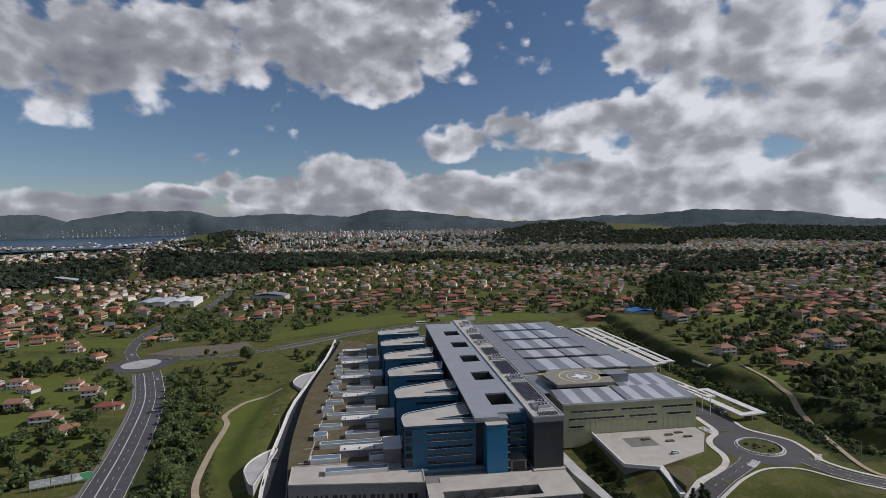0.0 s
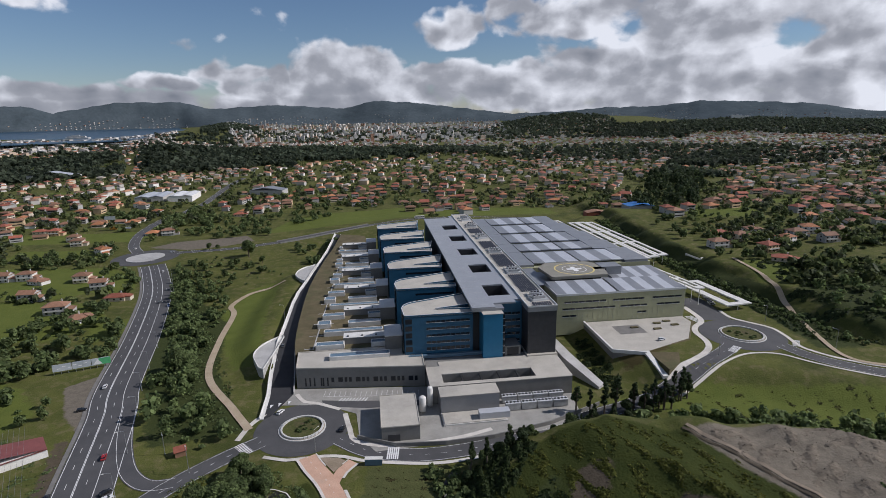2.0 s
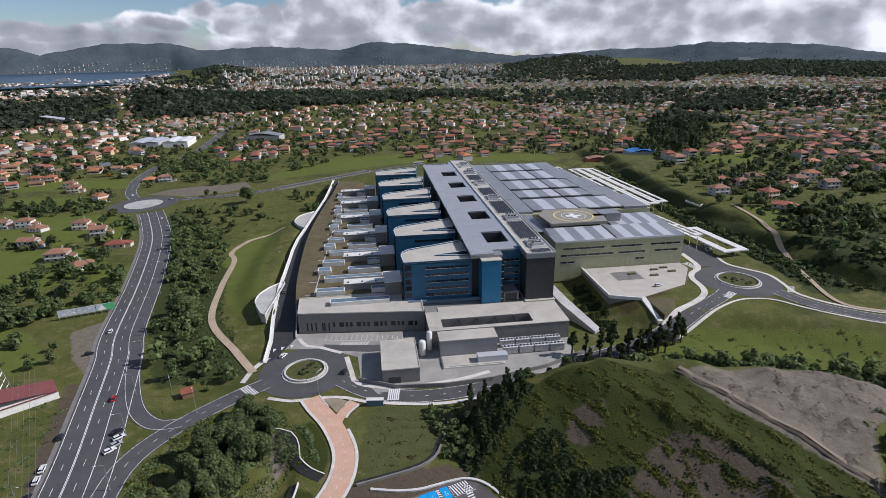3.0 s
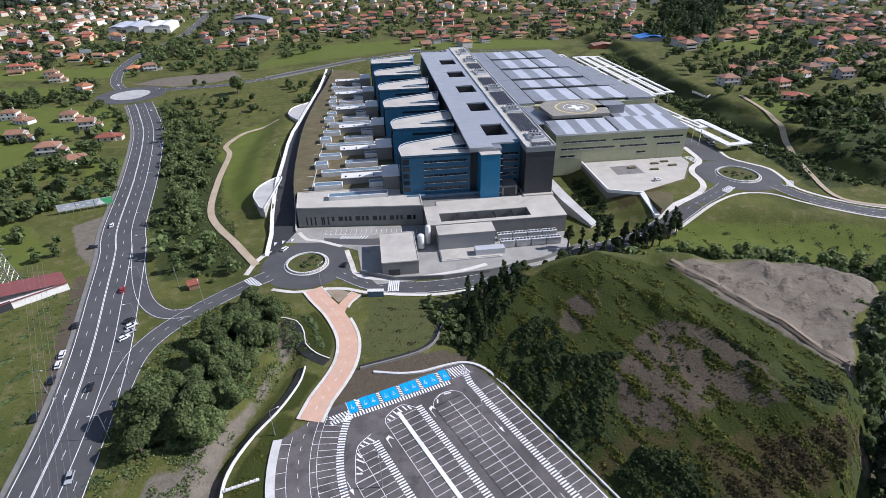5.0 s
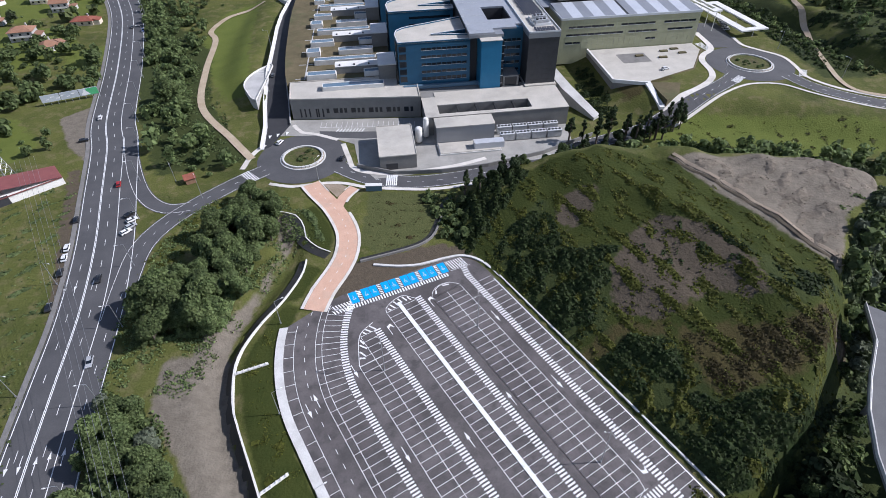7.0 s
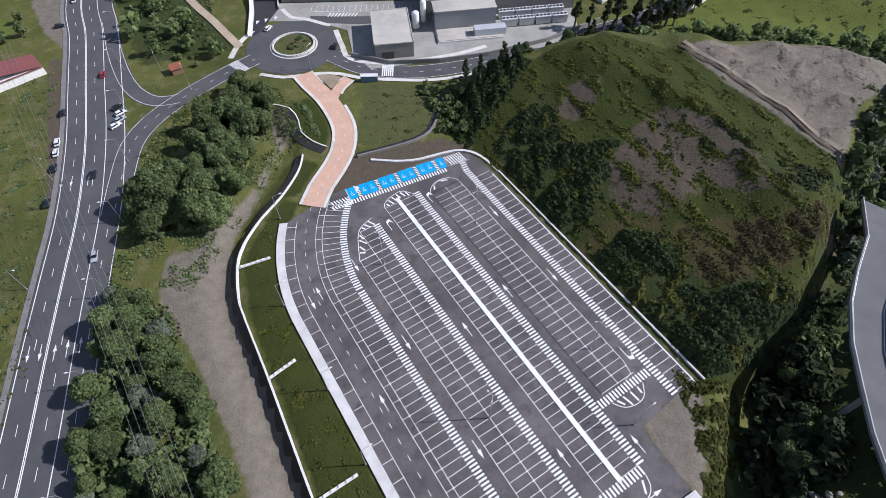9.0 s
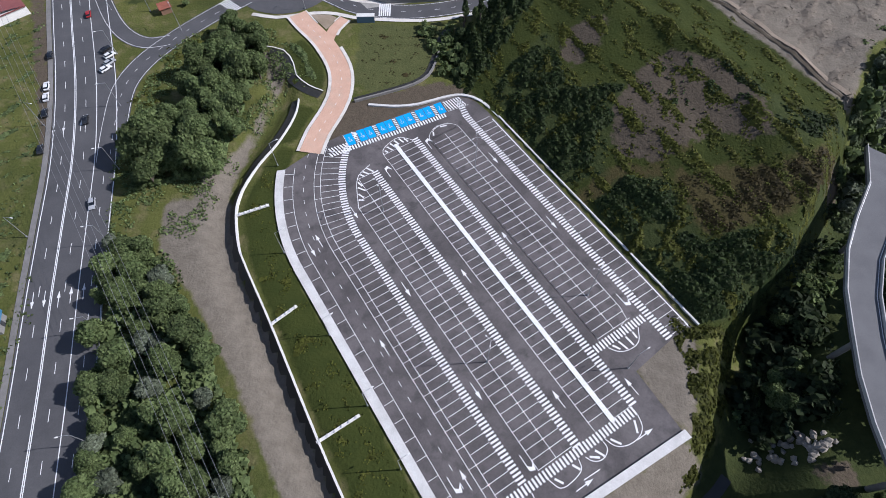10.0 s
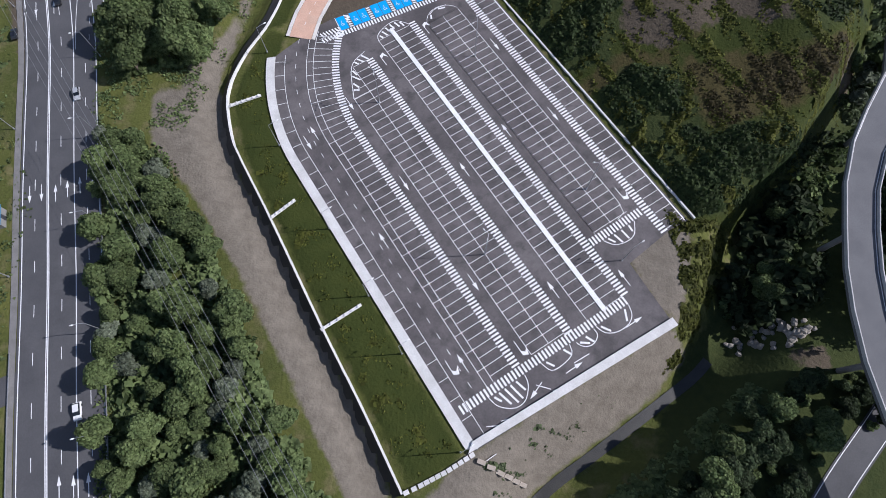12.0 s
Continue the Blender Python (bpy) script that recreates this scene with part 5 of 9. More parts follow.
s.face((-58, 233.4, 0.17), (-13, 233.4, 0.17), (-13, 233.55, 0.17), (-58, 233.55, 0.17))
for k in range(9):
    x = -50 + k * 1.5
    s.face((x, 229.0, 0.17), (x + 0.5, 229.0, 0.17), (x + 1.6, 232.0, 0.17), (x + 1.1, 232.0, 0.17))
part("bay_lines", s, PAINT, yard, "white bay lines before the podium")
part("drive", Shape().slab([(-56, 224.5), (-36, 222.5), (-6, 225), (-6, 229), (-40, 229), (-58, 230)], 0.1, 0.148), ASPHALT, yard, "grey asphalt drive before the podium")
shed = thing("plant_building", "flat-roofed concrete plant building with a pale roof", "building", HOSP)
part("wall", Shape().box(-51.5, -35.8, -76.3, -50.5, -0.5, 6.6), GREY_WALL, shed)
part("roof", rim(Shape().box(-51.7, -35.6, -76.5, -50.3, 6.604, 6.8), [(-51.7, -76.5), (-35.6, -76.5), (-35.6, -50.3), (-51.7, -50.3)], 6.8, 0.25, 0.3), ROOF_STONE, shed)
part("door", Shape().box(-49, -44, -76.45, -76.2, 0, 3.2), DARK_CLAD, shed)
shed = thing("plant_building", "two-level pale plant building with ribbed metal sides", "building", HOSP)
part("wall", Shape().box(-25, 1.5, -59.5, -50.6, -0.5, 8.7), METAL_ROOF, shed)
part("roof", Shape().box(-25.2, 1.7, -59.7, -50.5, 8.704, 9.0), ROOF_STONE, shed)
part("low_wall", Shape().box(-24.9, 3, -69, -59.6, -0.5, 0.9), WHITE_WALL, shed)
part("low_roof", Shape().box(-24.5, 2.6, -68.7, -59.8, 0.9, 1.2), ROOF_STONE, shed)
part("cabin", Shape().box(-9, 4.5, -67.5, -63.5, 1.2, 4.0), METAL_LIGHT, shed, "pale metal cabin")
for x, y, r, h in ((-32.8, -56, 1.6, 8.0), (-29, -51.8, 1.3, 10.2)):
    tank = thing("gas_tank", "tall white upright gas tank", "tank", HOSP @ pose(x, y, 0), "gas tanks")
    part("shell", Shape().tube([(0, 0, 0.8), (0, 0, 1.2), (0, 0, h - 0.6), (0, 0, h - 0.1), (0, 0, h)], [r * 0.8, r, r, r * 0.75, r * 0.2], 20), WHITE_WALL, tank, smooth=True)
    for a in range(3):
        part("leg", Shape().tube([(r * 0.8 * math.cos(a * 2.1), r * 0.8 * math.sin(a * 2.1), 0), (r * 0.8 * math.cos(a * 2.1), r * 0.8 * math.sin(a * 2.1), 1.0)], 0.12, 6), MACHINE, tank)
for i in range(4):
    for j in range(2):
        ch = thing("chiller", "galvanised chiller with rows of round fans", "roof plant", HOSP @ pose(7.5 + i * 7.4, -60 + j * 6.5, 0.2), "chillers in the plant yard")
        part("casing", Shape().box(-3.3, 3.3, -1.3, 1.3, 0.3, 3.4), MACHINE, ch)
        part("frame", Shape().box(-3.4, 3.4, -1.4, 1.4, 3.4, 3.6), PARAPET, ch)
        for k in range(4):
            part("fan", Shape().tube([(-2.5 + 1.65 * k, 0, 3.6), (-2.5 + 1.65 * k, 0, 3.85)], 0.6, 10), BLACK_GAP, ch, "dark round fan")
s = Shape()
for a, b in zip([(-36.5, 198.5), (-20, 192.5), (0, 193.5), (20, 197.5), (45, 207)], [(-20, 192.5), (0, 193.5), (20, 197.5), (45, 207), (70, 222)]):
    d = (Vector(b) - Vector(a)).normalized() * 0.25
    s.slab([(a[0] + d.y, a[1] - d.x), (b[0] + d.y, b[1] - d.x), (b[0] - d.y, b[1] + d.x), (a[0] - d.y, a[1] + d.x)], -0.5, 1.9)
tagged(part("wall_front", s, GREY_WALL), "low grey retaining wall round the plant yard", "wall", kind="structure")

# ring road beside the terrace on its retaining wall
side_line = [(-80.5, 214, 0.2), (-83.5, 234, 0.4), (-87.5, 252, 2.5), (-90.5, 270, 5), (-93, 286, 6), (-95.2, 303, 6), (-98.4, 326, 6), (-101.6, 348, 6), (-103.9, 372, 6), (-104.5, 398, 6), (-105.8, 425, 6), (-106.2, 452, 6), (-107.4, 490, 6.6), (-110.5, 535, 7.5), (-113, 562, 8)]
inner = [(-78, 217, 0.2), (-73, 236, 0.4), (-77, 254, 2.5), (-81, 270, 5), (-84.4, 286, 6), (-87.4, 303, 6), (-91, 326, 6), (-94.3, 348, 6), (-97.2, 372, 6), (-99.3, 398, 6), (-100.7, 425, 6), (-101.8, 452, 6), (-102.6, 490, 6.6), (-105, 535, 7.5), (-107.5, 556, 8)]
s = Shape()
for (a, b), (c, d) in zip(zip(side_line, side_line[1:]), zip(inner, inner[1:])):
    s.slab([a[:2], c[:2], d[:2], b[:2]], -6, [a[2], c[2], d[2], b[2]])
r = tagged(part("road", s, DARK_ASPHALT), "dark asphalt ring road beside the hospital terrace", "road", kind="structure")
s, kerb = Shape(), Shape()
for a, b in zip(side_line, side_line[1:]):
    s.slab([(a[0] - 1.5, a[1]), (a[0], a[1]), (b[0], b[1]), (b[0] - 1.5, b[1])], -6, [a[2] + 0.2, a[2] + 0.2, b[2] + 0.2, b[2] + 0.2])
    s.slab([(a[0] - 1.8, a[1]), (a[0] - 1.5, a[1]), (b[0] - 1.5, b[1]), (b[0] - 1.8, b[1])], -6, [a[2] + 1.1, a[2] + 1.1, b[2] + 1.1, b[2] + 1.1])
for a, b in zip(inner[1:], inner[2:]):
    kerb.slab([(a[0], a[1]), (a[0] + 0.5, a[1]), (b[0] + 0.5, b[1]), (b[0], b[1])], -6, [a[2] + 1.0, a[2] + 1.0, b[2] + 1.0, b[2] + 1.0])
BAYS = ([(-91.5, 250), (-92.5, 292), (-96.5, 290), (-100.2, 284), (-102.6, 276), (-102.2, 267), (-98.5, 259), (-94.5, 252)][::-1], [(-105.5, 398), (-107, 445), (-112, 443), (-117, 437), (-119.4, 428), (-118.4, 416), (-113, 406)][::-1])
bay_floor = Shape()
for bay in BAYS:
    bay = [(q.x, q.y) for q in smooth_line(bay, 2.0)]
    bay_floor.slab(bay[::-1], -6, 6.15)
    rim(s, bay[::-1], 5.2, 1.7, 0.35)
tagged(part("pavement", bay_floor, CONCRETE), "paved floor of rounded viewing bays", "paving", kind="structure")
tagged(part("wall_side", s, WHITE_WALL), "white retaining wall with a footway and rounded bays", "wall", kind="structure")
tagged(part("wall_terrace", kerb, CONCRETE), "pale low wall between terrace and ring road", "wall", kind="structure")

# bridge that carries the far road over the ring road's end
bridge = thing("road_bridge", "grey concrete road bridge with pale parapets behind the hospital", "bridge")
ends = (Vector((-172, 553, lie(-178, 550, 0.3))), Vector((-84, 619, lie(-80, 622, 0.3))))
d = (ends[1] - ends[0]).normalized()
o = Vector((-d.y, d.x, 0)) * 5.0
z0, z1 = ends[0].z, ends[1].z
foot = [(ends[0] - o), (ends[1] - o), (ends[1] + o), (ends[0] + o)]
part("deck", Shape().slab([(p.x, p.y) for p in foot], [z0 - 1.4, z1 - 1.4, z1 - 1.4, z0 - 1.4], [z0, z1, z1, z0]), ASPHALT, bridge)
for side in (-1, 1):
    p, q, w = ends[0] + o * side, ends[1] + o * side, o * 0.06 * side
    part("parapet", Shape().slab([(p.x, p.y), (q.x, q.y), (q.x + w.x, q.y + w.y), (p.x + w.x, p.y + w.y)][::side], [z0 - 1.4, z1 - 1.4, z1 - 1.4, z0 - 1.4][::side], [z0 + 0.9, z1 + 0.9, z1 + 0.9, z0 + 0.9][::side]), GREY_WALL, bridge)
for t in (0.30, 0.62, 0.72):
    p = ends[0].lerp(ends[1], t)
    part("abutment", Shape().slab([(p.x - o.x - 2, p.y - o.y), (p.x - o.x + 2, p.y - o.y + 1), (p.x + o.x + 2, p.y + o.y + 1), (p.x + o.x - 2, p.y + o.y)], -6, p.z - 1.3), CONCRETE, bridge)
# ---- pink path to the car park, paths, strip, viaduct ----
pink_line = smooth_line([(-54.5, 186.5), (-50.5, 180.5), (-43.1, 170.8), (-36.9, 159.1), (-34.5, 150.3), (-34.6, 140.5), (-37.0, 131.9), (-39.8, 124.5), (-41.6, 116)])
fork_line = smooth_line([(-41.0, 170.5), (-39.6, 177.2), (-36.0, 183.2)])
pk = tagged(part("pavement", band(band(Shape(), pink_line, 3.4, -3.4, 0.35), fork_line, 2.0, -2.0, 0.34), PINK), "forked pink paved drive with pale kerbs", "drive", kind="structure")
for line, by in ((pink_line, (-3.4, -4.5)), (pink_line[:4], (3.9, 3.4)), (pink_line[8:], (4.5, 3.4)), (fork_line[1:], (-2.0, -3.0)), (fork_line[3:], (2.5, 2.0))):
    part("kerb", band(Shape(), line, by[0], by[1], 0.45), PAVING, pk, "pale kerb")
s = Shape()
dashes(s, pink_line, 0, 1.6, 2.6, 0.15, 0.40)
part("lane_lines", s, PAINT, pk)
part("bed", Shape().face(*[(x, y, lie(x, y, 0.2)) for x, y in ((-49.6, 186.2), (-42.4, 177.0), (-38.6, 183.6), (-42, 185.8))]), DIRT, pk, "bare brown planting bed in the fork")
# ditch strips put the walls' shade into near-black; the brook shares this material
WET_SHADE = surface("wet_mud_and_shade", [(0.014, 0.014, 0.012), (0.030, 0.028, 0.022)], 0.5, 0.4, 3.0, 0.3)
upper_ditch = smooth_line([(-66, 166.5), (-58, 164), (-54, 157.4), (-52, 151), (-46.5, 145.2), (-41, 142.2)])
tagged(part("ditch_bed", band(Shape(), upper_ditch, 1.7, -1.7, 0.12), WET_SHADE), "bed of a curved ditch, painted near-black for shade", "ditch", kind="structure")
tagged(part("wall_ditch", band(Shape(), upper_ditch, 2.1, 1.7, 0.45), WHITE_WALL), "pale concrete edge of a curved ditch", "wall", kind="structure")
path_line = smooth_line([(-84, 206), (-98, 224), (-122, 256), (-134, 300), (-142, 345), (-150, 362), (-147, 385), (-140, 396), (-125, 410)])
tagged(part("path", band(Shape(), path_line, 1.8, -1.8, 0.4), SAND), "sandy footpath across the meadow", "path", kind="structure")

ditch_wall = smooth_line([(-48.1, 140), (-48.1, 134.4), (-49.4, 128.3), (-52.5, 119.7), (-56.7, 111.7), (-59.6, 104), (-60.8, 98), (-60.5, 92), (-58, 82), (-55, 75.6), (-44.8, 57), (-29.7, 28.3), (-19.4, 9.6), (-9.8, -9)])
s = Shape()
for a, b, c, d in zip(offset_line(ditch_wall, 0.2), offset_line(ditch_wall, 0.2)[1:], offset_line(ditch_wall, -0.2), offset_line(ditch_wall, -0.2)[1:]):
    s.slab([(a.x, a.y), (b.x, b.y), (d.x, d.y), (c.x, c.y)][::-1], -4, 0.7)
tagged(part("wall_ditch", s, WHITE_WALL), "pale concrete wall along a dark ditch", "wall", kind="structure")

# dark band drawn where the wall shades the ditch
tagged(part("ditch_bed", band(Shape(), offset_line(ditch_wall, -1.5), 1.1, -1.1, 0.25), WET_SHADE), "ditch beside a low wall, its shade painted near-black", "ditch", kind="structure")
s = Shape()
plot_wall = smooth_line([(-29, 138.6), (-17.1, 142.9), (-9.1, 146.4), (-4, 151), (-1.5, 158), (1.5, 171), (4.2, 175.5)])
for a, b, c, d in zip(offset_line(plot_wall, 0.3), offset_line(plot_wall, 0.3)[1:], offset_line(plot_wall, -0.3), offset_line(plot_wall, -0.3)[1:]):
    s.slab([(a.x, a.y), (b.x, b.y), (d.x, d.y), (c.x, c.y)][::-1], -4, lie((a.x + b.x) / 2, (a.y + b.y) / 2, 0.9))
# the wall's grey and the strip's black both carry the shade here
tagged(part("wall_plot", s, GREY_CONCRETE), "low grey stone wall curving round a grass plot", "wall", kind="structure")
tagged(part("ditch_bed", band(Shape(), offset_line(plot_wall, 1.3), 0.8, -0.8, 0.12), WET_SHADE), "ditch along a low stone wall, shade put into its colour", "ditch", kind="structure")

# footways round the front roundabout
for pts, wide, label in (([(-80.0, 228), (-81.0, 219), (-84.8, 209.6), (-86.2, 198.1)], 2.4, "pale footway beside the roundabout"), ([(-45.1, 218.2), (-41.0, 206), (-36.5, 196.5), (-20.0, 193.2), (4.3, 198), (19.5, 204.2)], 2.2, "pale footway along the yard wall"),
                         ([(-72, 187), (-64, 185), (-59.6, 185.0), (-48.2, 187), (-40, 186.5), (-33.5, 184.2), (-24.1, 182.6), (-5.4, 181.5), (10, 184.2), (26, 190)], 1.8, "pale footway along the road"), ([(-71.3, 236), (-66, 229), (-59.6, 227.4), (-48.0, 221.8)], 2.0, "pale footway before the podium"),
                         ([(153.2, 326), (153.5, 303), (145.5, 293), (142.0, 284.7), (142, 272), (138.0, 262), (126, 251), (106, 238.5)], 3.2, "pale footway round the upper roundabout"), ([(110.0, 228.5), (132, 242), (150, 254), (161, 257), (172, 255), (181, 246), (193, 236.5), (211, 226.5), (250, 215.5)], 1.4, "pale kerb along the upper road"),
                         ([(172, 318), (172.8, 306), (180, 297.5), (187.5, 289), (188.4, 276), (187.5, 265), (191, 257), (200, 247.5), (216, 238.5), (252, 227)], 2.0, "pale kerb along the upper road")):
    tagged(part("pavement", band(Shape(), smooth_line(pts), wide / 2, -wide / 2, 0.24), PAVING), label, "footway", kind="structure")
lane_road([(163, 342), (163, 322), (163, 303)], 17, "asphalt apron beside the treatment building", 0.105, centre="none", edges=False)
# viaduct
deck_left = [(121, 104, 13), (115, 90, 14), (107, 79, 14), (101, 69.5, 14), (96, 58, 14), (93, 47, 14), (90.5, 37, 14), (89.2, 27, 14), (88.8, 16, 14), (89.8, 4.7, 14), (92, -10, 14), (96, -30, 14)]
deck_right = [(128, 98, 13), (122, 85, 14), (114, 74, 14), (108, 66, 14), (103, 56, 14), (100, 46, 14), (97.8, 36, 14), (96.8, 27, 14), (96.4, 16, 14), (97.2, 4.7, 14), (99.5, -10, 14), (103.5, -30, 14)]
via = thing("viaduct", "curved concrete road viaduct with low parapets on round pillars", "bridge")

def beam(left, right, low, high):
    """One bar between two rows of points, with its top, sides and underside."""
    b = Shape()
    n = len(left)
    for row, up in ((left, high), (right, high), (right, low), (left, low)):
        b.v += [(p[0], p[1], p[2] + up) for p in row]
    for k in range(n - 1):
        b.f += [(j * n + k, ((j + 1) % 4) * n + k, ((j + 1) % 4) * n + k + 1, j * n + k + 1) for j in range(4)]
    b.f += [(0, 3 * n, 2 * n, n), (n - 1, 2 * n - 1, 3 * n - 1, 4 * n - 1)]
    return b


VIA_ROAD = surface("worn_asphalt", [(0.095, 0.095, 0.10), (0.13, 0.13, 0.135)], 0.85, 0.15, 4.0, 0.1)
part("deck", beam(deck_left, deck_right, -1.3, 0.0), VIA_ROAD, via, "worn grey deck")
for row, o in ((deck_left, -0.25), (deck_right, 0.25)):
    part("parapet", beam(row, [(p[0] + o, p[1], p[2]) for p in row], -0.2, 0.9), CONCRETE, via)
# pillars take the darker concrete to put the deck's shade into their colour
for k in (2, 5, 8):
    x, y = (deck_left[k][0] + deck_right[k][0]) / 2, (deck_left[k][1] + deck_right[k][1]) / 2
    part("pillar", Shape().tube([(x, y, lie(x, y) - 1), (x, y, deck_left[k][2] - 1.3)], 0.7, 14), GREY_CONCRETE, via)
s = Shape()
for (a, b), (c, d) in zip(zip(deck_left, deck_left[1:]), zip(deck_right, deck_right[1:])):
    for f in (0.06, 0.94):
        p, q = Vector(a[:2]).lerp(Vector(c[:2]), f), Vector(b[:2]).lerp(Vector(d[:2]), f)
        w = (Vector(c[:2]) - Vector(a[:2])).normalized() * 0.08
        s.face((p.x - w.x, p.y - w.y, a[2] + 0.02), (p.x + w.x, p.y + w.y, a[2] + 0.02), (q.x + w.x, q.y + w.y, b[2] + 0.02), (q.x - w.x, q.y - w.y, b[2] + 0.02))
part("edge_line", s, PAINT, via, "white edge lines")

lane_road([(64, -34), (83.5, -11.2), (99.5, 4.8), (114, 20)], 6.5, "grey road passing under the viaduct", 0.12, centre="none")
# worn track and ruts on the sandy slope
RUT = surface("dark_rut", [(0.060, 0.050, 0.036), (0.11, 0.092, 0.068)], 0.95, 0.3, 2.0, 0.4, spec=0.1)
TRACK_SAND = surface("worn_track", [(0.22, 0.18, 0.135), (0.30, 0.25, 0.19)], 0.95, 0.3, 2.0, 0.3, spec=0.1)
SPOIL = surface("sandy_spoil", [(0.125, 0.106, 0.082), (0.205, 0.176, 0.140)], 0.95, 0.35, 2.0, 0.4, spec=0.1)
slope_line = smooth_line([(85, 173), (92, 163), (98, 154), (103, 144), (108, 133), (113, 123.5), (118, 115)])
tagged(part("track", band(Shape(), slope_line, 0.6, -0.6, 0.22), RUT), "dark rut along the edge of the sandy slope", "track", kind="structure")
tagged(part("track", band(Shape(), offset_line(slope_line, 2.2), 0.8, -0.8, 0.2), TRACK_SAND), "pale worn track along the sandy slope", "track", kind="structure")
# ---- trees and shrubs ----
def leaf_material(name, dark, light):
    m = surface(name, [dark, light], 0.75, 0.35, 2.0, 0.0, spec=0.2, vary=0.25)
    nodes, links = m.node_tree.nodes, m.node_tree.links
    bsdf = nodes["Principled BSDF"]
    base = bsdf.inputs["Base Color"].links[0].from_socket
    geo = nodes.new("ShaderNodeNewGeometry")
    r = nodes.new("ShaderNodeMapRange")
    r.inputs["To Min"].default_value, r.inputs["To Max"].default_value = 0.55, 1.45
    links.new(geo.outputs["Random Per Island"], r.inputs["Value"])
    h = nodes.new("ShaderNodeHueSaturation")
    links.new(r.outputs[0], h.inputs["Value"])
    links.new(base, h.inputs["Color"])
    links.new(h.outputs["Color"], bsdf.inputs["Base Color"])
    glow = nodes.new("ShaderNodeBsdfTranslucent")
    links.new(h.outputs["Color"], glow.inputs["Color"])
    mix = nodes.new("ShaderNodeMixShader")
    mix.inputs[0].default_value = 0.45
    links.new(bsdf.outputs[0], mix.inputs[1])
    links.new(glow.outputs[0], mix.inputs[2])
    links.new(mix.outputs[0], nodes["Material Output"].inputs["Surface"])
    return m


LEAF = leaf_material("broad_leaves", (0.086, 0.122, 0.044), (0.172, 0.216, 0.084))
LEAF_PALE = leaf_material("silvery_leaves", (0.11, 0.135, 0.085), (0.19, 0.215, 0.15))
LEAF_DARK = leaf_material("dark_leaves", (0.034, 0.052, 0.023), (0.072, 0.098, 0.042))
LEAF_MID = leaf_material("bramble_leaves", (0.028, 0.048, 0.015), (0.062, 0.086, 0.027))
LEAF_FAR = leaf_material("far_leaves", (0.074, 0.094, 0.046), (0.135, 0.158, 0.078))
LEAF_WOODS = leaf_material("pine_needles", (0.050, 0.066, 0.042), (0.088, 0.108, 0.068))
LEAF_SHRUB = leaf_material("shrub_leaves", (0.060, 0.080, 0.036), (0.115, 0.140, 0.070))
LEAF_GARDEN = leaf_material("garden_leaves", (0.088, 0.118, 0.040), (0.175, 0.205, 0.078))
LEAF_GRASS = leaf_material("tall_grass_blades", (0.056, 0.067, 0.011), (0.112, 0.118, 0.023))
LEAF_RUST = leaf_material("dry_grass_blades", (0.048, 0.042, 0.015), (0.094, 0.075, 0.030))
BARK = surface("bark", [(0.075, 0.058, 0.042), (0.13, 0.105, 0.08)], 0.9, 1.0, 8.0, 0.4)


def leaf_cloud(rng, lobes, each, size, flat=0.85):
    """Corners of many small leaf clumps spread over the skins of a crown's lobes."""
    out = []
    for cx, cy, cz, r in lobes:
        n = max(6, int(each * r * r))
        d = rng.normal(size=(n, 3))
        d /= np.linalg.norm(d, axis=1)[:, None]
        c = np.array([cx, cy, cz]) + d * (r * rng.uniform(0.62, 1.08, (n, 1))) * np.array([1, 1, flat])
        nrm = d + rng.normal(size=(n, 3)) * 0.55 + np.array([0, 0, 0.3])
        nrm /= np.linalg.norm(nrm, axis=1)[:, None]
        t = np.cross(nrm, rng.normal(size=(n, 3)))
        t /= np.linalg.norm(t, axis=1)[:, None]
        b = np.cross(nrm, t)
        s = size * rng.uniform(0.6, 1.4, (n, 1))
        k = rng.uniform(0.7, 1.3, (n, 4, 1))
        quad = np.stack([c + (-t - b * 0.7) * s, c + (t - b * 0.8) * s, c + (t * 0.8 + b) * s, c + (-t * 0.9 + b * 0.8) * s], 1)
        quad = c[:, None] + (quad - c[:, None]) * k
        out.append(quad)
    return np.concatenate(out)


def quads_mesh(name, quads, material):
    m = bpy.data.meshes.new(name)
    n = len(quads)
    m.vertices.add(n * 4)
    m.vertices.foreach_set("co", quads.reshape(-1).astype(np.float32))
    m.loops.add(n * 4)
    m.loops.foreach_set("vertex_index", np.arange(n * 4, dtype=np.int32))
    m.polygons.add(n)
    m.polygons.foreach_set("loop_start", np.arange(0, n * 4, 4, dtype=np.int32))
    m.materials.append(material)
    m.update(calc_edges=True)
    return m


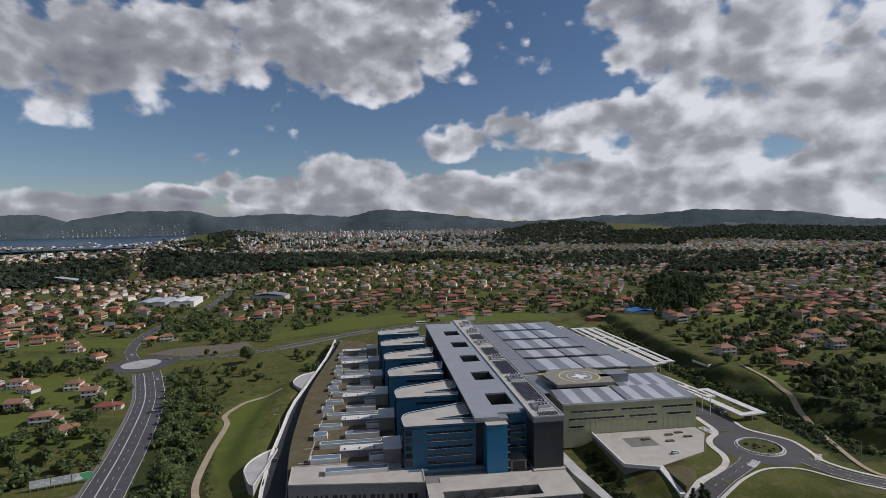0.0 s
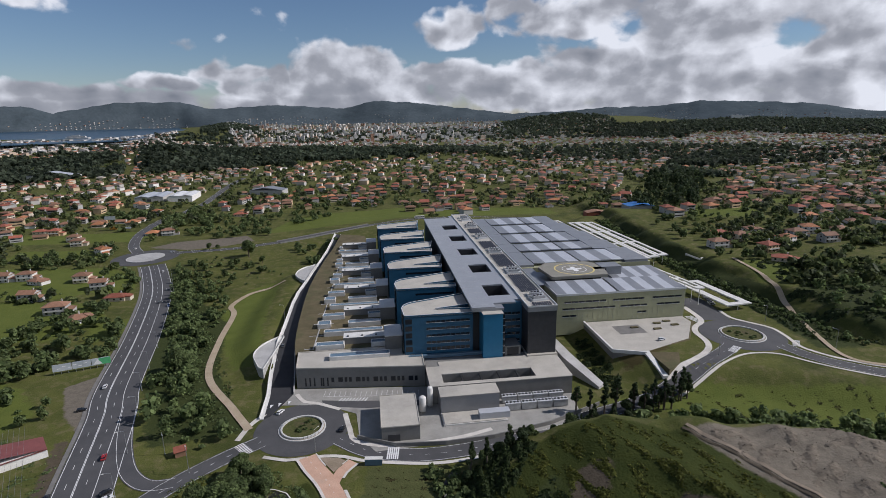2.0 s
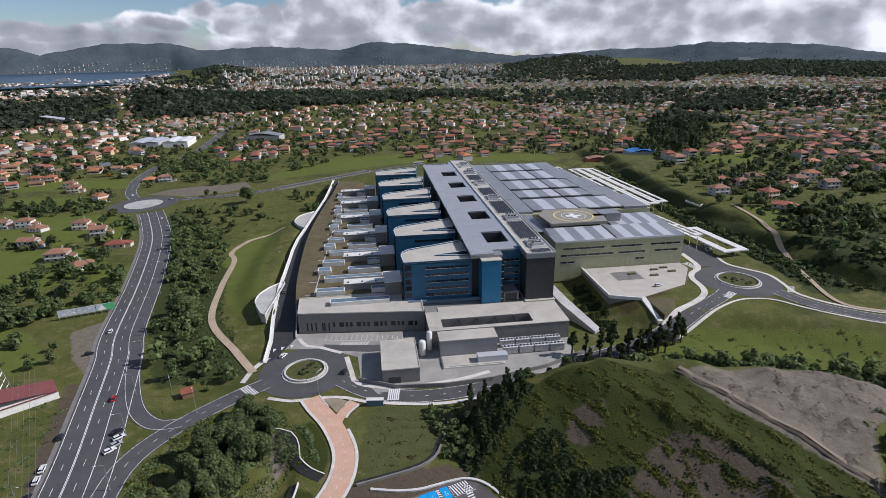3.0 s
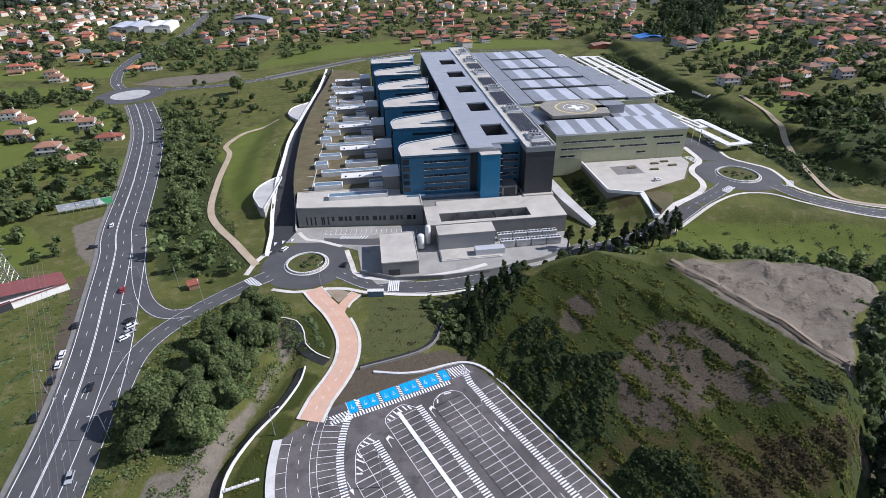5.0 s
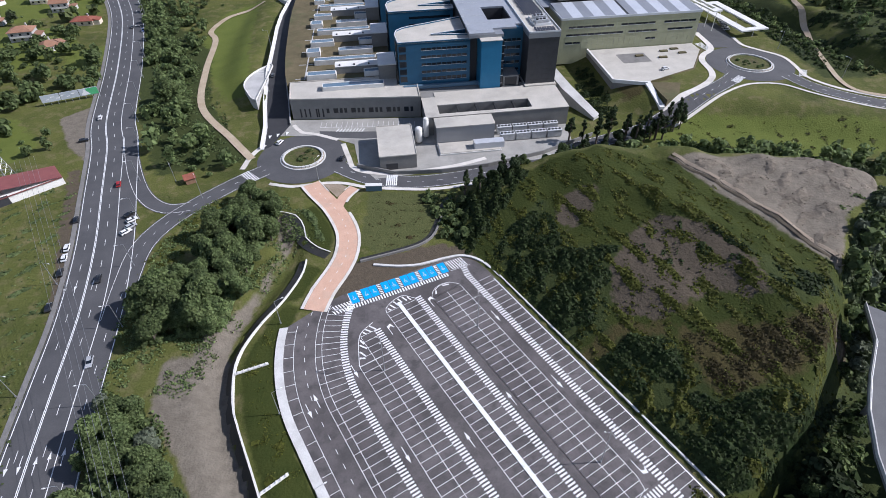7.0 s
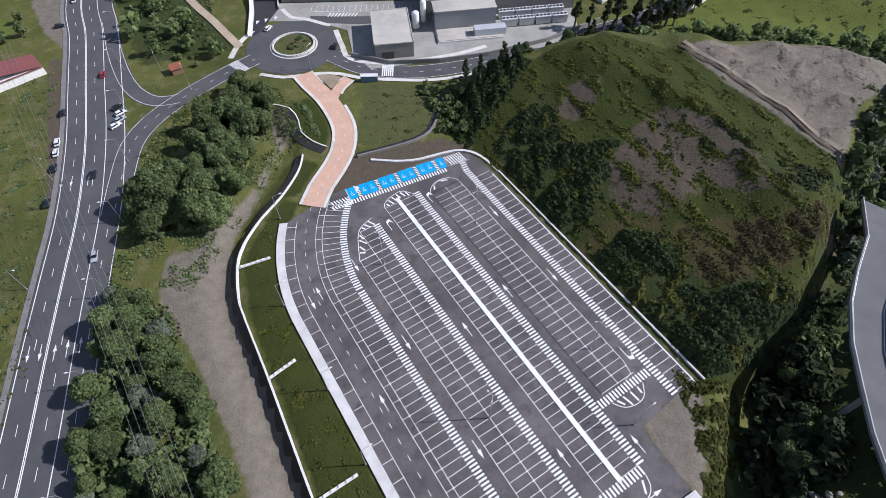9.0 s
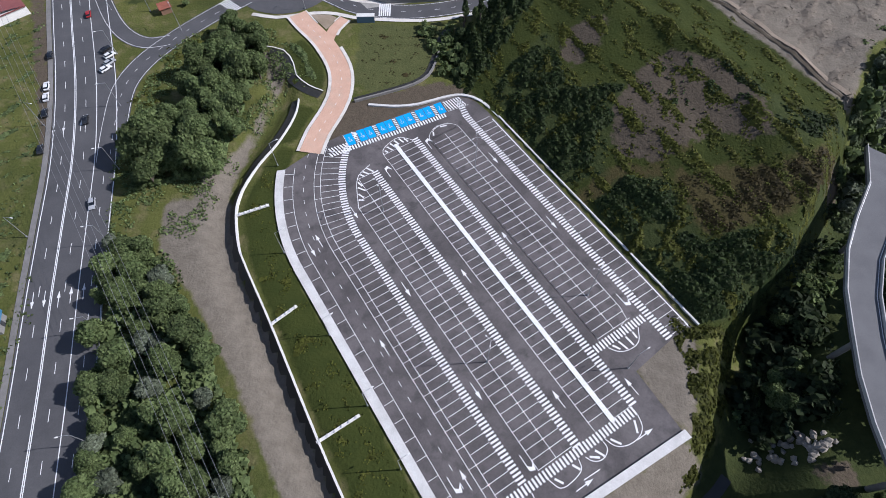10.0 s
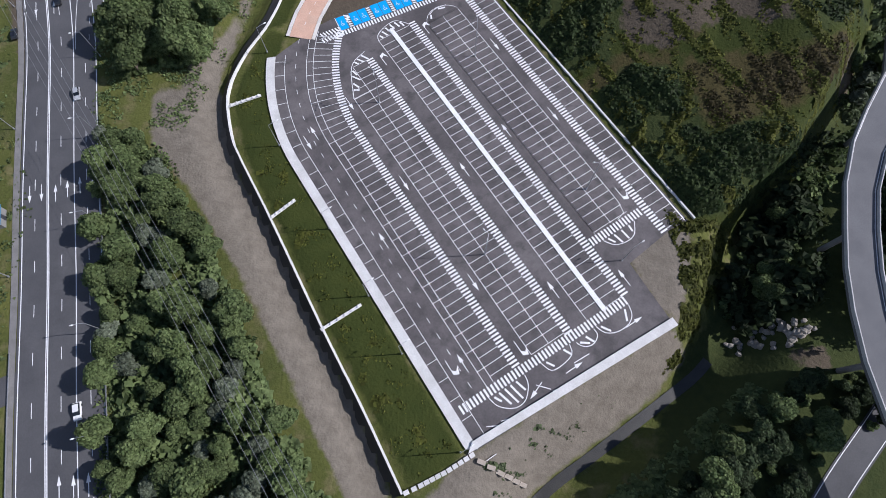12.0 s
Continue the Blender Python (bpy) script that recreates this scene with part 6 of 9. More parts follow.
def tree(seed, high, spread, kind, leaves, label):
    """A tree at the origin: tapered trunk with limbs, and a crown of leaf clumps in uneven lobes."""
    rng = np.random.RandomState(seed)
    t = thing("tree", label, "tree")
    lobes = []
    if kind == "round":
        n = rng.randint(11, 15)
        for k in range(n):
            a, e = rng.uniform(0, 6.28), rng.uniform(0.0, 1.0)
            rr = spread * (0.75 - 0.45 * e) * rng.uniform(0.5, 1.05)
            lobes.append((rr * math.cos(a), rr * math.sin(a), high * (0.34 + 0.5 * e) + rng.uniform(-0.4, 0.4), spread * rng.uniform(0.32, 0.50)))
    elif kind == "tall":
        for k in range(13):
            e = k / 12
            a = rng.uniform(0, 6.28)
            rr = spread * rng.uniform(0.15, 0.62) * (1.05 - 0.75 * e)
            lobes.append((rr * math.cos(a), rr * math.sin(a), high * (0.40 + 0.57 * e ** 0.9) + rng.uniform(-0.5, 0.5), spread * rng.uniform(0.20, 0.34) * (1.05 - 0.4 * e)))
    else:
        for k in range(5):
            a = rng.uniform(0, 6.28)
            lobes.append((spread * 0.5 * math.cos(a), spread * 0.5 * math.sin(a), high * rng.uniform(0.35, 0.62), spread * rng.uniform(0.38, 0.6)))
    each = 120 if kind != "bush" else 90
    part("crown", quads_mesh("crown", leaf_cloud(rng, lobes, each / (spread / 5.0) ** 1.0, 0.26 if kind != "bush" else 0.22), leaves), None, t)
    s = Shape()
    r = 0.035 * high if kind != "bush" else 0.06
    tip = high * (0.6 if kind == "round" else 0.9 if kind == "tall" else 0.4)
    s.tube([(0, 0, -0.6), (0.05 * spread * 0.2, 0, tip * 0.35), (0.1, 0.1, tip * 0.7), (0.15, -0.1, tip)], [r, r * 0.75, r * 0.5, r * 0.2], 7)
    for x, y, z, rad in lobes[::2]:
        s.tube([(0, 0, z * 0.55), (x * 0.5, y * 0.5, z * 0.8), (x, y, z)], [r * 0.45, r * 0.3, r * 0.1], 5, False)
    part("trunk", s, BARK, t)
    return t


STOCK = {"round": [tree(k, 10, 4.6, "round", LEAF, "leafy green broadleaf tree with an uneven crown") for k in (1, 2, 3, 4)],
         "pale": [tree(11, 7, 3.4, "round", LEAF_PALE, "small silvery-leaved willow-like tree")],
         "tall": [tree(k, 17, 4.4, "tall", LEAF_DARK, "tall slender dark tree with a loose crown") for k in (21, 22)],
         "dark": [tree(k, 9, 4.4, "round", LEAF_DARK, "dark-leaved broadleaf tree, shade partly put into its colour") for k in (41, 42)],
         "bush": [tree(k, 2.6, 2.4, "bush", LEAF, "rounded green shrub in rough grass") for k in (31, 32)]}
used_stock = set()


def plant(kind, x, y, size, rng, z=None):
    """Sets a tree of that kind on the land."""
    made = STOCK[kind]
    k = rng.randint(len(made))
    z = lie(x, y) if z is None else z
    m = Matrix.LocRotScale((x, y, z), Euler((0, 0, rng.uniform(0, 6.28))), (size * rng.uniform(0.9, 1.12), size * rng.uniform(0.9, 1.12), size * rng.uniform(0.85, 1.15)))
    if (kind, k) not in used_stock:
        used_stock.add((kind, k))
        made[k].matrix_basis = m
        return made[k]
    t = made[k].copy()
    scene.collection.objects.link(t)
    t.matrix_basis = m
    for c in made[k].children:
        d = c.copy()
        scene.collection.objects.link(d)
        d.parent = t
    return t


def tree_mass(name, x, y, high, wide, seed, material, label, quads=60, lobes=4):
    """Many trees as one mass: each a few lobes of leaf clumps on the land."""
    rng = np.random.RandomState(seed)
    x, y = np.asarray(x, float), np.asarray(y, float)
    n, each = len(x), max(1, quads // lobes)
    h, w, z = high * rng.uniform(0.65, 1.35, n), wide * rng.uniform(0.65, 1.35, n), height(x, y)
    a, r, e = rng.uniform(0, 6.28, (n, lobes)), rng.uniform(0.05, 0.32, (n, lobes)), rng.uniform(0.3, 0.78, (n, lobes))
    c = np.stack([x[:, None] + np.cos(a) * r * w[:, None], y[:, None] + np.sin(a) * r * w[:, None], z[:, None] + e * h[:, None]], -1)
    size = rng.uniform(0.22, 0.36, (n, lobes)) * w[:, None]
    m = n * lobes * each
    d = rng.normal(size=(m, 3))
    d /= np.linalg.norm(d, axis=1)[:, None]
    lob = np.repeat(size.ravel(), each)
    squash = np.repeat(np.repeat(np.clip(h / w * 0.8, 0.6, 1.6), lobes), each)
    p = np.repeat(c.reshape(-1, 3), each, 0) + d * (lob * rng.uniform(0.6, 1.1, m))[:, None] * np.stack([np.ones(m), np.ones(m), squash], 1)
    nrm = d + rng.normal(size=(m, 3)) * 0.5 + np.array([0, 0, 0.35])
    nrm /= np.linalg.norm(nrm, axis=1)[:, None]
    t = np.cross(nrm, rng.normal(size=(m, 3)))
    t /= np.linalg.norm(t, axis=1)[:, None]
    b = np.cross(nrm, t)
    s = (lob * (1.5 / math.sqrt(each)) * rng.uniform(0.6, 1.4, m))[:, None]
    q = np.stack([p - t * s - b * s * 0.8, p + t * s - b * s, p + t * s * 0.8 + b * s, p - t * s + b * s * 0.9], 1)
    return tagged(new(name, quads_mesh(name, q, material)), label, "woods", kind="stuff")


KEEP_CLEAR = []


def is_clear(x, y, gap):
    p = Vector((x, y, 0))
    return all((p - q).length > r + gap for q, r in KEEP_CLEAR)


for line_pts, r in ((MAIN_AXIS, 11.0), (LINK_LINE, 4.5), (path_line, 4.5)):
    KEEP_CLEAR += [(Vector((q.x, q.y, 0)), r) for q in line_pts[::2]]


def wood(area, kinds, count, sizes, seed, gap=3.0, clear=1.0, mass=""):
    """Trees scattered over an area with a least gap between them."""
    rng = np.random.RandomState(seed)
    xs, ys = [p[0] for p in area], [p[1] for p in area]
    placed, tries = [], 0
    while len(placed) < count and tries < count * 40:
        tries += 1
        x, y = rng.uniform(min(xs), max(xs)), rng.uniform(min(ys), max(ys))
        if float(edge_gap(x, y, area)) < 0 or any((x - a) ** 2 + (y - b) ** 2 < gap * gap for a, b in placed) or not is_clear(x, y, clear):
            continue
        placed.append((x, y))
        if not mass:
            plant(kinds[rng.randint(len(kinds))], x, y, rng.uniform(*sizes), rng)
    if mass:
        px, py = np.array([p[0] for p in placed]), np.array([p[1] for p in placed])
        pick = rng.randint(len(kinds), size=len(px))
        for k, kind in enumerate(kinds):
            if (pick == k).any() and kind not in kinds[:k]:
                on = np.array([kinds[q] == kind for q in pick])
                mid = sum(sizes) / 2
                hi, wi, mat = {"round": (10.5 * mid, 9.5 * mid, LEAF), "bush": (3.2 * mid, 5.0 * mid, LEAF), "tall": (17.5 * mid, 7.5 * mid, LEAF_DARK), "pale": (7.5 * mid, 7 * mid, LEAF_PALE), "dark": (9.5 * mid, 9.0 * mid, LEAF_DARK)}[kind]
                tree_mass("woods", px[on], py[on], hi, wi, seed + k, mat, mass, 150 if kind != "bush" else 70, 7 if kind != "bush" else 4)


wood([(-77, 181), (-67, 174), (-62, 160), (-66, 140), (-66, 124), (-69, 106), (-90, 104), (-96, 112), (-93, 124), (-88, 138), (-83, 160)], ["round"], 44, (0.8, 1.25), 101, 4.2)
wood([(-99, 112), (-92, 126), (-74, 128), (-72, 110), (-84, 100), (-96, 102)], ["round", "round", "bush"], 12, (0.8, 1.2), 102, 4.2)
wood([(-95, 85), (-83, 83), (-70, 66), (-56, 44), (-41, 14), (-21, -14), (-20, -40), (-70, -40), (-76, -9), (-80, 24), (-88, 55)], ["round", "round", "round", "pale"], 105, (0.6, 1.0), 103, 3.9, 0.0)
wood([(-95, 85), (-83, 83), (-70, 66), (-56, 44), (-41, 14), (-76, -9), (-80, 24), (-88, 55)], ["bush"], 60, (0.7, 1.3), 104, 2.4, 0.0, mass="undergrowth shrubs in the roadside wood")
# the belt between the main road and the meadow path
wood([(-146, 250), (-160, 290), (-185, 345), (-222, 430), (-236, 462), (-192, 425), (-156, 375), (-150, 350), (-140, 300), (-124, 262), (-118, 250)], ["round", "round", "bush"], 125, (0.42, 0.75), 105, 3.6, mass="leafy belt of trees beside the main road")
wood([(-146, 250), (-124, 200), (-100, 188), (-86, 204), (-112, 248), (-124, 252)], ["round", "bush"], 20, (0.6, 0.95), 106, 5.5, mass="trees between the path and the slip road")
wood([(-248, 485), (-213, 500), (-136, 442), (-122, 428), (-159, 402), (-190, 392), (-225, 440)], ["round", "bush", "bush"], 60, (0.4, 0.75), 107, 4.0, mass="scattered shrubs and trees over rough meadow")
wood([(-112, 460), (-98, 470), (-104, 560), (-150, 545), (-135, 480)], ["round"], 22, (0.5, 0.9), 108, 5, mass="trees in the dip below the bridge")
# west of the main road
wood([(-290, 300), (-244, 322), (-226, 341), (-196, 312), (-182, 275), (-205, 274), (-210, 250), (-225, 247), (-280, 250)], ["round", "round", "bush"], 75, (0.55, 0.95), 109, 4.6, mass="mixed wood west of the main road")
wood([(-225, 247), (-195, 241), (-180, 222), (-172, 205), (-190, 205), (-230, 225)], ["round", "bush"], 12, (0.45, 0.7), 110, 6, mass="shrubs and small trees west of the main road")
wood([(-360, 280), (-300, 290), (-270, 240), (-240, 205), (-330, 180)], ["round", "bush"], 26, (0.5, 0.8), 111, 8, mass="trees among gardens west of the main road")
# the tall row between the hill and the hospital yard, and scrub round the hill
wood([(12, 184), (30, 190), (52, 199), (80, 216), (112, 238), (118, 230), (84, 208), (54, 190), (28, 178), (10, 168), (2, 172)], ["tall", "dark", "round"], 52, (0.42, 0.72), 112, 3.2, 0.0)
wood([(63, 203), (90, 206), (127, 213), (151, 203), (182, 198), (240, 195), (240, 186), (173, 184), (140, 190), (97, 198)], ["bush", "round"], 80, (0.5, 0.9), 113, 2.6, 0.0, mass="dense shrubs behind the hill")
wood([(126, 126), (150, 150), (165, 150), (140, 109), (122, 94), (112, 88), (118, 108)], ["bush", "pale", "round"], 70, (0.5, 0.9), 114, 2.6, 0.0, mass="pale shrubs at the hill's foot")
# gully trees: leaf colour kept dark partly to imitate the shade there
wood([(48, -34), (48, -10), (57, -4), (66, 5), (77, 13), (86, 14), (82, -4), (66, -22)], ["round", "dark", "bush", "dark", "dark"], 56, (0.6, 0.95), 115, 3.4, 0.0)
# mostly out of view, added so that the gully falls darker
wood([(99, 36), (104, 44), (112, 62), (122, 72), (132, 66), (124, 44), (112, 28), (102, 20)], ["dark", "tall", "bush"], 60, (0.6, 0.95), 119, 3.0, 0.0, mass="mostly unseen trees beyond the viaduct, added to shade the gully")
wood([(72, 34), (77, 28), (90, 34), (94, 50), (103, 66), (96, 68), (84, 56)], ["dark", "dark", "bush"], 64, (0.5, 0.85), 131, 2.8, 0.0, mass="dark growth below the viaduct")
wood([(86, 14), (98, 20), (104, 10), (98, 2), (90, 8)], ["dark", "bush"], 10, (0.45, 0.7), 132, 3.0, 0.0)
wood([(80, 38), (88, 52), (91, 60), (88, 42), (85, 34)], ["bush", "round"], 8, (0.5, 0.8), 116, 2.8, 0.0)
wood([(-6, 178), (4, 176), (10, 152), (4, 146), (-4, 160)], ["bush"], 22, (0.6, 1.1), 117, 2.0, 0.0, mass="shrubs by the ditch")
for x, y, size in ((-185, 500, 1.6), (-165, 478, 0.8), (-235, 530, 0.7), (-228, 533, 0.5), (-62, 183, 0.0), (-140, 262, 1.3)):
    if size:
        plant("round", x, y, size, np.random.RandomState(int(-x)))
wood([(-345, 318), (-262, 330), (-236, 300), (-242, 272), (-212, 262), (-300, 262)], ["round", "round", "bush"], 60, (0.5, 0.9), 133, 4.2, mass="dense trees behind the billboard")
# clumps and belts round the far roundabout
for seed, (area, n, sizes, label) in enumerate(((([(-461, 690), (-419, 680), (-387, 700), (-395, 722), (-455, 715)]), 26, (0.8, 1.2), "dark clump of trees in the fields"), ([(-388, 470), (-350, 463), (-338, 490), (-372, 503)], 14, (0.7, 1.05), "dark clump of garden trees"),
                                                ([(-352, 500), (-318, 480), (-312, 492), (-330, 552), (-350, 555)], 16, (0.5, 0.85), "trees by the far roundabout"), ([(-262, 366), (-236, 366), (-230, 322), (-256, 318)], 16, (0.5, 0.85), "garden trees by the main road"),
                                                ([(-367, 685), (-353, 768), (-276, 703), (-222, 690), (-190, 585), (-263, 576), (-299, 606), (-333, 629)], 130, (0.55, 0.95), "leafy belt behind the far road"), ([(-222, 690), (-172, 645), (-152, 690), (-85, 775), (-95, 830), (-240, 770)], 60, (0.5, 0.9), "trees at the edge of a meadow"), ([(-420, 440), (-390, 440), (-380, 520), (-430, 540), (-470, 500)], 22, (0.5, 0.9), "trees between gardens"),
                                                ([(-300, 470), (-250, 440), (-240, 395), (-262, 395), (-290, 445)], 14, (0.4, 0.7), "small garden trees by the houses"), ([(-330, 400), (-285, 395), (-270, 372), (-320, 350), (-370, 390)], 20, (0.4, 0.75), "small garden trees by the houses"))):
    wood(area, ["round", "round", "bush"], n, sizes, 130 + seed, 4.5, mass=label)
for cx, cy, seed in ((*RB_FRONT, 7), (*RB_UPPER, 8)):
    r_ = np.random.RandomState(seed)
    for k in range(9):
        a, d = r_.uniform(0, 6.28), r_.uniform(1.0, 6.5)
        plant("bush", cx + d * math.cos(a), cy + d * math.sin(a), r_.uniform(0.3, 0.55), r_)
# slender trees before the forecourt
for k, (x, y) in enumerate(((83.5, 216.9), (88.2, 215.8), (92.5, 216.7), (97.7, 217.5), (101.2, 217.9), (108.4, 224.8), (69.9, 213.9), (75.3, 215.2), (64.0, 215.6), (58.4, 217.7))):
    plant("tall", x, y, 0.72 + 0.06 * (k % 4), np.random.RandomState(500 + k))
# the grove behind the canopies
wood([(225, 640), (262, 600), (300, 640), (420, 860), (460, 1000), (380, 990), (300, 800)], ["tall"], 90, (1.0, 1.7), 118, 8.0, mass="tall dark eucalyptus grove")


def undergrowth(name, area, count, size, seed, material, label, tuft=5):
    """Tufts and brambles over rough ground as one mass."""
    rng = np.random.RandomState(seed)
    xs, ys = np.array([p[0] for p in area]), np.array([p[1] for p in area])
    x, y = rng.uniform(xs.min(), xs.max(), count * 3), rng.uniform(ys.min(), ys.max(), count * 3)
    keep = (edge_gap(x, y, area) > 0) & (edge_gap(x, y, [(q.x, q.y) for q in path_line[::3]], False) > 3.0)
    patch = waves(x, y, 16, seed) + waves(x, y, 6, seed + 1) * 0.5
    keep &= patch > np.percentile(patch, 35)
    x, y = x[keep][:count], y[keep][:count]
    z = height(x, y)
    n = len(x) * tuft
    c = np.repeat(np.stack([x, y, z], 1), tuft, 0) + rng.normal(size=(n, 3)) * np.array([size, size, size * 0.25])
    c[:, 2] += size * 0.35
    nrm = rng.normal(size=(n, 3)) + np.array([0, 0, 1.0])
    nrm /= np.linalg.norm(nrm, axis=1)[:, None]
    t = np.cross(nrm, rng.normal(size=(n, 3)))
    t /= np.linalg.norm(t, axis=1)[:, None]
    b = np.cross(nrm, t)
    s = size * rng.uniform(0.25, 0.7, (n, 1))
    q = np.stack([c - t * s - b * s, c + t * s - b * s * 0.6, c + t * s * 0.5 + b * s, c - t * s + b * s * 0.8], 1)
    tagged(new(name, quads_mesh(name, q, material)), label, "undergrowth", kind="stuff")




def thicket(name, area, amp, cell, seed, material, label, leaf=0.3, per=5.0, fill=0.5, lean=0.0, size=8.0):
    """A rough mass of growth in uneven mounds: a humped skin with leaf clumps over it; lean: turns and stretches the mounds into ridges."""
    rng = np.random.RandomState(seed)
    xs, ys = np.array([p[0] for p in area]), np.array([p[1] for p in area])

    def hump(x, y):
        u, v = (x * math.cos(lean) + y * math.sin(lean)) * (0.35 if lean else 1.0), y * math.cos(lean) - x * math.sin(lean)
        n = fill + 0.55 * waves(u, v, size, seed) + 0.35 * waves(u, v, size * 0.42, seed + 1) + 0.22 * waves(x, y, size * 0.17, seed + 2)
        return amp * np.clip(n, -0.3, 1.7) * soft(edge_gap(x, y, area) / 5 + 0.1)
    x, y = np.meshgrid(np.arange(xs.min(), xs.max(), cell), np.arange(ys.min(), ys.max(), cell))
    x, y = x + rng.uniform(-0.3, 0.3, x.shape) * cell, y + rng.uniform(-0.3, 0.3, x.shape) * cell
    up = hump(x, y)
    p = np.stack([x, y, height(x, y) + up - 0.1], -1)
    sheet = np.stack([p[:-1, :-1], p[:-1, 1:], p[1:, 1:], p[1:, :-1]], 2)[(up[:-1, :-1] + up[1:, 1:]) > 0.12 * amp]
    n = int(per * (xs.max() - xs.min()) * (ys.max() - ys.min()))
    x, y = rng.uniform(xs.min(), xs.max(), n), rng.uniform(ys.min(), ys.max(), n)
    up = hump(x, y)
    keep = up > 0.1 * amp
    x, y, up = x[keep], y[keep], up[keep]
    z = height(x, y) + up
    e = 0.5
    nrm = np.stack([-(height(x + e, y) + hump(x + e, y) - z) / e, -(height(x, y + e) + hump(x, y + e) - z) / e, np.ones(len(x))], 1) + rng.normal(size=(len(x), 3)) * 0.55
    nrm /= np.linalg.norm(nrm, axis=1)[:, None]
    t = np.cross(nrm, rng.normal(size=nrm.shape))
    t /= np.linalg.norm(t, axis=1)[:, None]
    b = np.cross(nrm, t)
    c = np.stack([x, y, z + rng.uniform(-0.05, 0.25, len(x)) * amp], 1)
    s = leaf * rng.uniform(0.5, 1.5, (len(x), 1))
    q = np.stack([c - t * s - b * s * 0.8, c + t * s - b * s * 0.6, c + t * s * 0.6 + b * s, c - t * s * 0.8 + b * s * 0.9], 1)
    tagged(new(name, quads_mesh(name, np.concatenate([sheet, q]), material)), label, "undergrowth", kind="stuff")


thicket("brambles", SCRUB[0], 1.3, 0.7, 201, LEAF_MID, "dense dark brambles over the hillside", fill=0.45, size=13)
thicket("bracken", SCRUB[0], 1.5, 0.8, 204, LEAF_GRASS, "brighter bracken between the brambles", fill=-0.25, size=11, per=3.0)
thicket("brambles", SCRUB[1], 1.3, 0.7, 211, LEAF_MID, "dense dark brambles at the hill's foot", fill=0.4, size=12, lean=-1.0)
thicket("bracken", SCRUB[1], 1.5, 0.8, 214, LEAF_GRASS, "brighter bracken at the hill's foot", fill=-0.2, size=10, per=3.0)
thicket("brambles", SCRUB[2], 0.8, 0.7, 221, LEAF_MID, "dark brambles in ridges below the sandy slope", fill=0.3, lean=-1.05)
thicket("tall_grass", LUSH[0], 0.45, 0.8, 231, LEAF_GRASS, "rough yellow-green tall grass over the hillside", 0.24, 4.0, -0.05, -1.05, 7.0)
thicket("dry_grass", RUST[0], 0.4, 0.8, 241, LEAF_RUST, "rusty dry grass on the hillside", 0.22, 5.0, 0.25, -0.9, 6.0)
thicket("brambles", [(58, 136), (76, 142), (92, 118), (84, 112), (66, 122)], 0.7, 0.8, 251, LEAF_MID, "scattered brambles on bare slopes", fill=-0.35, size=10)
undergrowth("tall_grass", [(-100, 165), (-92, 176), (-62, 178), (-52, 150), (-64, 110), (-72, 84), (-98, 90), (-106, 130)], 2600, 0.5, 203, LEAF, "rough grass between the trees")
undergrowth("brambles", [(-96, 88), (-76, 78), (-50, 32), (-28, -14), (-76, -14), (-82, 24)], 2600, 0.7, 204, LEAF, "brambles under the roadside wood")
undergrowth("brambles", [(-236, 462), (-160, 290), (-120, 200), (-88, 206), (-130, 290), (-190, 400)], 2600, 0.8, 205, LEAF, "brambles beside the main road")
# dark leaves here also stand for the shade in the gully
undergrowth("brambles", [(78, 30), (90, 70), (112, 92), (100, 60), (96, 40), (90, 34)], 1100, 0.8, 206, LEAF_DARK, "undergrowth in the brook's gully, darkened for its shade")
undergrowth("tall_grass", [(-330, 200), (-120, 90), (-108, 60), (-100, -40), (-200, -40)], 2200, 0.6, 207, LEAF, "rough grass west of the main road")
wood([(216, 352), (262, 345), (330, 360), (430, 400), (440, 620), (300, 600), (215, 560), (200, 450), (212, 400)], ["round", "bush", "round"], 190, (0.5, 0.9), 120, 5.0, mass="garden trees among the houses above the bank")
wood([(183, 600), (189, 450), (197, 388), (210, 334), (218, 302), (226, 268), (222, 262), (208, 300), (200, 334), (187, 388), (178, 450), (174, 600)], ["bush"], 130, (0.5, 1.0), 121, 2.4, 0.0, mass="shrubs over the steep bank")
undergrowth("brambles", [(183, 600), (197, 388), (218, 302), (226, 264), (208, 270), (186, 388), (172, 600)], 1800, 0.8, 208, LEAF_MID, "brambles over the steep bank")
thicket("shrub_belt", [(118, 113), (132, 134), (150, 152), (172, 172), (178, 164), (156, 128), (136, 100), (118, 84), (110, 82), (112, 92), (122, 106)], 2.6, 0.9, 261, LEAF_SHRUB, "grey-green shrub belt along the hill's foot", 0.4, 4.0, 0.6)
thicket("brambles", [(67, 246), (84, 234), (89, 247), (83, 290), (76, 296), (71, 270)], 1.0, 0.8, 298, LEAF_MID, "dark shrubs on the slope below the forecourt", fill=0.4)
thicket("brambles", [(128, 140), (140, 152), (144, 146), (132, 134)], 0.8, 0.8, 262, LEAF, "green tufts on the sandy slope", fill=-0.1)
thicket("shrub_belt", [(66, 204), (90, 207), (127, 212), (151, 202), (182, 197), (240, 192), (240, 186), (173, 186), (140, 191), (97, 199)], 2.2, 0.9, 263, LEAF_SHRUB, "dense shrub belt behind the hill", 0.4, 4.0, 0.6)
thicket("brambles", [(2, 150), (9, 140), (18, 150), (30, 168), (38, 180), (28, 184), (12, 176), (4, 168)], 1.5, 0.8, 264, LEAF_MID, "scrub between the hill and the grass plot", fill=0.5)
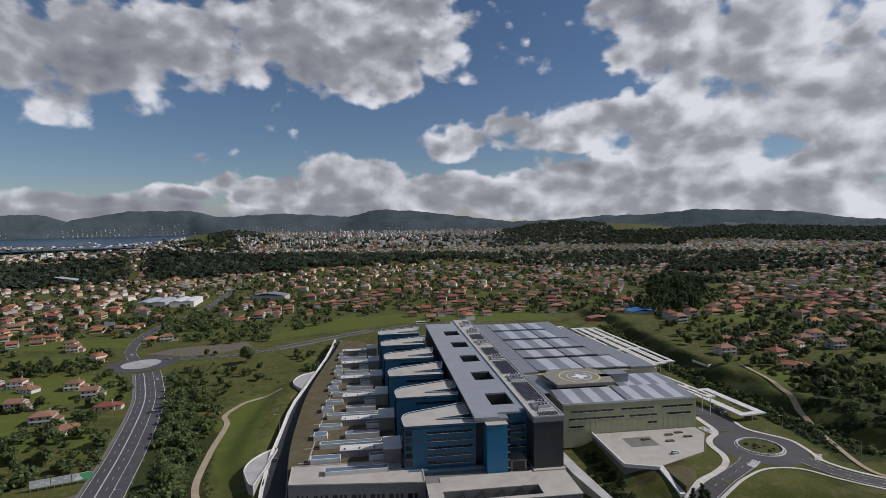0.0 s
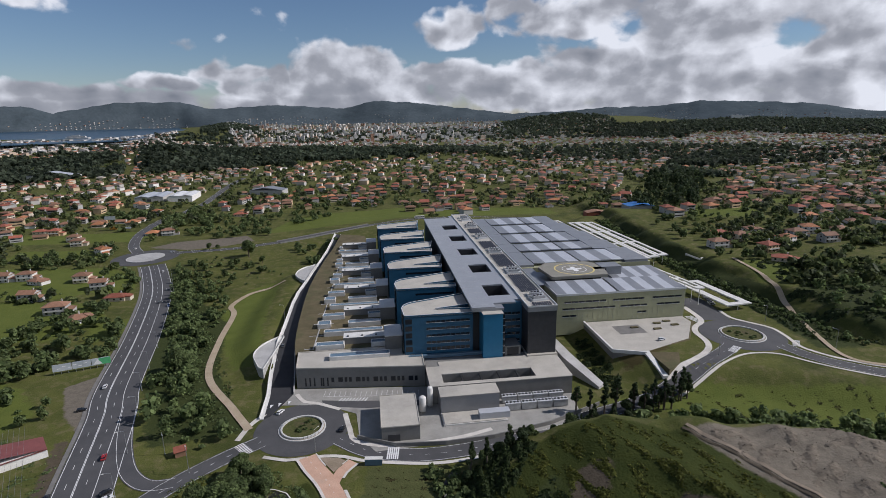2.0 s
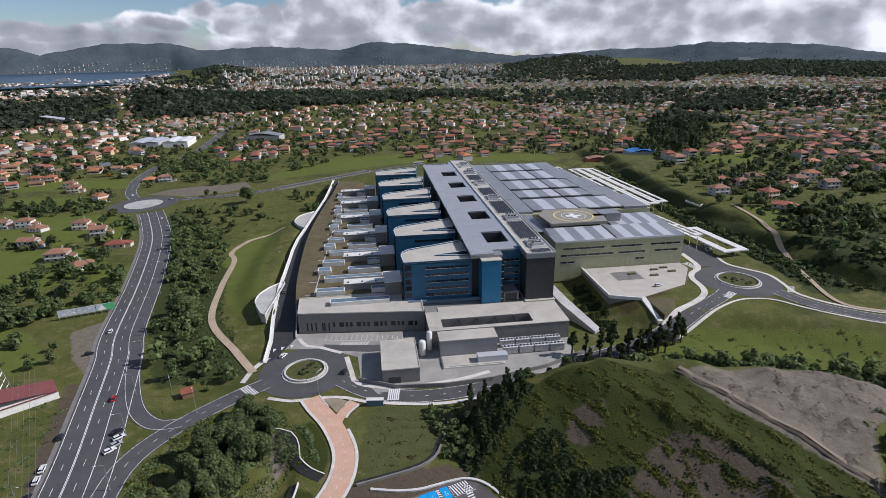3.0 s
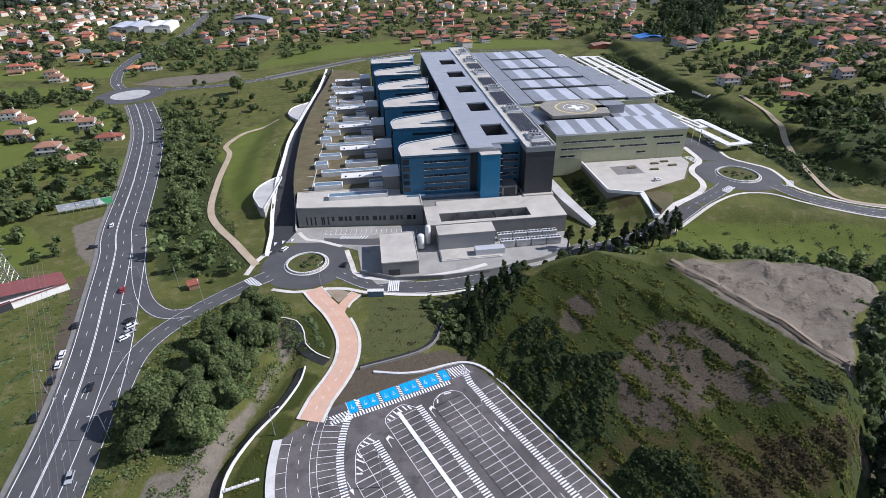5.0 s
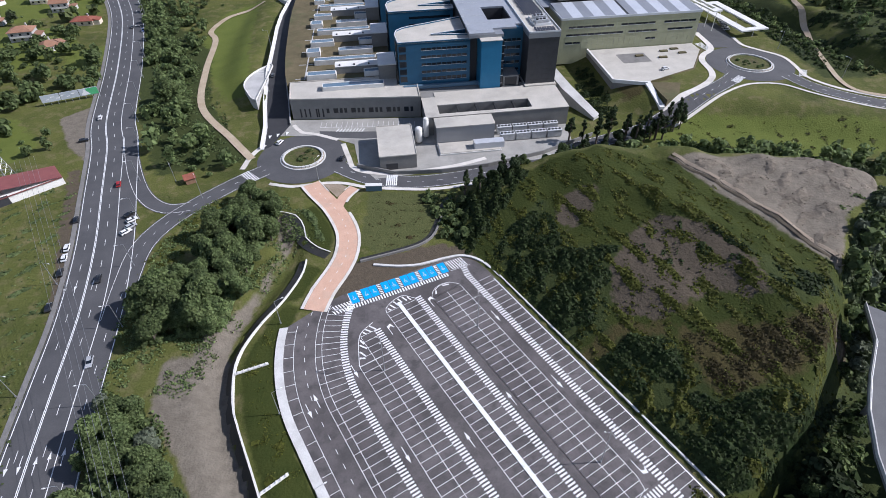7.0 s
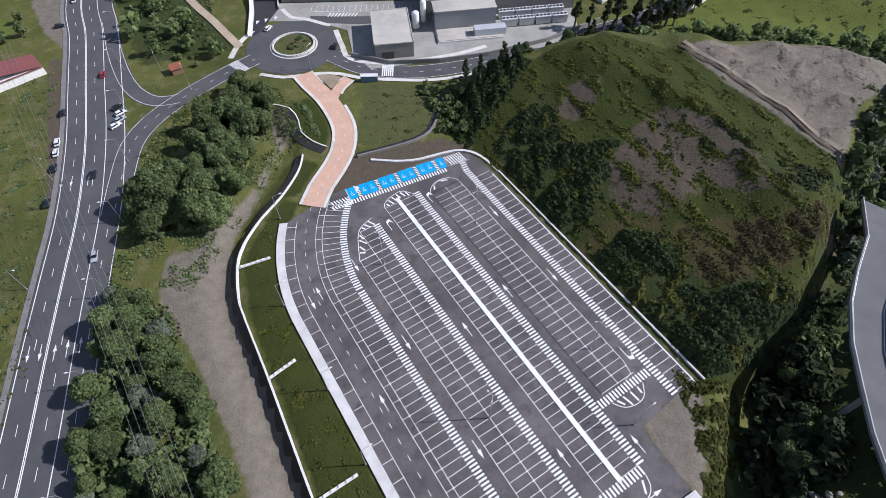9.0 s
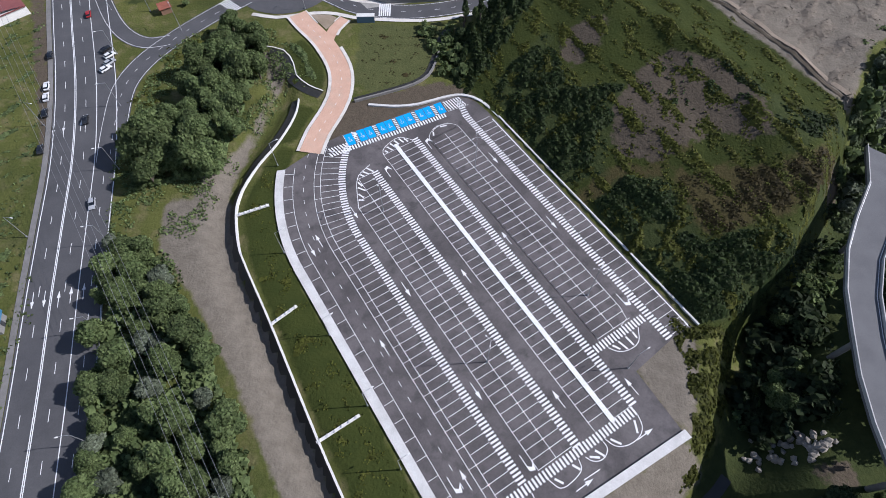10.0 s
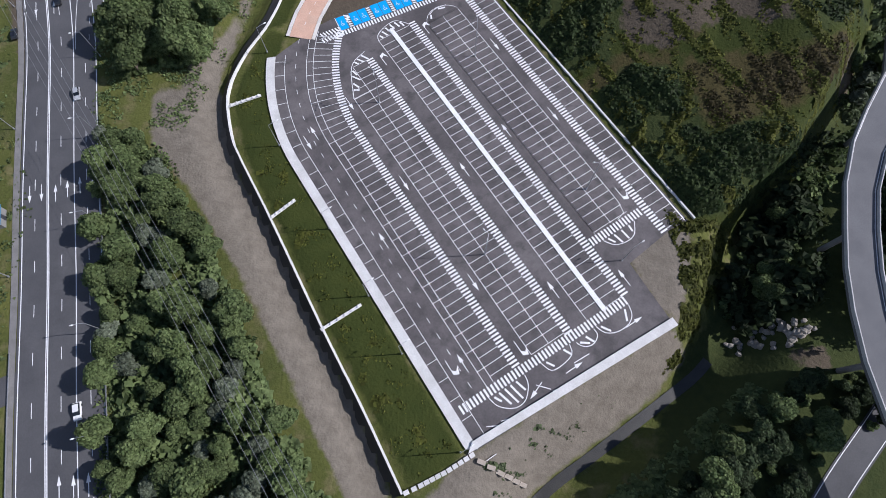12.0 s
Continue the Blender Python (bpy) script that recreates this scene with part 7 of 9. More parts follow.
thicket("brambles", [(96, 70), (112, 82), (120, 98), (128, 96), (116, 78), (102, 62), (92, 56), (84, 58)], 1.8, 0.8, 271, LEAF_MID, "brambles on the steep foot of the hill", fill=0.5)
thicket("tall_grass", [(56, 62), (59, 44), (57, 27), (53, 15), (60, 19), (66, 28), (72, 36), (80, 52), (78, 58), (66, 56)], 0.8, 0.7, 272, LEAF_GRASS, "lush green growth on the gully's side", fill=0.4)
thicket("shrub_belt", [(30, -14), (46, -3), (60, 6.5), (73, 15), (77, 12), (62, 2), (50, -8), (40, -20), (30, -24)], 1.3, 0.7, 296, LEAF, "green shrubs along the brook", 0.3, 5.0, 0.3, 0.0, 6.0)
thicket("tall_grass", [(6, -3), (30, 11), (40, 14), (44, 8), (33, 1), (21, -7), (8, -20)], 0.35, 0.7, 297, LEAF_SHRUB, "thin grass on a bare bank", 0.2, 5.0, -0.3, 0.0, 7.0)
brook_line = smooth_line([(-2, -40), (8, -24), (22.8, -10.2), (34.4, -2.5), (45.5, 4.7), (53.5, 10.0), (62.6, 16.2), (67, 20.2)], 1.5)
tagged(part("water", band(Shape(), brook_line, 1.3, -1.3, 0.25), WET_SHADE), "narrow dark brook in its gully", "brook", kind="structure")
thicket("undergrowth", [(-95, 85), (-83, 83), (-70, 66), (-56, 44), (-41, 14), (-22, -14), (-70, -14), (-76, -4), (-80, 24), (-88, 55)], 2.6, 1.0, 273, LEAF, "green undergrowth filling the roadside wood", 0.4, 3.0, 0.45, 0.0, 9.0)
thicket("undergrowth", [(-77, 181), (-67, 174), (-62, 160), (-66, 140), (-66, 124), (-69, 106), (-90, 104), (-96, 112), (-93, 124), (-88, 138), (-83, 160)], 2.4, 1.0, 274, LEAF, "green undergrowth filling the wood by the roundabout", 0.4, 3.0, 0.45, 0.0, 9.0)
thicket("undergrowth", [(-146, 250), (-160, 290), (-185, 345), (-222, 430), (-236, 462), (-200, 420), (-170, 350), (-142, 290), (-124, 250)], 2.2, 1.2, 275, LEAF, "green undergrowth beside the main road", 0.5, 1.5, 0.3, 0.0, 12.0)
thicket("brambles", [(186, 600), (192, 450), (202, 388), (212, 334), (216, 300), (204, 272), (197, 272), (196, 300), (190, 334), (180, 388), (174, 450), (170, 600)], 1.5, 1.2, 276, LEAF_MID, "dark brambles over the steep bank", 0.5, 1.2, 0.35, 0.0, 12.0)
thicket("tall_grass", STRIP, 0.25, 0.8, 277, LEAF_GRASS, "rough green grass strip beside the car park", 0.2, 4.0, -0.1, 0.0, 9.0)
thicket("tall_grass", PLOT[0], 0.25, 0.9, 278, LEAF_RUST, "dry tufts over a grass plot", 0.2, 3.0, -0.35, 0.0, 5.0)
thicket("tall_grass", PLOT[1], 0.3, 1.0, 279, LEAF_GRASS, "tufts over a rough meadow", 0.25, 1.5, -0.3, 0.0, 9.0)
thicket("tall_grass", [(-190, 205), (-152, 190), (-120, 95), (-110, 60), (-102, -20), (-135, -20), (-150, 60), (-185, 140)], 0.4, 1.0, 281, LEAF, "rough grass beside the main road", 0.25, 2.0, -0.15, 0.0, 9.0)
thicket("tall_grass", [(-104, 165), (-100, 160), (-108, 146), (-104, 120), (-98, 122), (-92, 142), (-88, 164), (-84, 180), (-92, 178)], 0.4, 0.9, 282, LEAF_GRASS, "tall grass between the slip road and the trees", 0.22, 3.0, 0.1, 0.0, 6.0)
thicket("brambles", [(-64, 164), (-58, 160), (-54, 152), (-50, 147), (-44, 142), (-42, 150), (-46, 166), (-56, 174)], 0.7, 0.8, 283, LEAF, "green growth beside the ditch", 0.22, 4.0, 0.0, 0.0, 6.0)
thicket("brambles", [(206, 300), (226, 345), (230, 400), (262, 396), (300, 376), (330, 330), (262, 262), (230, 262)], 1.4, 1.2, 291, LEAF_MID, "brambles and rough growth over the gardens' edge", 0.5, 1.2, -0.1, 0.0, 14.0)
wood([(228, 300), (240, 345), (300, 370), (360, 380), (420, 340), (330, 270), (250, 262)], ["round", "bush"], 45, (0.5, 0.9), 292, 6.0, mass="garden trees at the edge of the bank")
thicket("spoil", PALE[0], 0.5, 0.9, 295, SPOIL, "furrowed sandy spoil on the slope", 0.16, 0.6, 0.1, 0.5, 6.0)
# ---- houses of the suburb ----
TILES = [surface("roof_tiles_%s" % n, [a, b], 0.85, 0.4, 3.0, 0.3, vary=0.22, stain=c) for n, a, b, c in
         (("orange", (0.36, 0.145, 0.062), (0.44, 0.195, 0.090), (0.27, 0.125, 0.070)), ("brown", (0.22, 0.115, 0.068), (0.29, 0.155, 0.098), (0.16, 0.095, 0.062)), ("red", (0.27, 0.080, 0.048), (0.33, 0.110, 0.066), (0.20, 0.078, 0.052)))]
WALLS = [surface("render_%s" % n, [a, b], 0.85, 0.3, 3.0, 0.1, vary=0.12) for n, a, b in
         (("white", (0.66, 0.64, 0.60), (0.76, 0.74, 0.70)), ("cream", (0.56, 0.49, 0.38), (0.64, 0.57, 0.45)), ("grey", (0.38, 0.37, 0.35), (0.46, 0.45, 0.43)), ("ochre", (0.52, 0.38, 0.22), (0.60, 0.45, 0.28)))]


def house_shapes(seed, wide, deep, floors, roof_kind):
    """Meshes of a house: walls, roof, chimney, porch."""
    high = floors * 2.9 + 0.3
    wall, roof = Shape(), Shape()
    wall.box(-wide / 2, wide / 2, -deep / 2, deep / 2, -2.5, high)
    o = 0.6
    x, y, rise = wide / 2 + o, deep / 2 + o, deep * 0.24
    if roof_kind == "hip":
        r = max(0.3, wide / 2 - deep / 2)
        top_a, top_b = (-r, 0, high + rise), (r, 0, high + rise)
        c = [(-x, -y, high), (x, -y, high), (x, y, high), (-x, y, high)]
        roof.face(c[0], c[1], top_b, top_a).face(c[1], c[2], top_b).face(c[2], c[3], top_a, top_b).face(c[3], c[0], top_a)
        roof.box(-x, x, -y, y, high - 0.22, high - 0.004)
    else:
        top_a, top_b = (-x, 0, high + rise), (x, 0, high + rise)
        roof.face((-x, -y, high), (x, -y, high), top_b, top_a).face((x, y, high), (-x, y, high), top_a, top_b)
        roof.box(-x, x, -y, y, high - 0.22, high - 0.004)
        wall.face((-wide / 2, -deep / 2, high), (-wide / 2, 0, high + rise - 0.25), (-wide / 2, deep / 2, high)).face((wide / 2, -deep / 2, high), (wide / 2, deep / 2, high), (wide / 2, 0, high + rise - 0.25))
    chimney = Shape().box(wide * 0.2, wide * 0.2 + 0.8, deep * 0.12, deep * 0.12 + 0.8, high, high + rise + 0.9)
    return wall, roof, chimney, high


def house(seed, detail):
    rng = np.random.RandomState(seed)
    wide, deep, floors = rng.uniform(10, 15), rng.uniform(8, 11), int(rng.choice([1, 2, 2]))
    kind = str(rng.choice(["hip", "hip", "gable"]))
    tile, wallm = TILES[int(rng.choice([0, 1, 1, 1, 2]))], WALLS[int(rng.choice([0, 0, 1, 2, 3]))]
    names = {id(TILES[0]): "orange", id(TILES[1]): "brown", id(TILES[2]): "red"}
    tints = {id(WALLS[0]): "white", id(WALLS[1]): "cream", id(WALLS[2]): "grey", id(WALLS[3]): "ochre"}
    wall, roof, chimney, high = house_shapes(seed, wide, deep, floors, kind)
    h = thing("house", "%s-walled house with a %s tiled %s roof" % (tints[id(wallm)], names[id(tile)], "hipped" if kind == "hip" else "gabled"), "house", None, "houses of the suburb")
    part("wall", wall, wallm, h)
    part("roof", roof, tile, h)
    if detail:
        part("chimney", chimney, WALLS[2], h)
        for f in range(floors):
            for k in range(3):
                x = -wide / 2 + wide * (k + 0.5) / 3
                part("window", Shape().box(x - 0.65, x + 0.65, -deep / 2 - 0.06, -deep / 2 + 0.1, 1.0 + f * 2.9, 2.3 + f * 2.9), GLASS, h)
            part("window", Shape().box(-wide / 2 - 0.06, -wide / 2 + 0.1, -0.7, 0.7, 1.0 + f * 2.9, 2.3 + f * 2.9), GLASS, h)
        if floors == 2:
            part("balcony", Shape().box(-wide / 2 + 1, wide / 2 - 1, -deep / 2 - 1.3, -deep / 2, 2.75, 2.95).box(-wide / 2 + 1, wide / 2 - 1, -deep / 2 - 1.3, -deep / 2 - 1.2, 2.95, 3.8), WALLS[0], h)
        part("annex", Shape().box(wide / 2 - 0.2, wide / 2 + 4, -deep / 2 + 1, deep / 2 - 2, -2.5, 2.9), wallm, h)
        part("annex_roof", Shape().slab([(wide / 2, -deep / 2 + 0.7), (wide / 2 + 4.4, -deep / 2 + 0.7), (wide / 2 + 4.4, deep / 2 - 1.7), (wide / 2, deep / 2 - 1.7)], 2.9, [3.9, 3.1, 3.1, 3.9]), tile, h)
    else:
        for f in range(floors):
            part("window", Shape().box(-wide / 2 + 1, wide / 2 - 1, -deep / 2 - 0.06, -deep / 2 + 0.1, 1.1 + f * 2.9, 2.1 + f * 2.9), GLASS, h)
    return h


near_stock = [house(s, True) for s in range(300, 309)]
far_stock = [house(s, False) for s in range(330, 346)]
stock_used = set()


def put_house(stock, k, x, y, turn, scale=1.0, z=None):
    m = Matrix.LocRotScale((x, y, lie(x, y) if z is None else z), Euler((0, 0, radians(turn))), (scale,) * 3)
    h = stock[k % len(stock)]
    if id(h) not in stock_used:
        stock_used.add(id(h))
        h.matrix_basis = m
        return h
    t = h.copy()
    scene.collection.objects.link(t)
    t.matrix_basis = m
    for c in h.children:
        d = c.copy()
        scene.collection.objects.link(d)
        d.parent = t
    return t


def polar(bear, out):
    """A place by its bearing from straight ahead and its distance."""
    return (out * math.sin(radians(bear)), out * math.cos(radians(bear)))


SPOTS = []
near_spots = [(-349, 436, 10), (-331, 424, -18), (-297, 428, 12), (-272, 410, 14), (-242, 381, 8), (-268, 355, 14), (-243, 337, 52), (-403, 579, 5), (-447, 613, 12), (-471, 622, 8), (-508, 678, 6), (-470, 664, 10), (-547, 675, 0), (-527, 640, 4), (-336, 521, -35),
              (-315, 610, 20), (-501, 815, 8), (-533, 829, 0), (-486, 800, 12), (-450, 799, 80), (-595, 812, 0), (-575, 798, 15), (-612, 861, 5), (-657, 891, 0), (-657, 818, 12), (-366, 433, 8), (-274, 722, 10), (-257, 781, 20), (-672, 800, 4), (-387, 560, 14), (-307, 382, 5),
              (252, 483, 10), (229, 438, 8), (283, 486, -8), (259, 460, 12), (261, 422, 20), (256, 394, -30), (304, 455, 12), (396, 553, 82), (347, 462, 10), (438, 556, 85), (361, 524, 5), (375, 639, 18), (522, 724, 80), (518, 653, 84), (489, 931, 5), (325, 470, -12), (491, 684, 85), (390, 505, 78), (437, 532, 70), (484, 818, 10), (286, 440, 25), (318, 436, 8)]
for k, (x, y, turn) in enumerate(near_spots):
    put_house(near_stock, k * 5 + k // 3, x, y, turn, 1.0)
    SPOTS.append((x, y))
rng = np.random.RandomState(77)
AVOID = [[(-130, 180), (-60, 660), (160, 660), (240, 640), (215, 200)], [(-255, 420), (-60, 420), (-60, 620), (-270, 600)], [(-300, 520), (-190, 540), (-60, 640), (-60, 790), (-210, 760), (-320, 620)],
         [(40, 640), (180, 640), (200, 740), (50, 720)], [(225, 640), (262, 600), (300, 620), (560, 1040), (470, 1140), (340, 970)],
         [polar(-41, 1420), polar(-31, 1450), polar(-31, 1860), polar(-41, 1860)], [polar(-28, 1440), polar(-16, 1430), polar(-16, 1800), polar(-28, 1820)], [polar(-16, 1570), polar(-3.5, 1560), polar(-3.5, 1770), polar(-16, 1800)],
         [(507, 1196), (738, 1293), (875, 1533), (643, 1479)], [(-500, 810), (-385, 800), (-385, 930), (-500, 930)], [(-335, 900), (-265, 900), (-265, 970), (-335, 970)],
         [(-430, 560), (-350, 560), (-345, 650), (-410, 660)], [(-380, 540), (-345, 540), (-340, 760), (-360, 1160), (-430, 1160), (-385, 850)], [(-367, 685), (-353, 768), (-276, 703), (-222, 690), (-190, 585), (-263, 576), (-299, 606), (-333, 629)],
         [(335, 560), (400, 600), (460, 710), (395, 680)], [(225, 545), (312, 592), (320, 540), (265, 495)]]
count, tries = 0, 0
far_spots = []
while count < 1150 and tries < 60000:
    tries += 1
    y = 560 + 1150 * rng.uniform() ** 1.15
    x = y * rng.uniform(-0.92, 0.92)
    if x < 0 and y < 640 and x > -330:
        continue
    if waves(x, y, 120, 17) + 0.6 * waves(x, y, 50, 18) < -0.1 and rng.uniform() < 0.8:
        continue
    if any(float(edge_gap(x, y, a)) > -6 for a in AVOID) or any((x - a) ** 2 + (y - b) ** 2 < (14 + y * 0.004) ** 2 for a, b in SPOTS):
        continue
    if waves(x, y, 210, 9) < -0.95:
        continue
    SPOTS.append((x, y))
    turn = 25 * float(waves(x, y, 500, 12)) + rng.choice([0, 0, 90]) + rng.uniform(-6, 6)
    far_spots.append((x, y, turn, rng.uniform(0.85, 1.2)))
    count += 1
far_spots.sort(key=lambda q: math.hypot(q[0], q[1]))
for x, y, turn, k in far_spots[:255]:
    put_house(far_stock, rng.randint(1000), x, y, turn, k)


def island_ramp(name, colours, rough=0.85):
    """One of several colours for each separate piece of a mass."""
    m = surface(name, [colours[0], colours[1]], rough, 0.3, 2.0, 0.1)
    nodes, links = m.node_tree.nodes, m.node_tree.links
    geo, ramp = nodes.new("ShaderNodeNewGeometry"), nodes.new("ShaderNodeValToRGB")
    ramp.color_ramp.interpolation = "CONSTANT"
    e = ramp.color_ramp.elements
    e[0].color, e[1].position, e[1].color = (*colours[0], 1), 1 / len(colours), (*colours[1], 1)
    for k, c in enumerate(colours[2:], 2):
        e.new(k / len(colours)).color = (*c, 1)
    links.new(geo.outputs["Random Per Island"], ramp.inputs["Fac"])
    links.new(ramp.outputs["Color"], nodes["Principled BSDF"].inputs["Base Color"])
    return m


mass_wall, mass_roof = Shape(), Shape()
for x, y, turn, k in far_spots[255:]:
    wide, deep, high = rng.uniform(9, 15) * k, rng.uniform(8, 11) * k, rng.choice([3.2, 6.0, 6.0]) * k
    z, c, s_ = lie(x, y), math.cos(radians(turn)), math.sin(radians(turn))

    def spot(u, v, up):
        return (x + u * c - v * s_, y + u * s_ + v * c, z + up)
    a, b = wide / 2, deep / 2
    base = len(mass_wall.v)
    mass_wall.v += [spot(u, v, w) for w in (-3, high) for u, v in ((-a, -b), (a, -b), (a, b), (-a, b))]
    mass_wall.f += [tuple(base + i for i in q) for q in ((0, 1, 5, 4), (1, 2, 6, 5), (2, 3, 7, 6), (3, 0, 4, 7))]
    a, b = a + 0.6, b + 0.6
    base = len(mass_roof.v)
    r = max(0.4, a - b)
    mass_roof.v += [spot(u, v, w) for u, v, w in ((-a, -b, high), (a, -b, high), (a, b, high), (-a, b, high), (-r, 0, high + deep * 0.24), (r, 0, high + deep * 0.24))]
    mass_roof.f += [tuple(base + i for i in q) for q in ((0, 1, 5, 4), (1, 2, 5), (2, 3, 4, 5), (3, 0, 4))]
tagged(part("far_house_walls", mass_wall, island_ramp("far_render", [(0.66, 0.64, 0.60), (0.55, 0.48, 0.38), (0.42, 0.40, 0.37), (0.60, 0.57, 0.52), (0.52, 0.40, 0.26)])), "pale walls of the farther suburb's houses", "houses", kind="stuff")
tagged(part("far_house_roofs", mass_roof, island_ramp("far_tiles", [(0.34, 0.150, 0.075), (0.25, 0.130, 0.080), (0.28, 0.105, 0.066), (0.20, 0.120, 0.085), (0.38, 0.20, 0.115), (0.30, 0.27, 0.24)])), "tiled roofs of the farther suburb's houses", "houses", kind="stuff")

# large halls and sheds
def hall(x, y, turn, wide, deep, high, wallm, roofm, label, bays=1):
    h = thing("hall", label, "hall", Matrix.LocRotScale((x, y, lie(x, y)), Euler((0, 0, radians(turn))), (1, 1, 1)))
    part("wall", Shape().box(-wide / 2, wide / 2, -deep / 2, deep / 2, -3, high), wallm, h)
    w = wide / bays
    for k in range(bays):
        a = -wide / 2 + k * w
        s = Shape()
        s.face((a, -deep / 2 - 0.4, high), (a + w / 2, -deep / 2 - 0.4, high + w * 0.08), (a + w / 2, deep / 2 + 0.4, high + w * 0.08), (a, deep / 2 + 0.4, high))
        s.face((a + w / 2, -deep / 2 - 0.4, high + w * 0.08), (a + w, -deep / 2 - 0.4, high), (a + w, deep / 2 + 0.4, high), (a + w / 2, deep / 2 + 0.4, high + w * 0.08))
        s.box(a, a + w, -deep / 2 - 0.4, deep / 2 + 0.4, high - 0.3, high - 0.004)
        part("roof", s, roofm, h)
    part("door", Shape().box(-3, 3, -deep / 2 - 0.1, -deep / 2 + 0.1, 0, 4), DARK_CLAD, h)
    return h


BLUE_SHEET = surface("blue_sheet_metal", [(0.035, 0.17, 0.48), (0.05, 0.21, 0.54)], 0.5, 0.3, 4.0, 0.1)
RED_TILE = TILES[2]
hall(-462, 868, 10, 42, 58, 7, WALLS[2], METAL_LIGHT, "grey industrial hall under a white roof", 2)
hall(-417, 874, 10, 36, 56, 8, WALLS[0], surface("white_sheet_roof", [(0.70, 0.70, 0.70), (0.78, 0.78, 0.78)], 0.5, 0.2, 4.0, 0.1), "bright white industrial hall with two roof bays", 2)
hall(-300, 936, -5, 58, 26, 8, WALLS[2], METAL_ROOF, "grey flat-roofed industrial hall", 1)
hall(-850, 1190, 4, 110, 24, 10, WALLS[0], METAL_LIGHT, "long pale school building", 1)
hall(238, 652, 8, 32, 20, 9, WALLS[2], BLUE_SHEET, "bright blue sheet-metal shed", 1)
hall(184, 640, 4, 26, 14, 7, TILES[2], TILES[1], "brick-red shed with a tiled roof", 1)
hall(-179, 178.5, 42, 46, 11, 3.6, WALLS[0], surface("dull_red_sheet", [(0.17, 0.050, 0.048), (0.22, 0.072, 0.066)], 0.7, 0.3, 4.0, 0.1, stain=(0.12, 0.05, 0.046)), "long low white building with a dull red roof", 1)

# ---- far woods, city and hills ----
def far_trees(name, x, y, high, wide, seed, material, label, quads=18):
    return tree_mass(name, x, y, high, wide, seed, material, label, quads, 3)


def scatter(area, count, seed):
    rng = np.random.RandomState(seed)
    xs, ys = [p[0] for p in area], [p[1] for p in area]
    x, y = rng.uniform(min(xs), max(xs), count * 4), rng.uniform(min(ys), max(ys), count * 4)
    keep = edge_gap(x, y, area) > 0
    return x[keep][:count], y[keep][:count]


# garden trees between the houses, thinning with distance
rng = np.random.RandomState(55)
yy = 340 + 1500 * rng.uniform(size=19000) ** 1.2
xx = yy * rng.uniform(-0.95, 0.95, 19000)
keep = np.ones(len(xx), bool)
for a in AVOID[:4]:
    keep &= edge_gap(xx, yy, a) < -4
keep &= ~((np.abs(xx) < 230) & (yy < 600))
near = np.full(len(xx), 1e9)
for a, b in SPOTS:
    near = np.minimum(near, (xx - a) ** 2 + (yy - b) ** 2)
keep &= near > 75
for q in MAIN_AXIS[::4]:
    keep &= (xx - q.x) ** 2 + (yy - q.y) ** 2 > 260
for cx, cy, r in ((-286, 505, 38), (-462, 868, 45), (-417, 874, 40), (-300, 936, 36), (238, 652, 22), (184, 640, 18)):
    keep &= (xx - cx) ** 2 + (yy - cy) ** 2 > r * r
for q in smooth_line([(-304, 524), (-327, 558), (-347, 608), (-359, 660), (-361, 711), (-361, 754), (-373, 856), (-400, 1007), (-417, 1146)], 12):
    keep &= (xx - q.x) ** 2 + (yy - q.y) ** 2 > 120
keep &= ~((edge_gap(xx, yy, [(-304, 545), (-286, 575), (-217, 592), (-195, 561), (-222, 540), (-257, 528)]) > -3) | (edge_gap(xx, yy, [(-400, 540), (-330, 560), (-330, 600), (-420, 590)]) > 0))
for a in FIELDS:
    keep &= edge_gap(xx, yy, a) < 0
keep &= (waves(xx, yy, 130, 14) + waves(xx, yy, 45, 15) * 0.7) > -0.55
keep &= ~((xx > -440) & (xx < -180) & (yy < 480) & (rng.uniform(size=len(xx)) < 0.5))
keep &= rng.uniform(size=len(xx)) < np.interp(yy, [340, 700, 1100, 2300], [0.50, 0.62, 0.72, 0.8])
xx, yy = xx[keep], yy[keep]
split_y = np.arange(len(xx)) % 3
far_trees("garden_trees", xx[split_y == 0], yy[split_y == 0], 5.0, 7.0, 56, LEAF_GARDEN, "green garden trees between the houses", 24)
far_trees("garden_trees", xx[split_y == 1], yy[split_y == 1], 7.0, 8.5, 57, LEAF_GARDEN, "green garden trees between the houses", 24)
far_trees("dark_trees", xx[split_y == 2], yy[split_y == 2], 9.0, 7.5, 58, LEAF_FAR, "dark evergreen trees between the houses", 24)
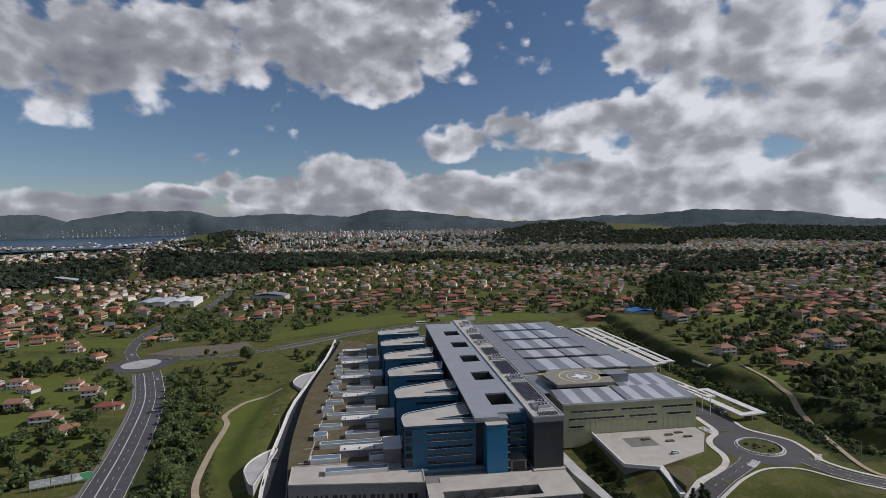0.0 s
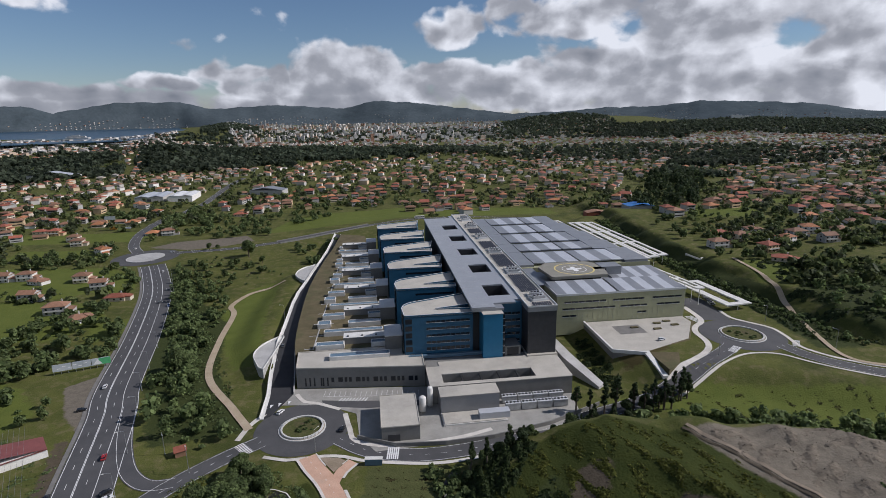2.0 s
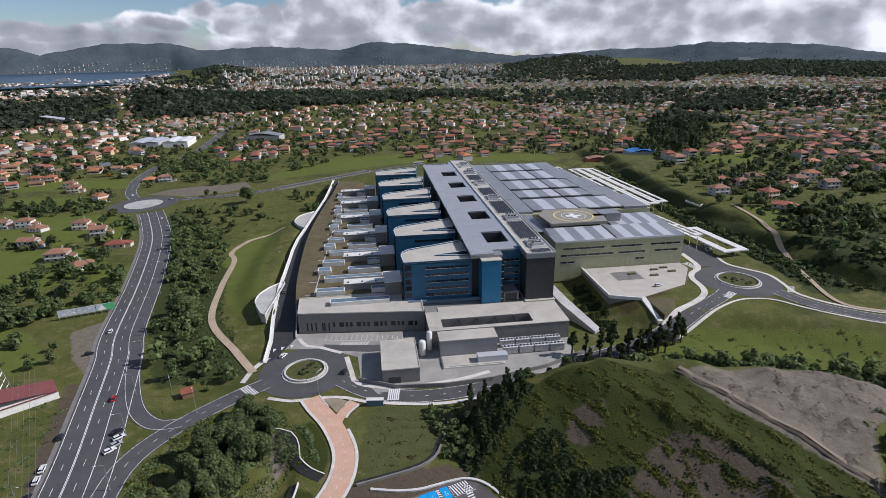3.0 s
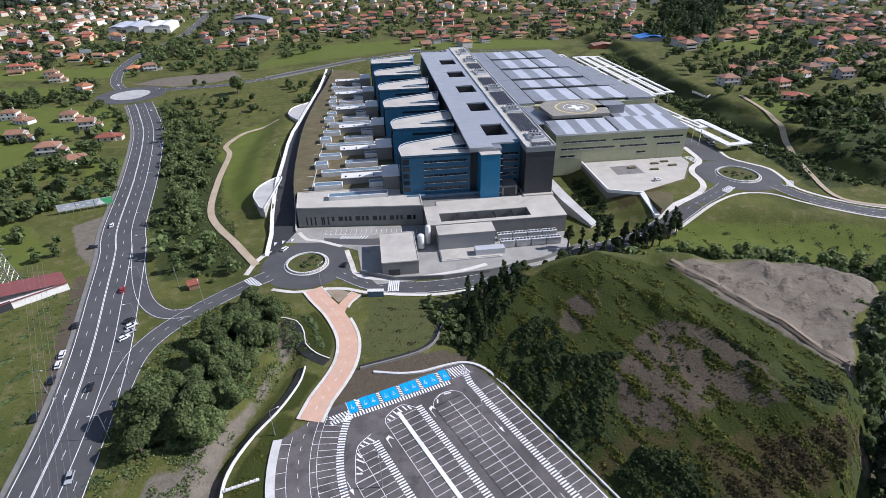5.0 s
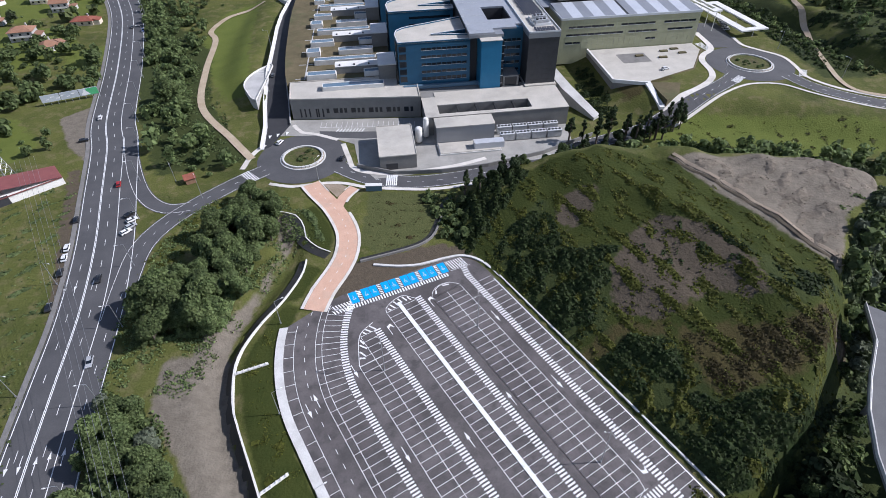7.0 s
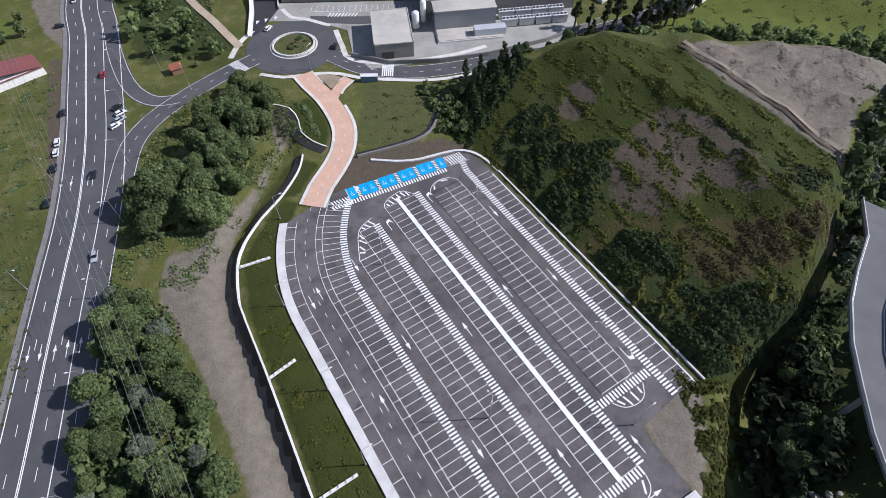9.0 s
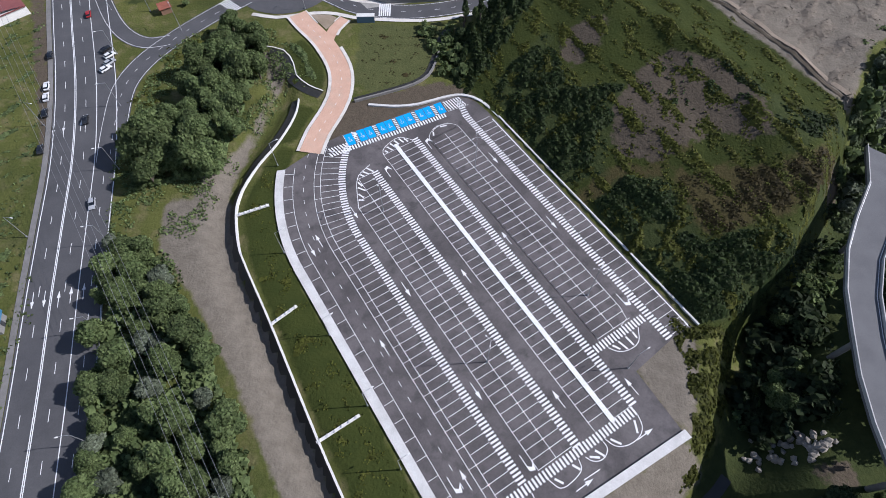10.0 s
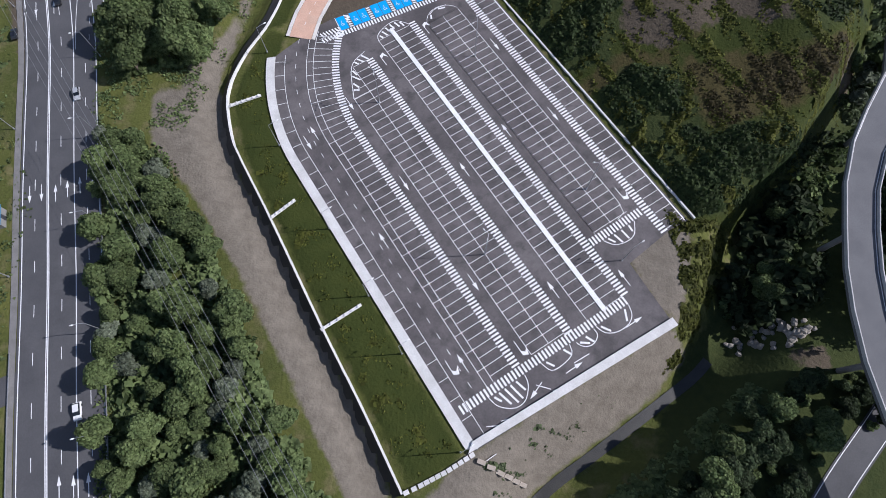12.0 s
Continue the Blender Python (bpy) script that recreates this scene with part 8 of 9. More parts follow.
for k, (area, n) in enumerate(((AVOID[5], 750), (AVOID[6], 1150), (AVOID[7], 800), ([(507, 1196), (738, 1293), (875, 1533), (643, 1479)], 500), ([polar(-3, 1650), polar(7, 1600), polar(7, 1800), polar(-3, 1800)], 260), ([(440, 980), (547, 1034), (477, 1151), (400, 1000)], 120),
                               ([polar(8, 1560), polar(22, 1520), polar(38, 1600), polar(38, 2000), polar(20, 2050), polar(8, 1900)], 700), ([polar(24, 2720), polar(41, 2720), polar(42, 3560), polar(33, 3600), polar(24, 3500)], 2600), ([polar(-23, 3050), polar(-18.5, 3050), polar(-18.5, 3400), polar(-23, 3400)], 1100), ([polar(14, 2500), polar(24, 2500), polar(24, 3300), polar(17, 3300)], 900), ([polar(5, 2500), polar(14, 2500), polar(17, 3300), polar(16, 4000), polar(7, 4000)], 1500), ([polar(-21, 2050), polar(5, 2080), polar(6, 3000), polar(-22, 3000)], 450), ([polar(-42, 1900), polar(-28, 1900), polar(-28, 2300), polar(-42, 2300)], 120), ([polar(-29, 1800), polar(-20, 1800), polar(-20, 2900), polar(-27, 2900)], 200))):
    mid = np.mean(np.array(area), 0)
    x, y = scatter([tuple(mid + (np.array(q) - mid) * 1.15) for q in area], int(n * 1.2), 60 + k)
    ragged = edge_gap(x, y, area) / 130 + waves(x, y, 190, 40 + k) * 0.8 + waves(x, y, 60, 50 + k) * 0.5 > -0.3
    x, y = x[ragged], y[ragged]
    far_trees("far_woods", x, y, 13.0, 16.0, 70 + k, LEAF_WOODS, "dark pine and eucalyptus woods on a rise", 14)

# the city: many pale blocks, too far to count
def city(name, area, count, heights, foot, seed, material, label):
    x, y = scatter(area, count, seed)
    rng = np.random.RandomState(seed)
    n = len(x)
    z = height(x, y)
    w, d, h = rng.uniform(*foot, n), rng.uniform(*foot, n), heights[0] + (heights[1] - heights[0]) * rng.uniform(size=n) ** 2.2
    a = 0.3 * waves(x, y, 700, 21) + rng.choice([0, 1.57], n)
    ca, sa = np.cos(a), np.sin(a)
    corner = []
    for sx, sy in ((-1, -1), (1, -1), (1, 1), (-1, 1)):
        corner.append(np.stack([x + (sx * w * ca - sy * d * sa) / 2, y + (sx * w * sa + sy * d * ca) / 2], 1))
    lo = [np.concatenate([c, (z - 6)[:, None]], 1) for c in corner]
    hi = [np.concatenate([c, (z + h)[:, None]], 1) for c in corner]
    v = np.stack(lo + hi, 1).reshape(-1, 3)
    base = (np.arange(n) * 8)[:, None]
    f = np.concatenate([base + np.array(q) for q in ((4, 5, 6, 7), (0, 1, 5, 4), (1, 2, 6, 5), (2, 3, 7, 6), (3, 0, 4, 7))])
    m = bpy.data.meshes.new(name)
    m.from_pydata(v.tolist(), [], f.tolist())
    m.materials.append(material)
    return tagged(new(name, m), label, "city", kind="stuff")


def island_paint(name, dark, light):
    m = surface(name, [dark, light], 0.8, 0.02, 0.15, 0.0)
    nodes, links = m.node_tree.nodes, m.node_tree.links
    bsdf = nodes["Principled BSDF"]
    geo = nodes.new("ShaderNodeNewGeometry")
    ramp = nodes.new("ShaderNodeValToRGB")
    ramp.color_ramp.interpolation = "CONSTANT"
    e = ramp.color_ramp.elements
    e[0].position, e[0].color = 0.0, (*light, 1)
    e[1].position, e[1].color = 0.45, (*dark, 1)
    for pos, col in ((0.6, (0.42, 0.33, 0.25)), (0.72, (0.30, 0.17, 0.11)), (0.85, (0.5, 0.47, 0.42))):
        q = e.new(pos)
        q.color = (*col, 1)
    links.new(geo.outputs["Random Per Island"], ramp.inputs["Fac"])
    links.new(ramp.outputs["Color"], bsdf.inputs["Base Color"])
    return m


CITY = island_paint("city_render", (0.30, 0.29, 0.275), (0.50, 0.48, 0.455))
SUBURB = island_paint("suburb_render", (0.34, 0.15, 0.09), (0.50, 0.47, 0.42))
city("far_city", [polar(-21, 2080), polar(-10, 2040), polar(4, 2150), polar(7, 2500), polar(6, 4200), polar(-20, 4200), polar(-21, 3400)], 2300, (3, 19), (6, 19), 81, CITY, "dense pale city of flats far below")
city("far_city", [polar(-42, 1950), polar(-29, 1980), polar(-26, 2300), polar(-25.5, 3300), polar(-29, 2660), polar(-33.5, 2400), polar(-42, 2600)], 900, (3, 11), (7, 22), 82, CITY, "harbour quarter with pale tower blocks")
city("far_houses", [polar(6, 1560), polar(40, 1560), polar(41, 2700), polar(20, 2800), polar(6, 2500)], 2000, (3.5, 7), (7, 13), 83, SUBURB, "small houses scattered over the far suburbs")
city("far_houses", [polar(6.5, 2500), polar(19, 2500), polar(17, 3700), polar(10, 3750), polar(7, 3400)], 1300, (3, 6), (5, 11), 85, SUBURB, "small houses climbing a far hillside")
city("far_houses", [polar(-30, 1830), polar(-8, 1780), polar(6, 1740), polar(6, 2200), polar(-21, 2150), polar(-30, 2300)], 1000, (3.5, 8), (7, 13), 86, SUBURB, "small houses between the woods and the city")
city("far_houses", [polar(24, 2400), polar(40, 2400), polar(40, 3000), polar(24, 2900)], 260, (3, 7), (6, 14), 87, SUBURB, "pale houses at the foot of a wooded ridge")
tower = thing("far_tower", "two slender tower blocks over the city", "building", Matrix.Translation((*polar(-10.9, 3300), lie(*polar(-10.9, 3300)))))
part("wall", Shape().box(-9, -1, -7, 7, -4, 40), WALLS[2], tower)
part("wall", Shape().box(4, 12, -7, 7, -4, 46), WALLS[2], tower)
clinic = thing("far_hospital", "large white building on a far ridge", "building", Matrix.Translation((*polar(28.3, 3420), lie(*polar(28.3, 3420)) + 6)))
part("wall", Shape().box(-58, 50, -12, 12, -12, 14), WALLS[0], clinic)
part("wall", Shape().box(-58, 0, -16, 10, -12, 20), WALLS[0], clinic)
liner = thing("ship", "large white ship moored in the bay", "ship", Matrix.Translation((*polar(-33.3, 2620), SEA_LEVEL)))
part("hull", Shape().slab([(-48, 0), (-42, -7), (46, -7), (54, 0), (46, 7), (-42, 7)], -1, 5), WALLS[0], liner)
part("decks", Shape().box(-36, 34, -5, 5, 5, 10).box(-20, 10, -4, 4, 10, 13), WALLS[0], liner)

# hills all round the horizon
SKYLINE = [(-180, 0.9), (-120, 1.0), (-80, 0.9), (-60, 1.0), (-39.3, 1.06), (-36.7, 1.11), (-34.7, 0.53), (-30.0, 1.38), (-24.8, 1.4), (-22.3, 0.75), (-16.5, 1.07), (-9.7, 0.66), (-6.8, 1.39), (-2.6, 1.14), (3.9, 0.32), (7.2, -0.09), (12.7, 0.06), (16.1, 0.36), (20.9, 0.4), (24.9, 0.8), (29.7, 0.65), (34.0, 0.37), (36.7, -0.17), (39.3, -0.35), (60, 0.2), (100, 0.8), (150, 0.9), (180, 0.9)]
sky_az, sky_el = np.array([p[0] for p in SKYLINE]), np.array([p[1] for p in SKYLINE])
az = np.concatenate([np.arange(-180, -62, 3.0), np.arange(-62, 62, 0.35), np.arange(62, 181, 3.0)])
ar = np.radians(az)
rise = np.tan(np.radians(np.interp(az, sky_az, sky_el))) * 4700 + EYE_Z
rise += 2.5 * np.interp(az, az, np.sin(az * 3.1) + 0.7 * np.sin(az * 7.3 + 1) + 0.5 * np.sin(az * 15.7 + 2))
begin = np.interp(az, [-180, -60, -40, -25, -22, 0, 6, 8, 14, 40, 60, 180], [4200, 4300, 4540, 4500, 4250, 4250, 4200, 3980, 3950, 3950, 3900, 4000])
rows = []
for k in range(15):
    t = k / 12
    dist = begin + (4700 - begin) * min(t, 1.0) + (150 * (t - 1) * 12 / 2 if t > 1 else 0)
    wob = waves(np.sin(ar) * dist, np.cos(ar) * dist, 1100, 31)
    top_z = (rise - 54) * (soft(min(t, 1.0)) ** 0.9 if t <= 1 else 1 - 0.35 * (t - 1) * 4) + 54 + wob * 9 * math.sin(min(t, 1.0) * math.pi)
    rows.append(np.stack([np.sin(ar) * dist, np.cos(ar) * dist, top_z], 1))
rows[0][:, 2] = 40
rows = np.stack(rows)
nr, nc = rows.shape[:2]
idx = np.arange(nr * nc).reshape(nr, nc)
faces = np.stack([idx[:-1, :-1], idx[:-1, 1:], idx[1:, 1:], idx[1:, :-1]], -1).reshape(-1, 4)
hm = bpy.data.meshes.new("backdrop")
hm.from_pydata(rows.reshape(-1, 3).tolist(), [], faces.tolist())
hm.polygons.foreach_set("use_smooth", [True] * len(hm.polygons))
# grey-blue puts the haze of distance into the hills' colour
HILLS = surface("hazy_hills", [(0.066, 0.085, 0.098), (0.096, 0.118, 0.132)], 1.0, 0.006, 0.05, 0.15, spec=0.0, stain=(0.050, 0.066, 0.076))
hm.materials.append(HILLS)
tagged(new("backdrop", hm), "long wooded hills along the horizon, haze put into their grey-blue", "hills", kind="structure")
# scattered white houses on the hillsides
rng = np.random.RandomState(91)
v, f = [], []
for k in range(1500):
    c = int(np.searchsorted(az, rng.uniform(-40, 40)))
    r = rng.uniform(1.0, 1.6) + rng.uniform() ** 1.6 * (4.0 if az[c] < 5 else 6.5)
    i = int(r)
    p = rows[i, c] + (rows[i + 1, c] - rows[i, c]) * (r - i)
    if math.sin(az[c] * 0.9) + math.sin(az[c] * 0.37 + 1) + rng.normal() * 0.6 < 0.0:
        continue
    w, h = rng.uniform(2.5, 5.5), rng.uniform(1.5, 3.5)
    b = len(v)
    v += [(p[0] + sx * w, p[1] + sy * w, p[2] + sz) for sz in (-1.5, h) for sx, sy in ((-1, -1), (1, -1), (1, 1), (-1, 1))]
    f += [tuple(b + j for j in q) for q in ((4, 5, 6, 7), (0, 1, 5, 4), (1, 2, 6, 5), (2, 3, 7, 6), (3, 0, 4, 7))]
m = bpy.data.meshes.new("hill_houses")
m.from_pydata(v, [], f)
m.materials.append(CITY)
tagged(new("hill_houses", m), "pale houses scattered over the far hillsides", "houses", kind="stuff")

# ---- street furniture, vehicles and small works ----
STEEL = surface("galvanised_steel", [(0.40, 0.41, 0.42), (0.52, 0.53, 0.54)], 0.45, 1.0, 8.0, 0.05, metal=0.7)
LAMP_GLASS = surface("lamp_glass", [(0.70, 0.70, 0.68), (0.78, 0.78, 0.76)], 0.3, 1.0, 8.0, 0.0)
TYRE = surface("tyre_rubber", [(0.02, 0.02, 0.02), (0.03, 0.03, 0.03)], 0.8, 2.0, 10.0, 0.1)
CAR_PAINT = {n: surface("car_paint_" + n, [c, tuple(min(1.0, v * 1.12) for v in c)], 0.25, 0.5, 5.0, 0.0, spec=0.7) for n, c in
             (("white", (0.70, 0.70, 0.70)), ("black", (0.012, 0.012, 0.014)), ("silver", (0.36, 0.37, 0.39)), ("red", (0.32, 0.02, 0.02)), ("blue", (0.05, 0.08, 0.19)), ("grey", (0.10, 0.105, 0.11)))}


def car(colour):
    """A small hatchback, nose along +x."""
    c = thing("car", "%s hatchback car with dark windows" % colour, "car", None, "cars on and by the roads")
    profile = [(-2.05, 0.35), (-2.1, 0.75), (-1.95, 1.0), (1.0, 0.98), (1.95, 0.80), (2.1, 0.55), (2.05, 0.32)]
    s = Shape()
    n = len(profile)
    for side in (-0.86, 0.86):
        s.v += [(x, side * (0.94 if z > 0.9 else 1.0), z) for x, z in profile]
    s.f += [tuple(range(n)), tuple(range(2 * n - 1, n - 1, -1))] + [(k, n + k, n + (k + 1) % n, (k + 1) % n) for k in range(n)]
    body = part("body", s, CAR_PAINT[colour], c)
    low = [(-1.9, -0.78), (0.95, -0.78), (0.95, 0.78), (-1.9, 0.78)]
    up = [(-1.55, -0.62), (0.15, -0.62), (0.15, 0.62), (-1.55, 0.62)]
    g = Shape()
    g.v += [(x, y, 0.99) for x, y in low] + [(x, y, 1.42) for x, y in up]
    g.f += [(0, 1, 5, 4), (1, 2, 6, 5), (2, 3, 7, 6), (3, 0, 4, 7)]
    part("glazing", g, GLASS, c, "dark car windows")
    part("roof", Shape().slab([(-1.57, -0.64), (0.17, -0.64), (0.17, 0.64), (-1.57, 0.64)], 1.40, 1.47), CAR_PAINT[colour], c)
    for x in (-1.3, 1.32):
        for y in (-0.80, 0.80):
            part("wheel", Shape().tube([(x, y - 0.1, 0.32), (x, y + 0.1, 0.32)], 0.32, 12), TYRE, c)
    for y in (-0.6, 0.6):
        part("headlight", Shape().box(1.98, 2.1, y - 0.18, y + 0.18, 0.58, 0.74), LAMP_GLASS, c)
    return c


CARS = {n: car(n) for n in CAR_PAINT}
cars_used = set()


def park(colour, x, y, turn, z=None):
    m = pose(x, y, (lie(x, y, 0.12) if z is None else z), 0, 0, turn)
    if colour not in cars_used:
        cars_used.add(colour)
        CARS[colour].matrix_basis = m
        return
    copy_thing(CARS[colour], m)


for colour, x, y, turn in (("black", -141.2, 164.3, 112), ("white", -136.4, 148.0, 110), ("white", -134.6, 142.6, 110), ("black", -132.2, 135.0, 110), ("black", -127.6, 118.8, 108),
                           ("black", -121.9, 167.0, 60), ("white", -119.4, 163.8, 48), ("silver", -118.2, 160.0, 50), ("white", -118.6, 156.6, 52), ("black", -117.5, 131.6, 107), ("red", -135.0, 187.9, 112),
                           ("silver", -104.0, 97.0, -74), ("white", -84.6, 9.5, -75), ("white", -169.5, 246.0, 110), ("black", -167.0, 224.0, 20), ("black", -44.0, 205.2, 80), ("white", -74.5, 219.5, 70),
                           ("white", -316.0, 541.0, 100), ("silver", -268.0, 520.5, 12), ("grey", -206.0, 372.0, 112), ("white", -243.0, 452.0, 115), ("white", 118.5, 274.5, 20), ("grey", -90.0, 280.0, 100),
                           ("silver", -22.0, 640.0, 5), ("white", 2.0, 646.0, 5), ("blue", -196.0, 365.0, -68)):
    park(colour, x, y, turn, 8.4 if (x, y) == (118.5, 274.5) else 5.6 if (x, y) == (-90.0, 280.0) else None)
for k in range(9):
    p = HOSP @ Vector((163 + k * 0.9, 30 + k * 3.0, 0))
    park(("silver", "white", "black", "grey")[k % 4], p.x, p.y, 10)


def lamp_post(high, arms):
    l = thing("street_lamp", "tall galvanised street lamp with %s" % ("a single arm" if arms == 1 else "three arms"), "street lamp", None, "street lamps")
    part("pole", Shape().tube([(0, 0, -0.3), (0, 0, high * 0.6), (0, 0, high)], [0.13, 0.10, 0.07], 8), STEEL, l)
    part("base", Shape().tube([(0, 0, 0), (0, 0, 0.5)], 0.24, 8), STEEL, l)
    for k in range(arms):
        a = 2 * math.pi * k / arms
        d = Vector((math.cos(a), math.sin(a), 0)) * (2.2 if arms == 1 else 1.3)
        part("arm", Shape().tube([(0, 0, high - 0.15), (d.x * 0.5, d.y * 0.5, high + 0.1), (d.x, d.y, high + 0.15)], 0.06, 6), STEEL, l)
        e = d * 1.35
        s = Shape().tube([(d.x * 0.95, d.y * 0.95, high + 0.12), (d.x * 1.15, d.y * 1.15, high + 0.16), (e.x, e.y, high + 0.12)], [0.10, 0.20, 0.10], 8)
        part("lamp_head", s, LAMP_GLASS, l)
    return l


road_lamp, lot_lamp = lamp_post(10.0, 1), lamp_post(14.0, 3)
first = True
for k in range(2, len(MAIN_AXIS) - 14, 9):
    p, q = offset_line(MAIN_AXIS, -11.4)[k], offset_line(MAIN_AXIS, -10.4)[k]
    turn = math.degrees(math.atan2(q.y - p.y, q.x - p.x))
    m = pose(p.x, p.y, lie(p.x, p.y), 0, 0, turn)
    if first:
        road_lamp.matrix_basis, first = m, False
    else:
        copy_thing(road_lamp, m)
for x, y, turn in ((-119.5, 86, -10), (-109.5, 42.5, -8), (-131, 130, -15), (-112, 190, -60), (-97, 178, 120), (-52, 190, 60), (140, 255, 60), (205, 262, 120), (190, 300, 200), (-88, 262, 180), (-100, 320, 180)):
    copy_thing(road_lamp, pose(x, y, lie(x, y) if x > -85 or y < 250 else 5.6, 0, 0, turn))
spots = [(-17.3, 92.8), (10.6, 46.4), (38.3, 64.4), (10.3, 108.4)]
lot_lamp.matrix_basis = pose(*spots[0], LOT_Z, 0, 0, 30)
for k, (x, y) in enumerate(spots[1:]):
    copy_thing(lot_lamp, pose(x, y, LOT_Z, 0, 0, 15 + 40 * k))
for x, y in ((-44.6, 79.2), (-18.6, 36.0), (-10.2, 21.6), (3.2, -0.6), (-51.0, 111.0), (45.2, 44.2), (-29.4, 54.2)):
    copy_thing(road_lamp, pose(x, y, LOT_Z, 0, 0, 31))

# guard rails along the main road
def guard_rail(line, by, label):
    g = thing("guard_rail", label, "guard rail")
    rail = drape(offset_line(line, by), 0.0)
    s = Shape()
    for a, b in zip(rail, rail[1:]):
        d = (b - a).normalized() * 0.04
        s.slab([(a.x + d.y, a.y - d.x), (b.x + d.y, b.y - d.x), (b.x - d.y, b.y + d.x), (a.x - d.y, a.y + d.x)], [a.z + 0.45, b.z + 0.45, b.z + 0.45, a.z + 0.45], [a.z + 0.78, b.z + 0.78, b.z + 0.78, a.z + 0.78])
    part("rail", s, STEEL, g)
    post = Shape().box(-0.05, 0.05, -0.05, 0.05, -0.2, 0.75).mesh("post", STEEL)
    for a in rail[::2]:
        o = part("post", post, None, g)
        o.location = a
    return g


guard_rail(MAIN_AXIS[:46], -10.7, "galvanised guard rail along the main road")
guard_rail(MAIN_AXIS[:30], 11.6, "galvanised guard rail along the verge")
s = band(Shape(), MAIN_AXIS, 12.2, 10.5, 0.2)
tagged(part("pavement", s, GREY_CONCRETE), "narrow concrete verge along the main road", "verge", kind="structure")

# crossings
def zebra(cx, cy, turn, wide, deep, bars=9):
    z = part("crossing", Shape(), PAINT)
    s = Shape()
    c, n = math.cos(radians(turn)), math.sin(radians(turn))
    for k in range(bars):
        u = -wide / 2 + wide * k / (bars - 1)
        pts = []
        for a, b in ((u - 0.28, -deep / 2), (u + 0.28, -deep / 2), (u + 0.28, deep / 2), (u - 0.28, deep / 2)):
            x, y = cx + a * c - b * n, cy + a * n + b * c
            pts.append((x, y, lie(x, y, 0.165)))
        s.face(*pts)
    z.data = s.mesh("crossing", PAINT)
    tagged(z, "white zebra crossing painted on the asphalt", "crossing", kind="structure")


zebra(-81.5, 192.5, -42, 8, 4)
zebra(-21, 188.5, 0, 4, 8, 6)
zebra(-40.6, 166.2, -28, 7.0, 3.2, 9)
zebra(152, 262, 45, 8, 4)
zebra(150, 305, 110, 9, 5)
zebra(188, 268, 60, 8, 3.5)
blocks = thing("island_stones", "ring of pale stones round a roundabout island", "stone ring")
stone = Shape().box(-0.75, 0.75, -0.35, 0.35, -0.2, 0.75).mesh("stone", KERB)
for cx, cy, r, n in ((*RB_FRONT, 8.6, 32), (*RB_UPPER, 10.6, 38)):
    for k in range(n):
        a = 2 * math.pi * k / n
        o = part("stone", stone, None, blocks)
        o.matrix_local = pose(cx + r * math.cos(a), cy + r * math.sin(a), lie(cx, cy, 0.3), 0, 0, math.degrees(a) + 90)
pave = part("pavement", ring(*RB_FAR, 0, 16.6, 0.47), CONCRETE)
tagged(pave, "pale paved middle of the far roundabout", "paving", kind="structure")

# billboard, pylon, cables
BOARD = surface("billboard_sheet", [(0.34, 0.38, 0.42), (0.52, 0.55, 0.58)], 0.6, 0.12, 4.0, 0.0)
BOARD_GREEN = surface("green_board", [(0.07, 0.34, 0.13), (0.10, 0.42, 0.18)], 0.6, 0.2, 4.0, 0.0)
bill = thing("billboard", "long roadside billboard with grey panels and a green end", "billboard", pose(-205, 260, lie(-200, 262), 0, 0, 24.6))
for k in range(3):
    part("panel", Shape().box(k * 8.8, k * 8.8 + 8.5, -0.15, 0.15, 1.8, 5.6), BOARD, bill)
part("panel", Shape().box(21.0, 26.4, -0.22, -0.17, 1.9, 5.5), BOARD_GREEN, bill, "green panel with a white triangle")
part("sign", Shape().face((18.2, -0.24, 2.2), (22.6, -0.24, 2.2), (20.4, -0.24, 5.2)), PAINT, bill, "white triangle")
for k in range(6):
    part("bar", Shape().box(2 + k * 2.4, 3.6 + k * 2.4, -0.2, -0.16, 3.0 + (k % 2), 3.4 + (k % 2)), PAINT, bill)
for k in range(9):
    part("post", Shape().box(0.2 + k * 3.25, 0.4 + k * 3.25, 0.15, 0.35, -1, 5.4), STEEL, bill)
pyl = thing("pylon", "grey steel lattice electricity pylon", "pylon", pose(-182, 190, lie(-182, 190)))
for sx, sy in ((-1, -1), (1, -1), (1, 1), (-1, 1)):
    part("leg", Shape().tube([(sx * 3.2, sy * 3.2, -0.5), (sx * 1.0, sy * 1.0, 18), (sx * 0.35, sy * 0.35, 30)], [0.16, 0.13, 0.09], 5), STEEL, pyl)
for k in range(10):
    z0, z1 = k * 2.9, (k + 1) * 2.9
    r0, r1 = 3.2 - 2.2 * min(z0, 18) / 18 - 0.054 * max(0, z0 - 18), 3.2 - 2.2 * min(z1, 18) / 18 - 0.054 * max(0, z1 - 18)
    for (ax, ay), (bx, by) in (((-1, -1), (1, -1)), ((1, -1), (1, 1)), ((1, 1), (-1, 1)), ((-1, 1), (-1, -1))):
        part("brace", Shape().tube([(ax * r0, ay * r0, z0), (bx * r1, by * r1, z1)], 0.06, 4), STEEL, pyl)
        part("brace", Shape().tube([(bx * r0, by * r0, z0), (ax * r1, ay * r1, z1)], 0.06, 4), STEEL, pyl)
for z, w in ((20, 5.0), (24, 4.2), (28, 3.4)):
    part("cross_arm", Shape().tube([(-w, 0, z), (0, 0, z + 0.9), (w, 0, z)], 0.1, 5).tube([(-w, 0, z), (w, 0, z)], 0.08, 5), STEEL, pyl)
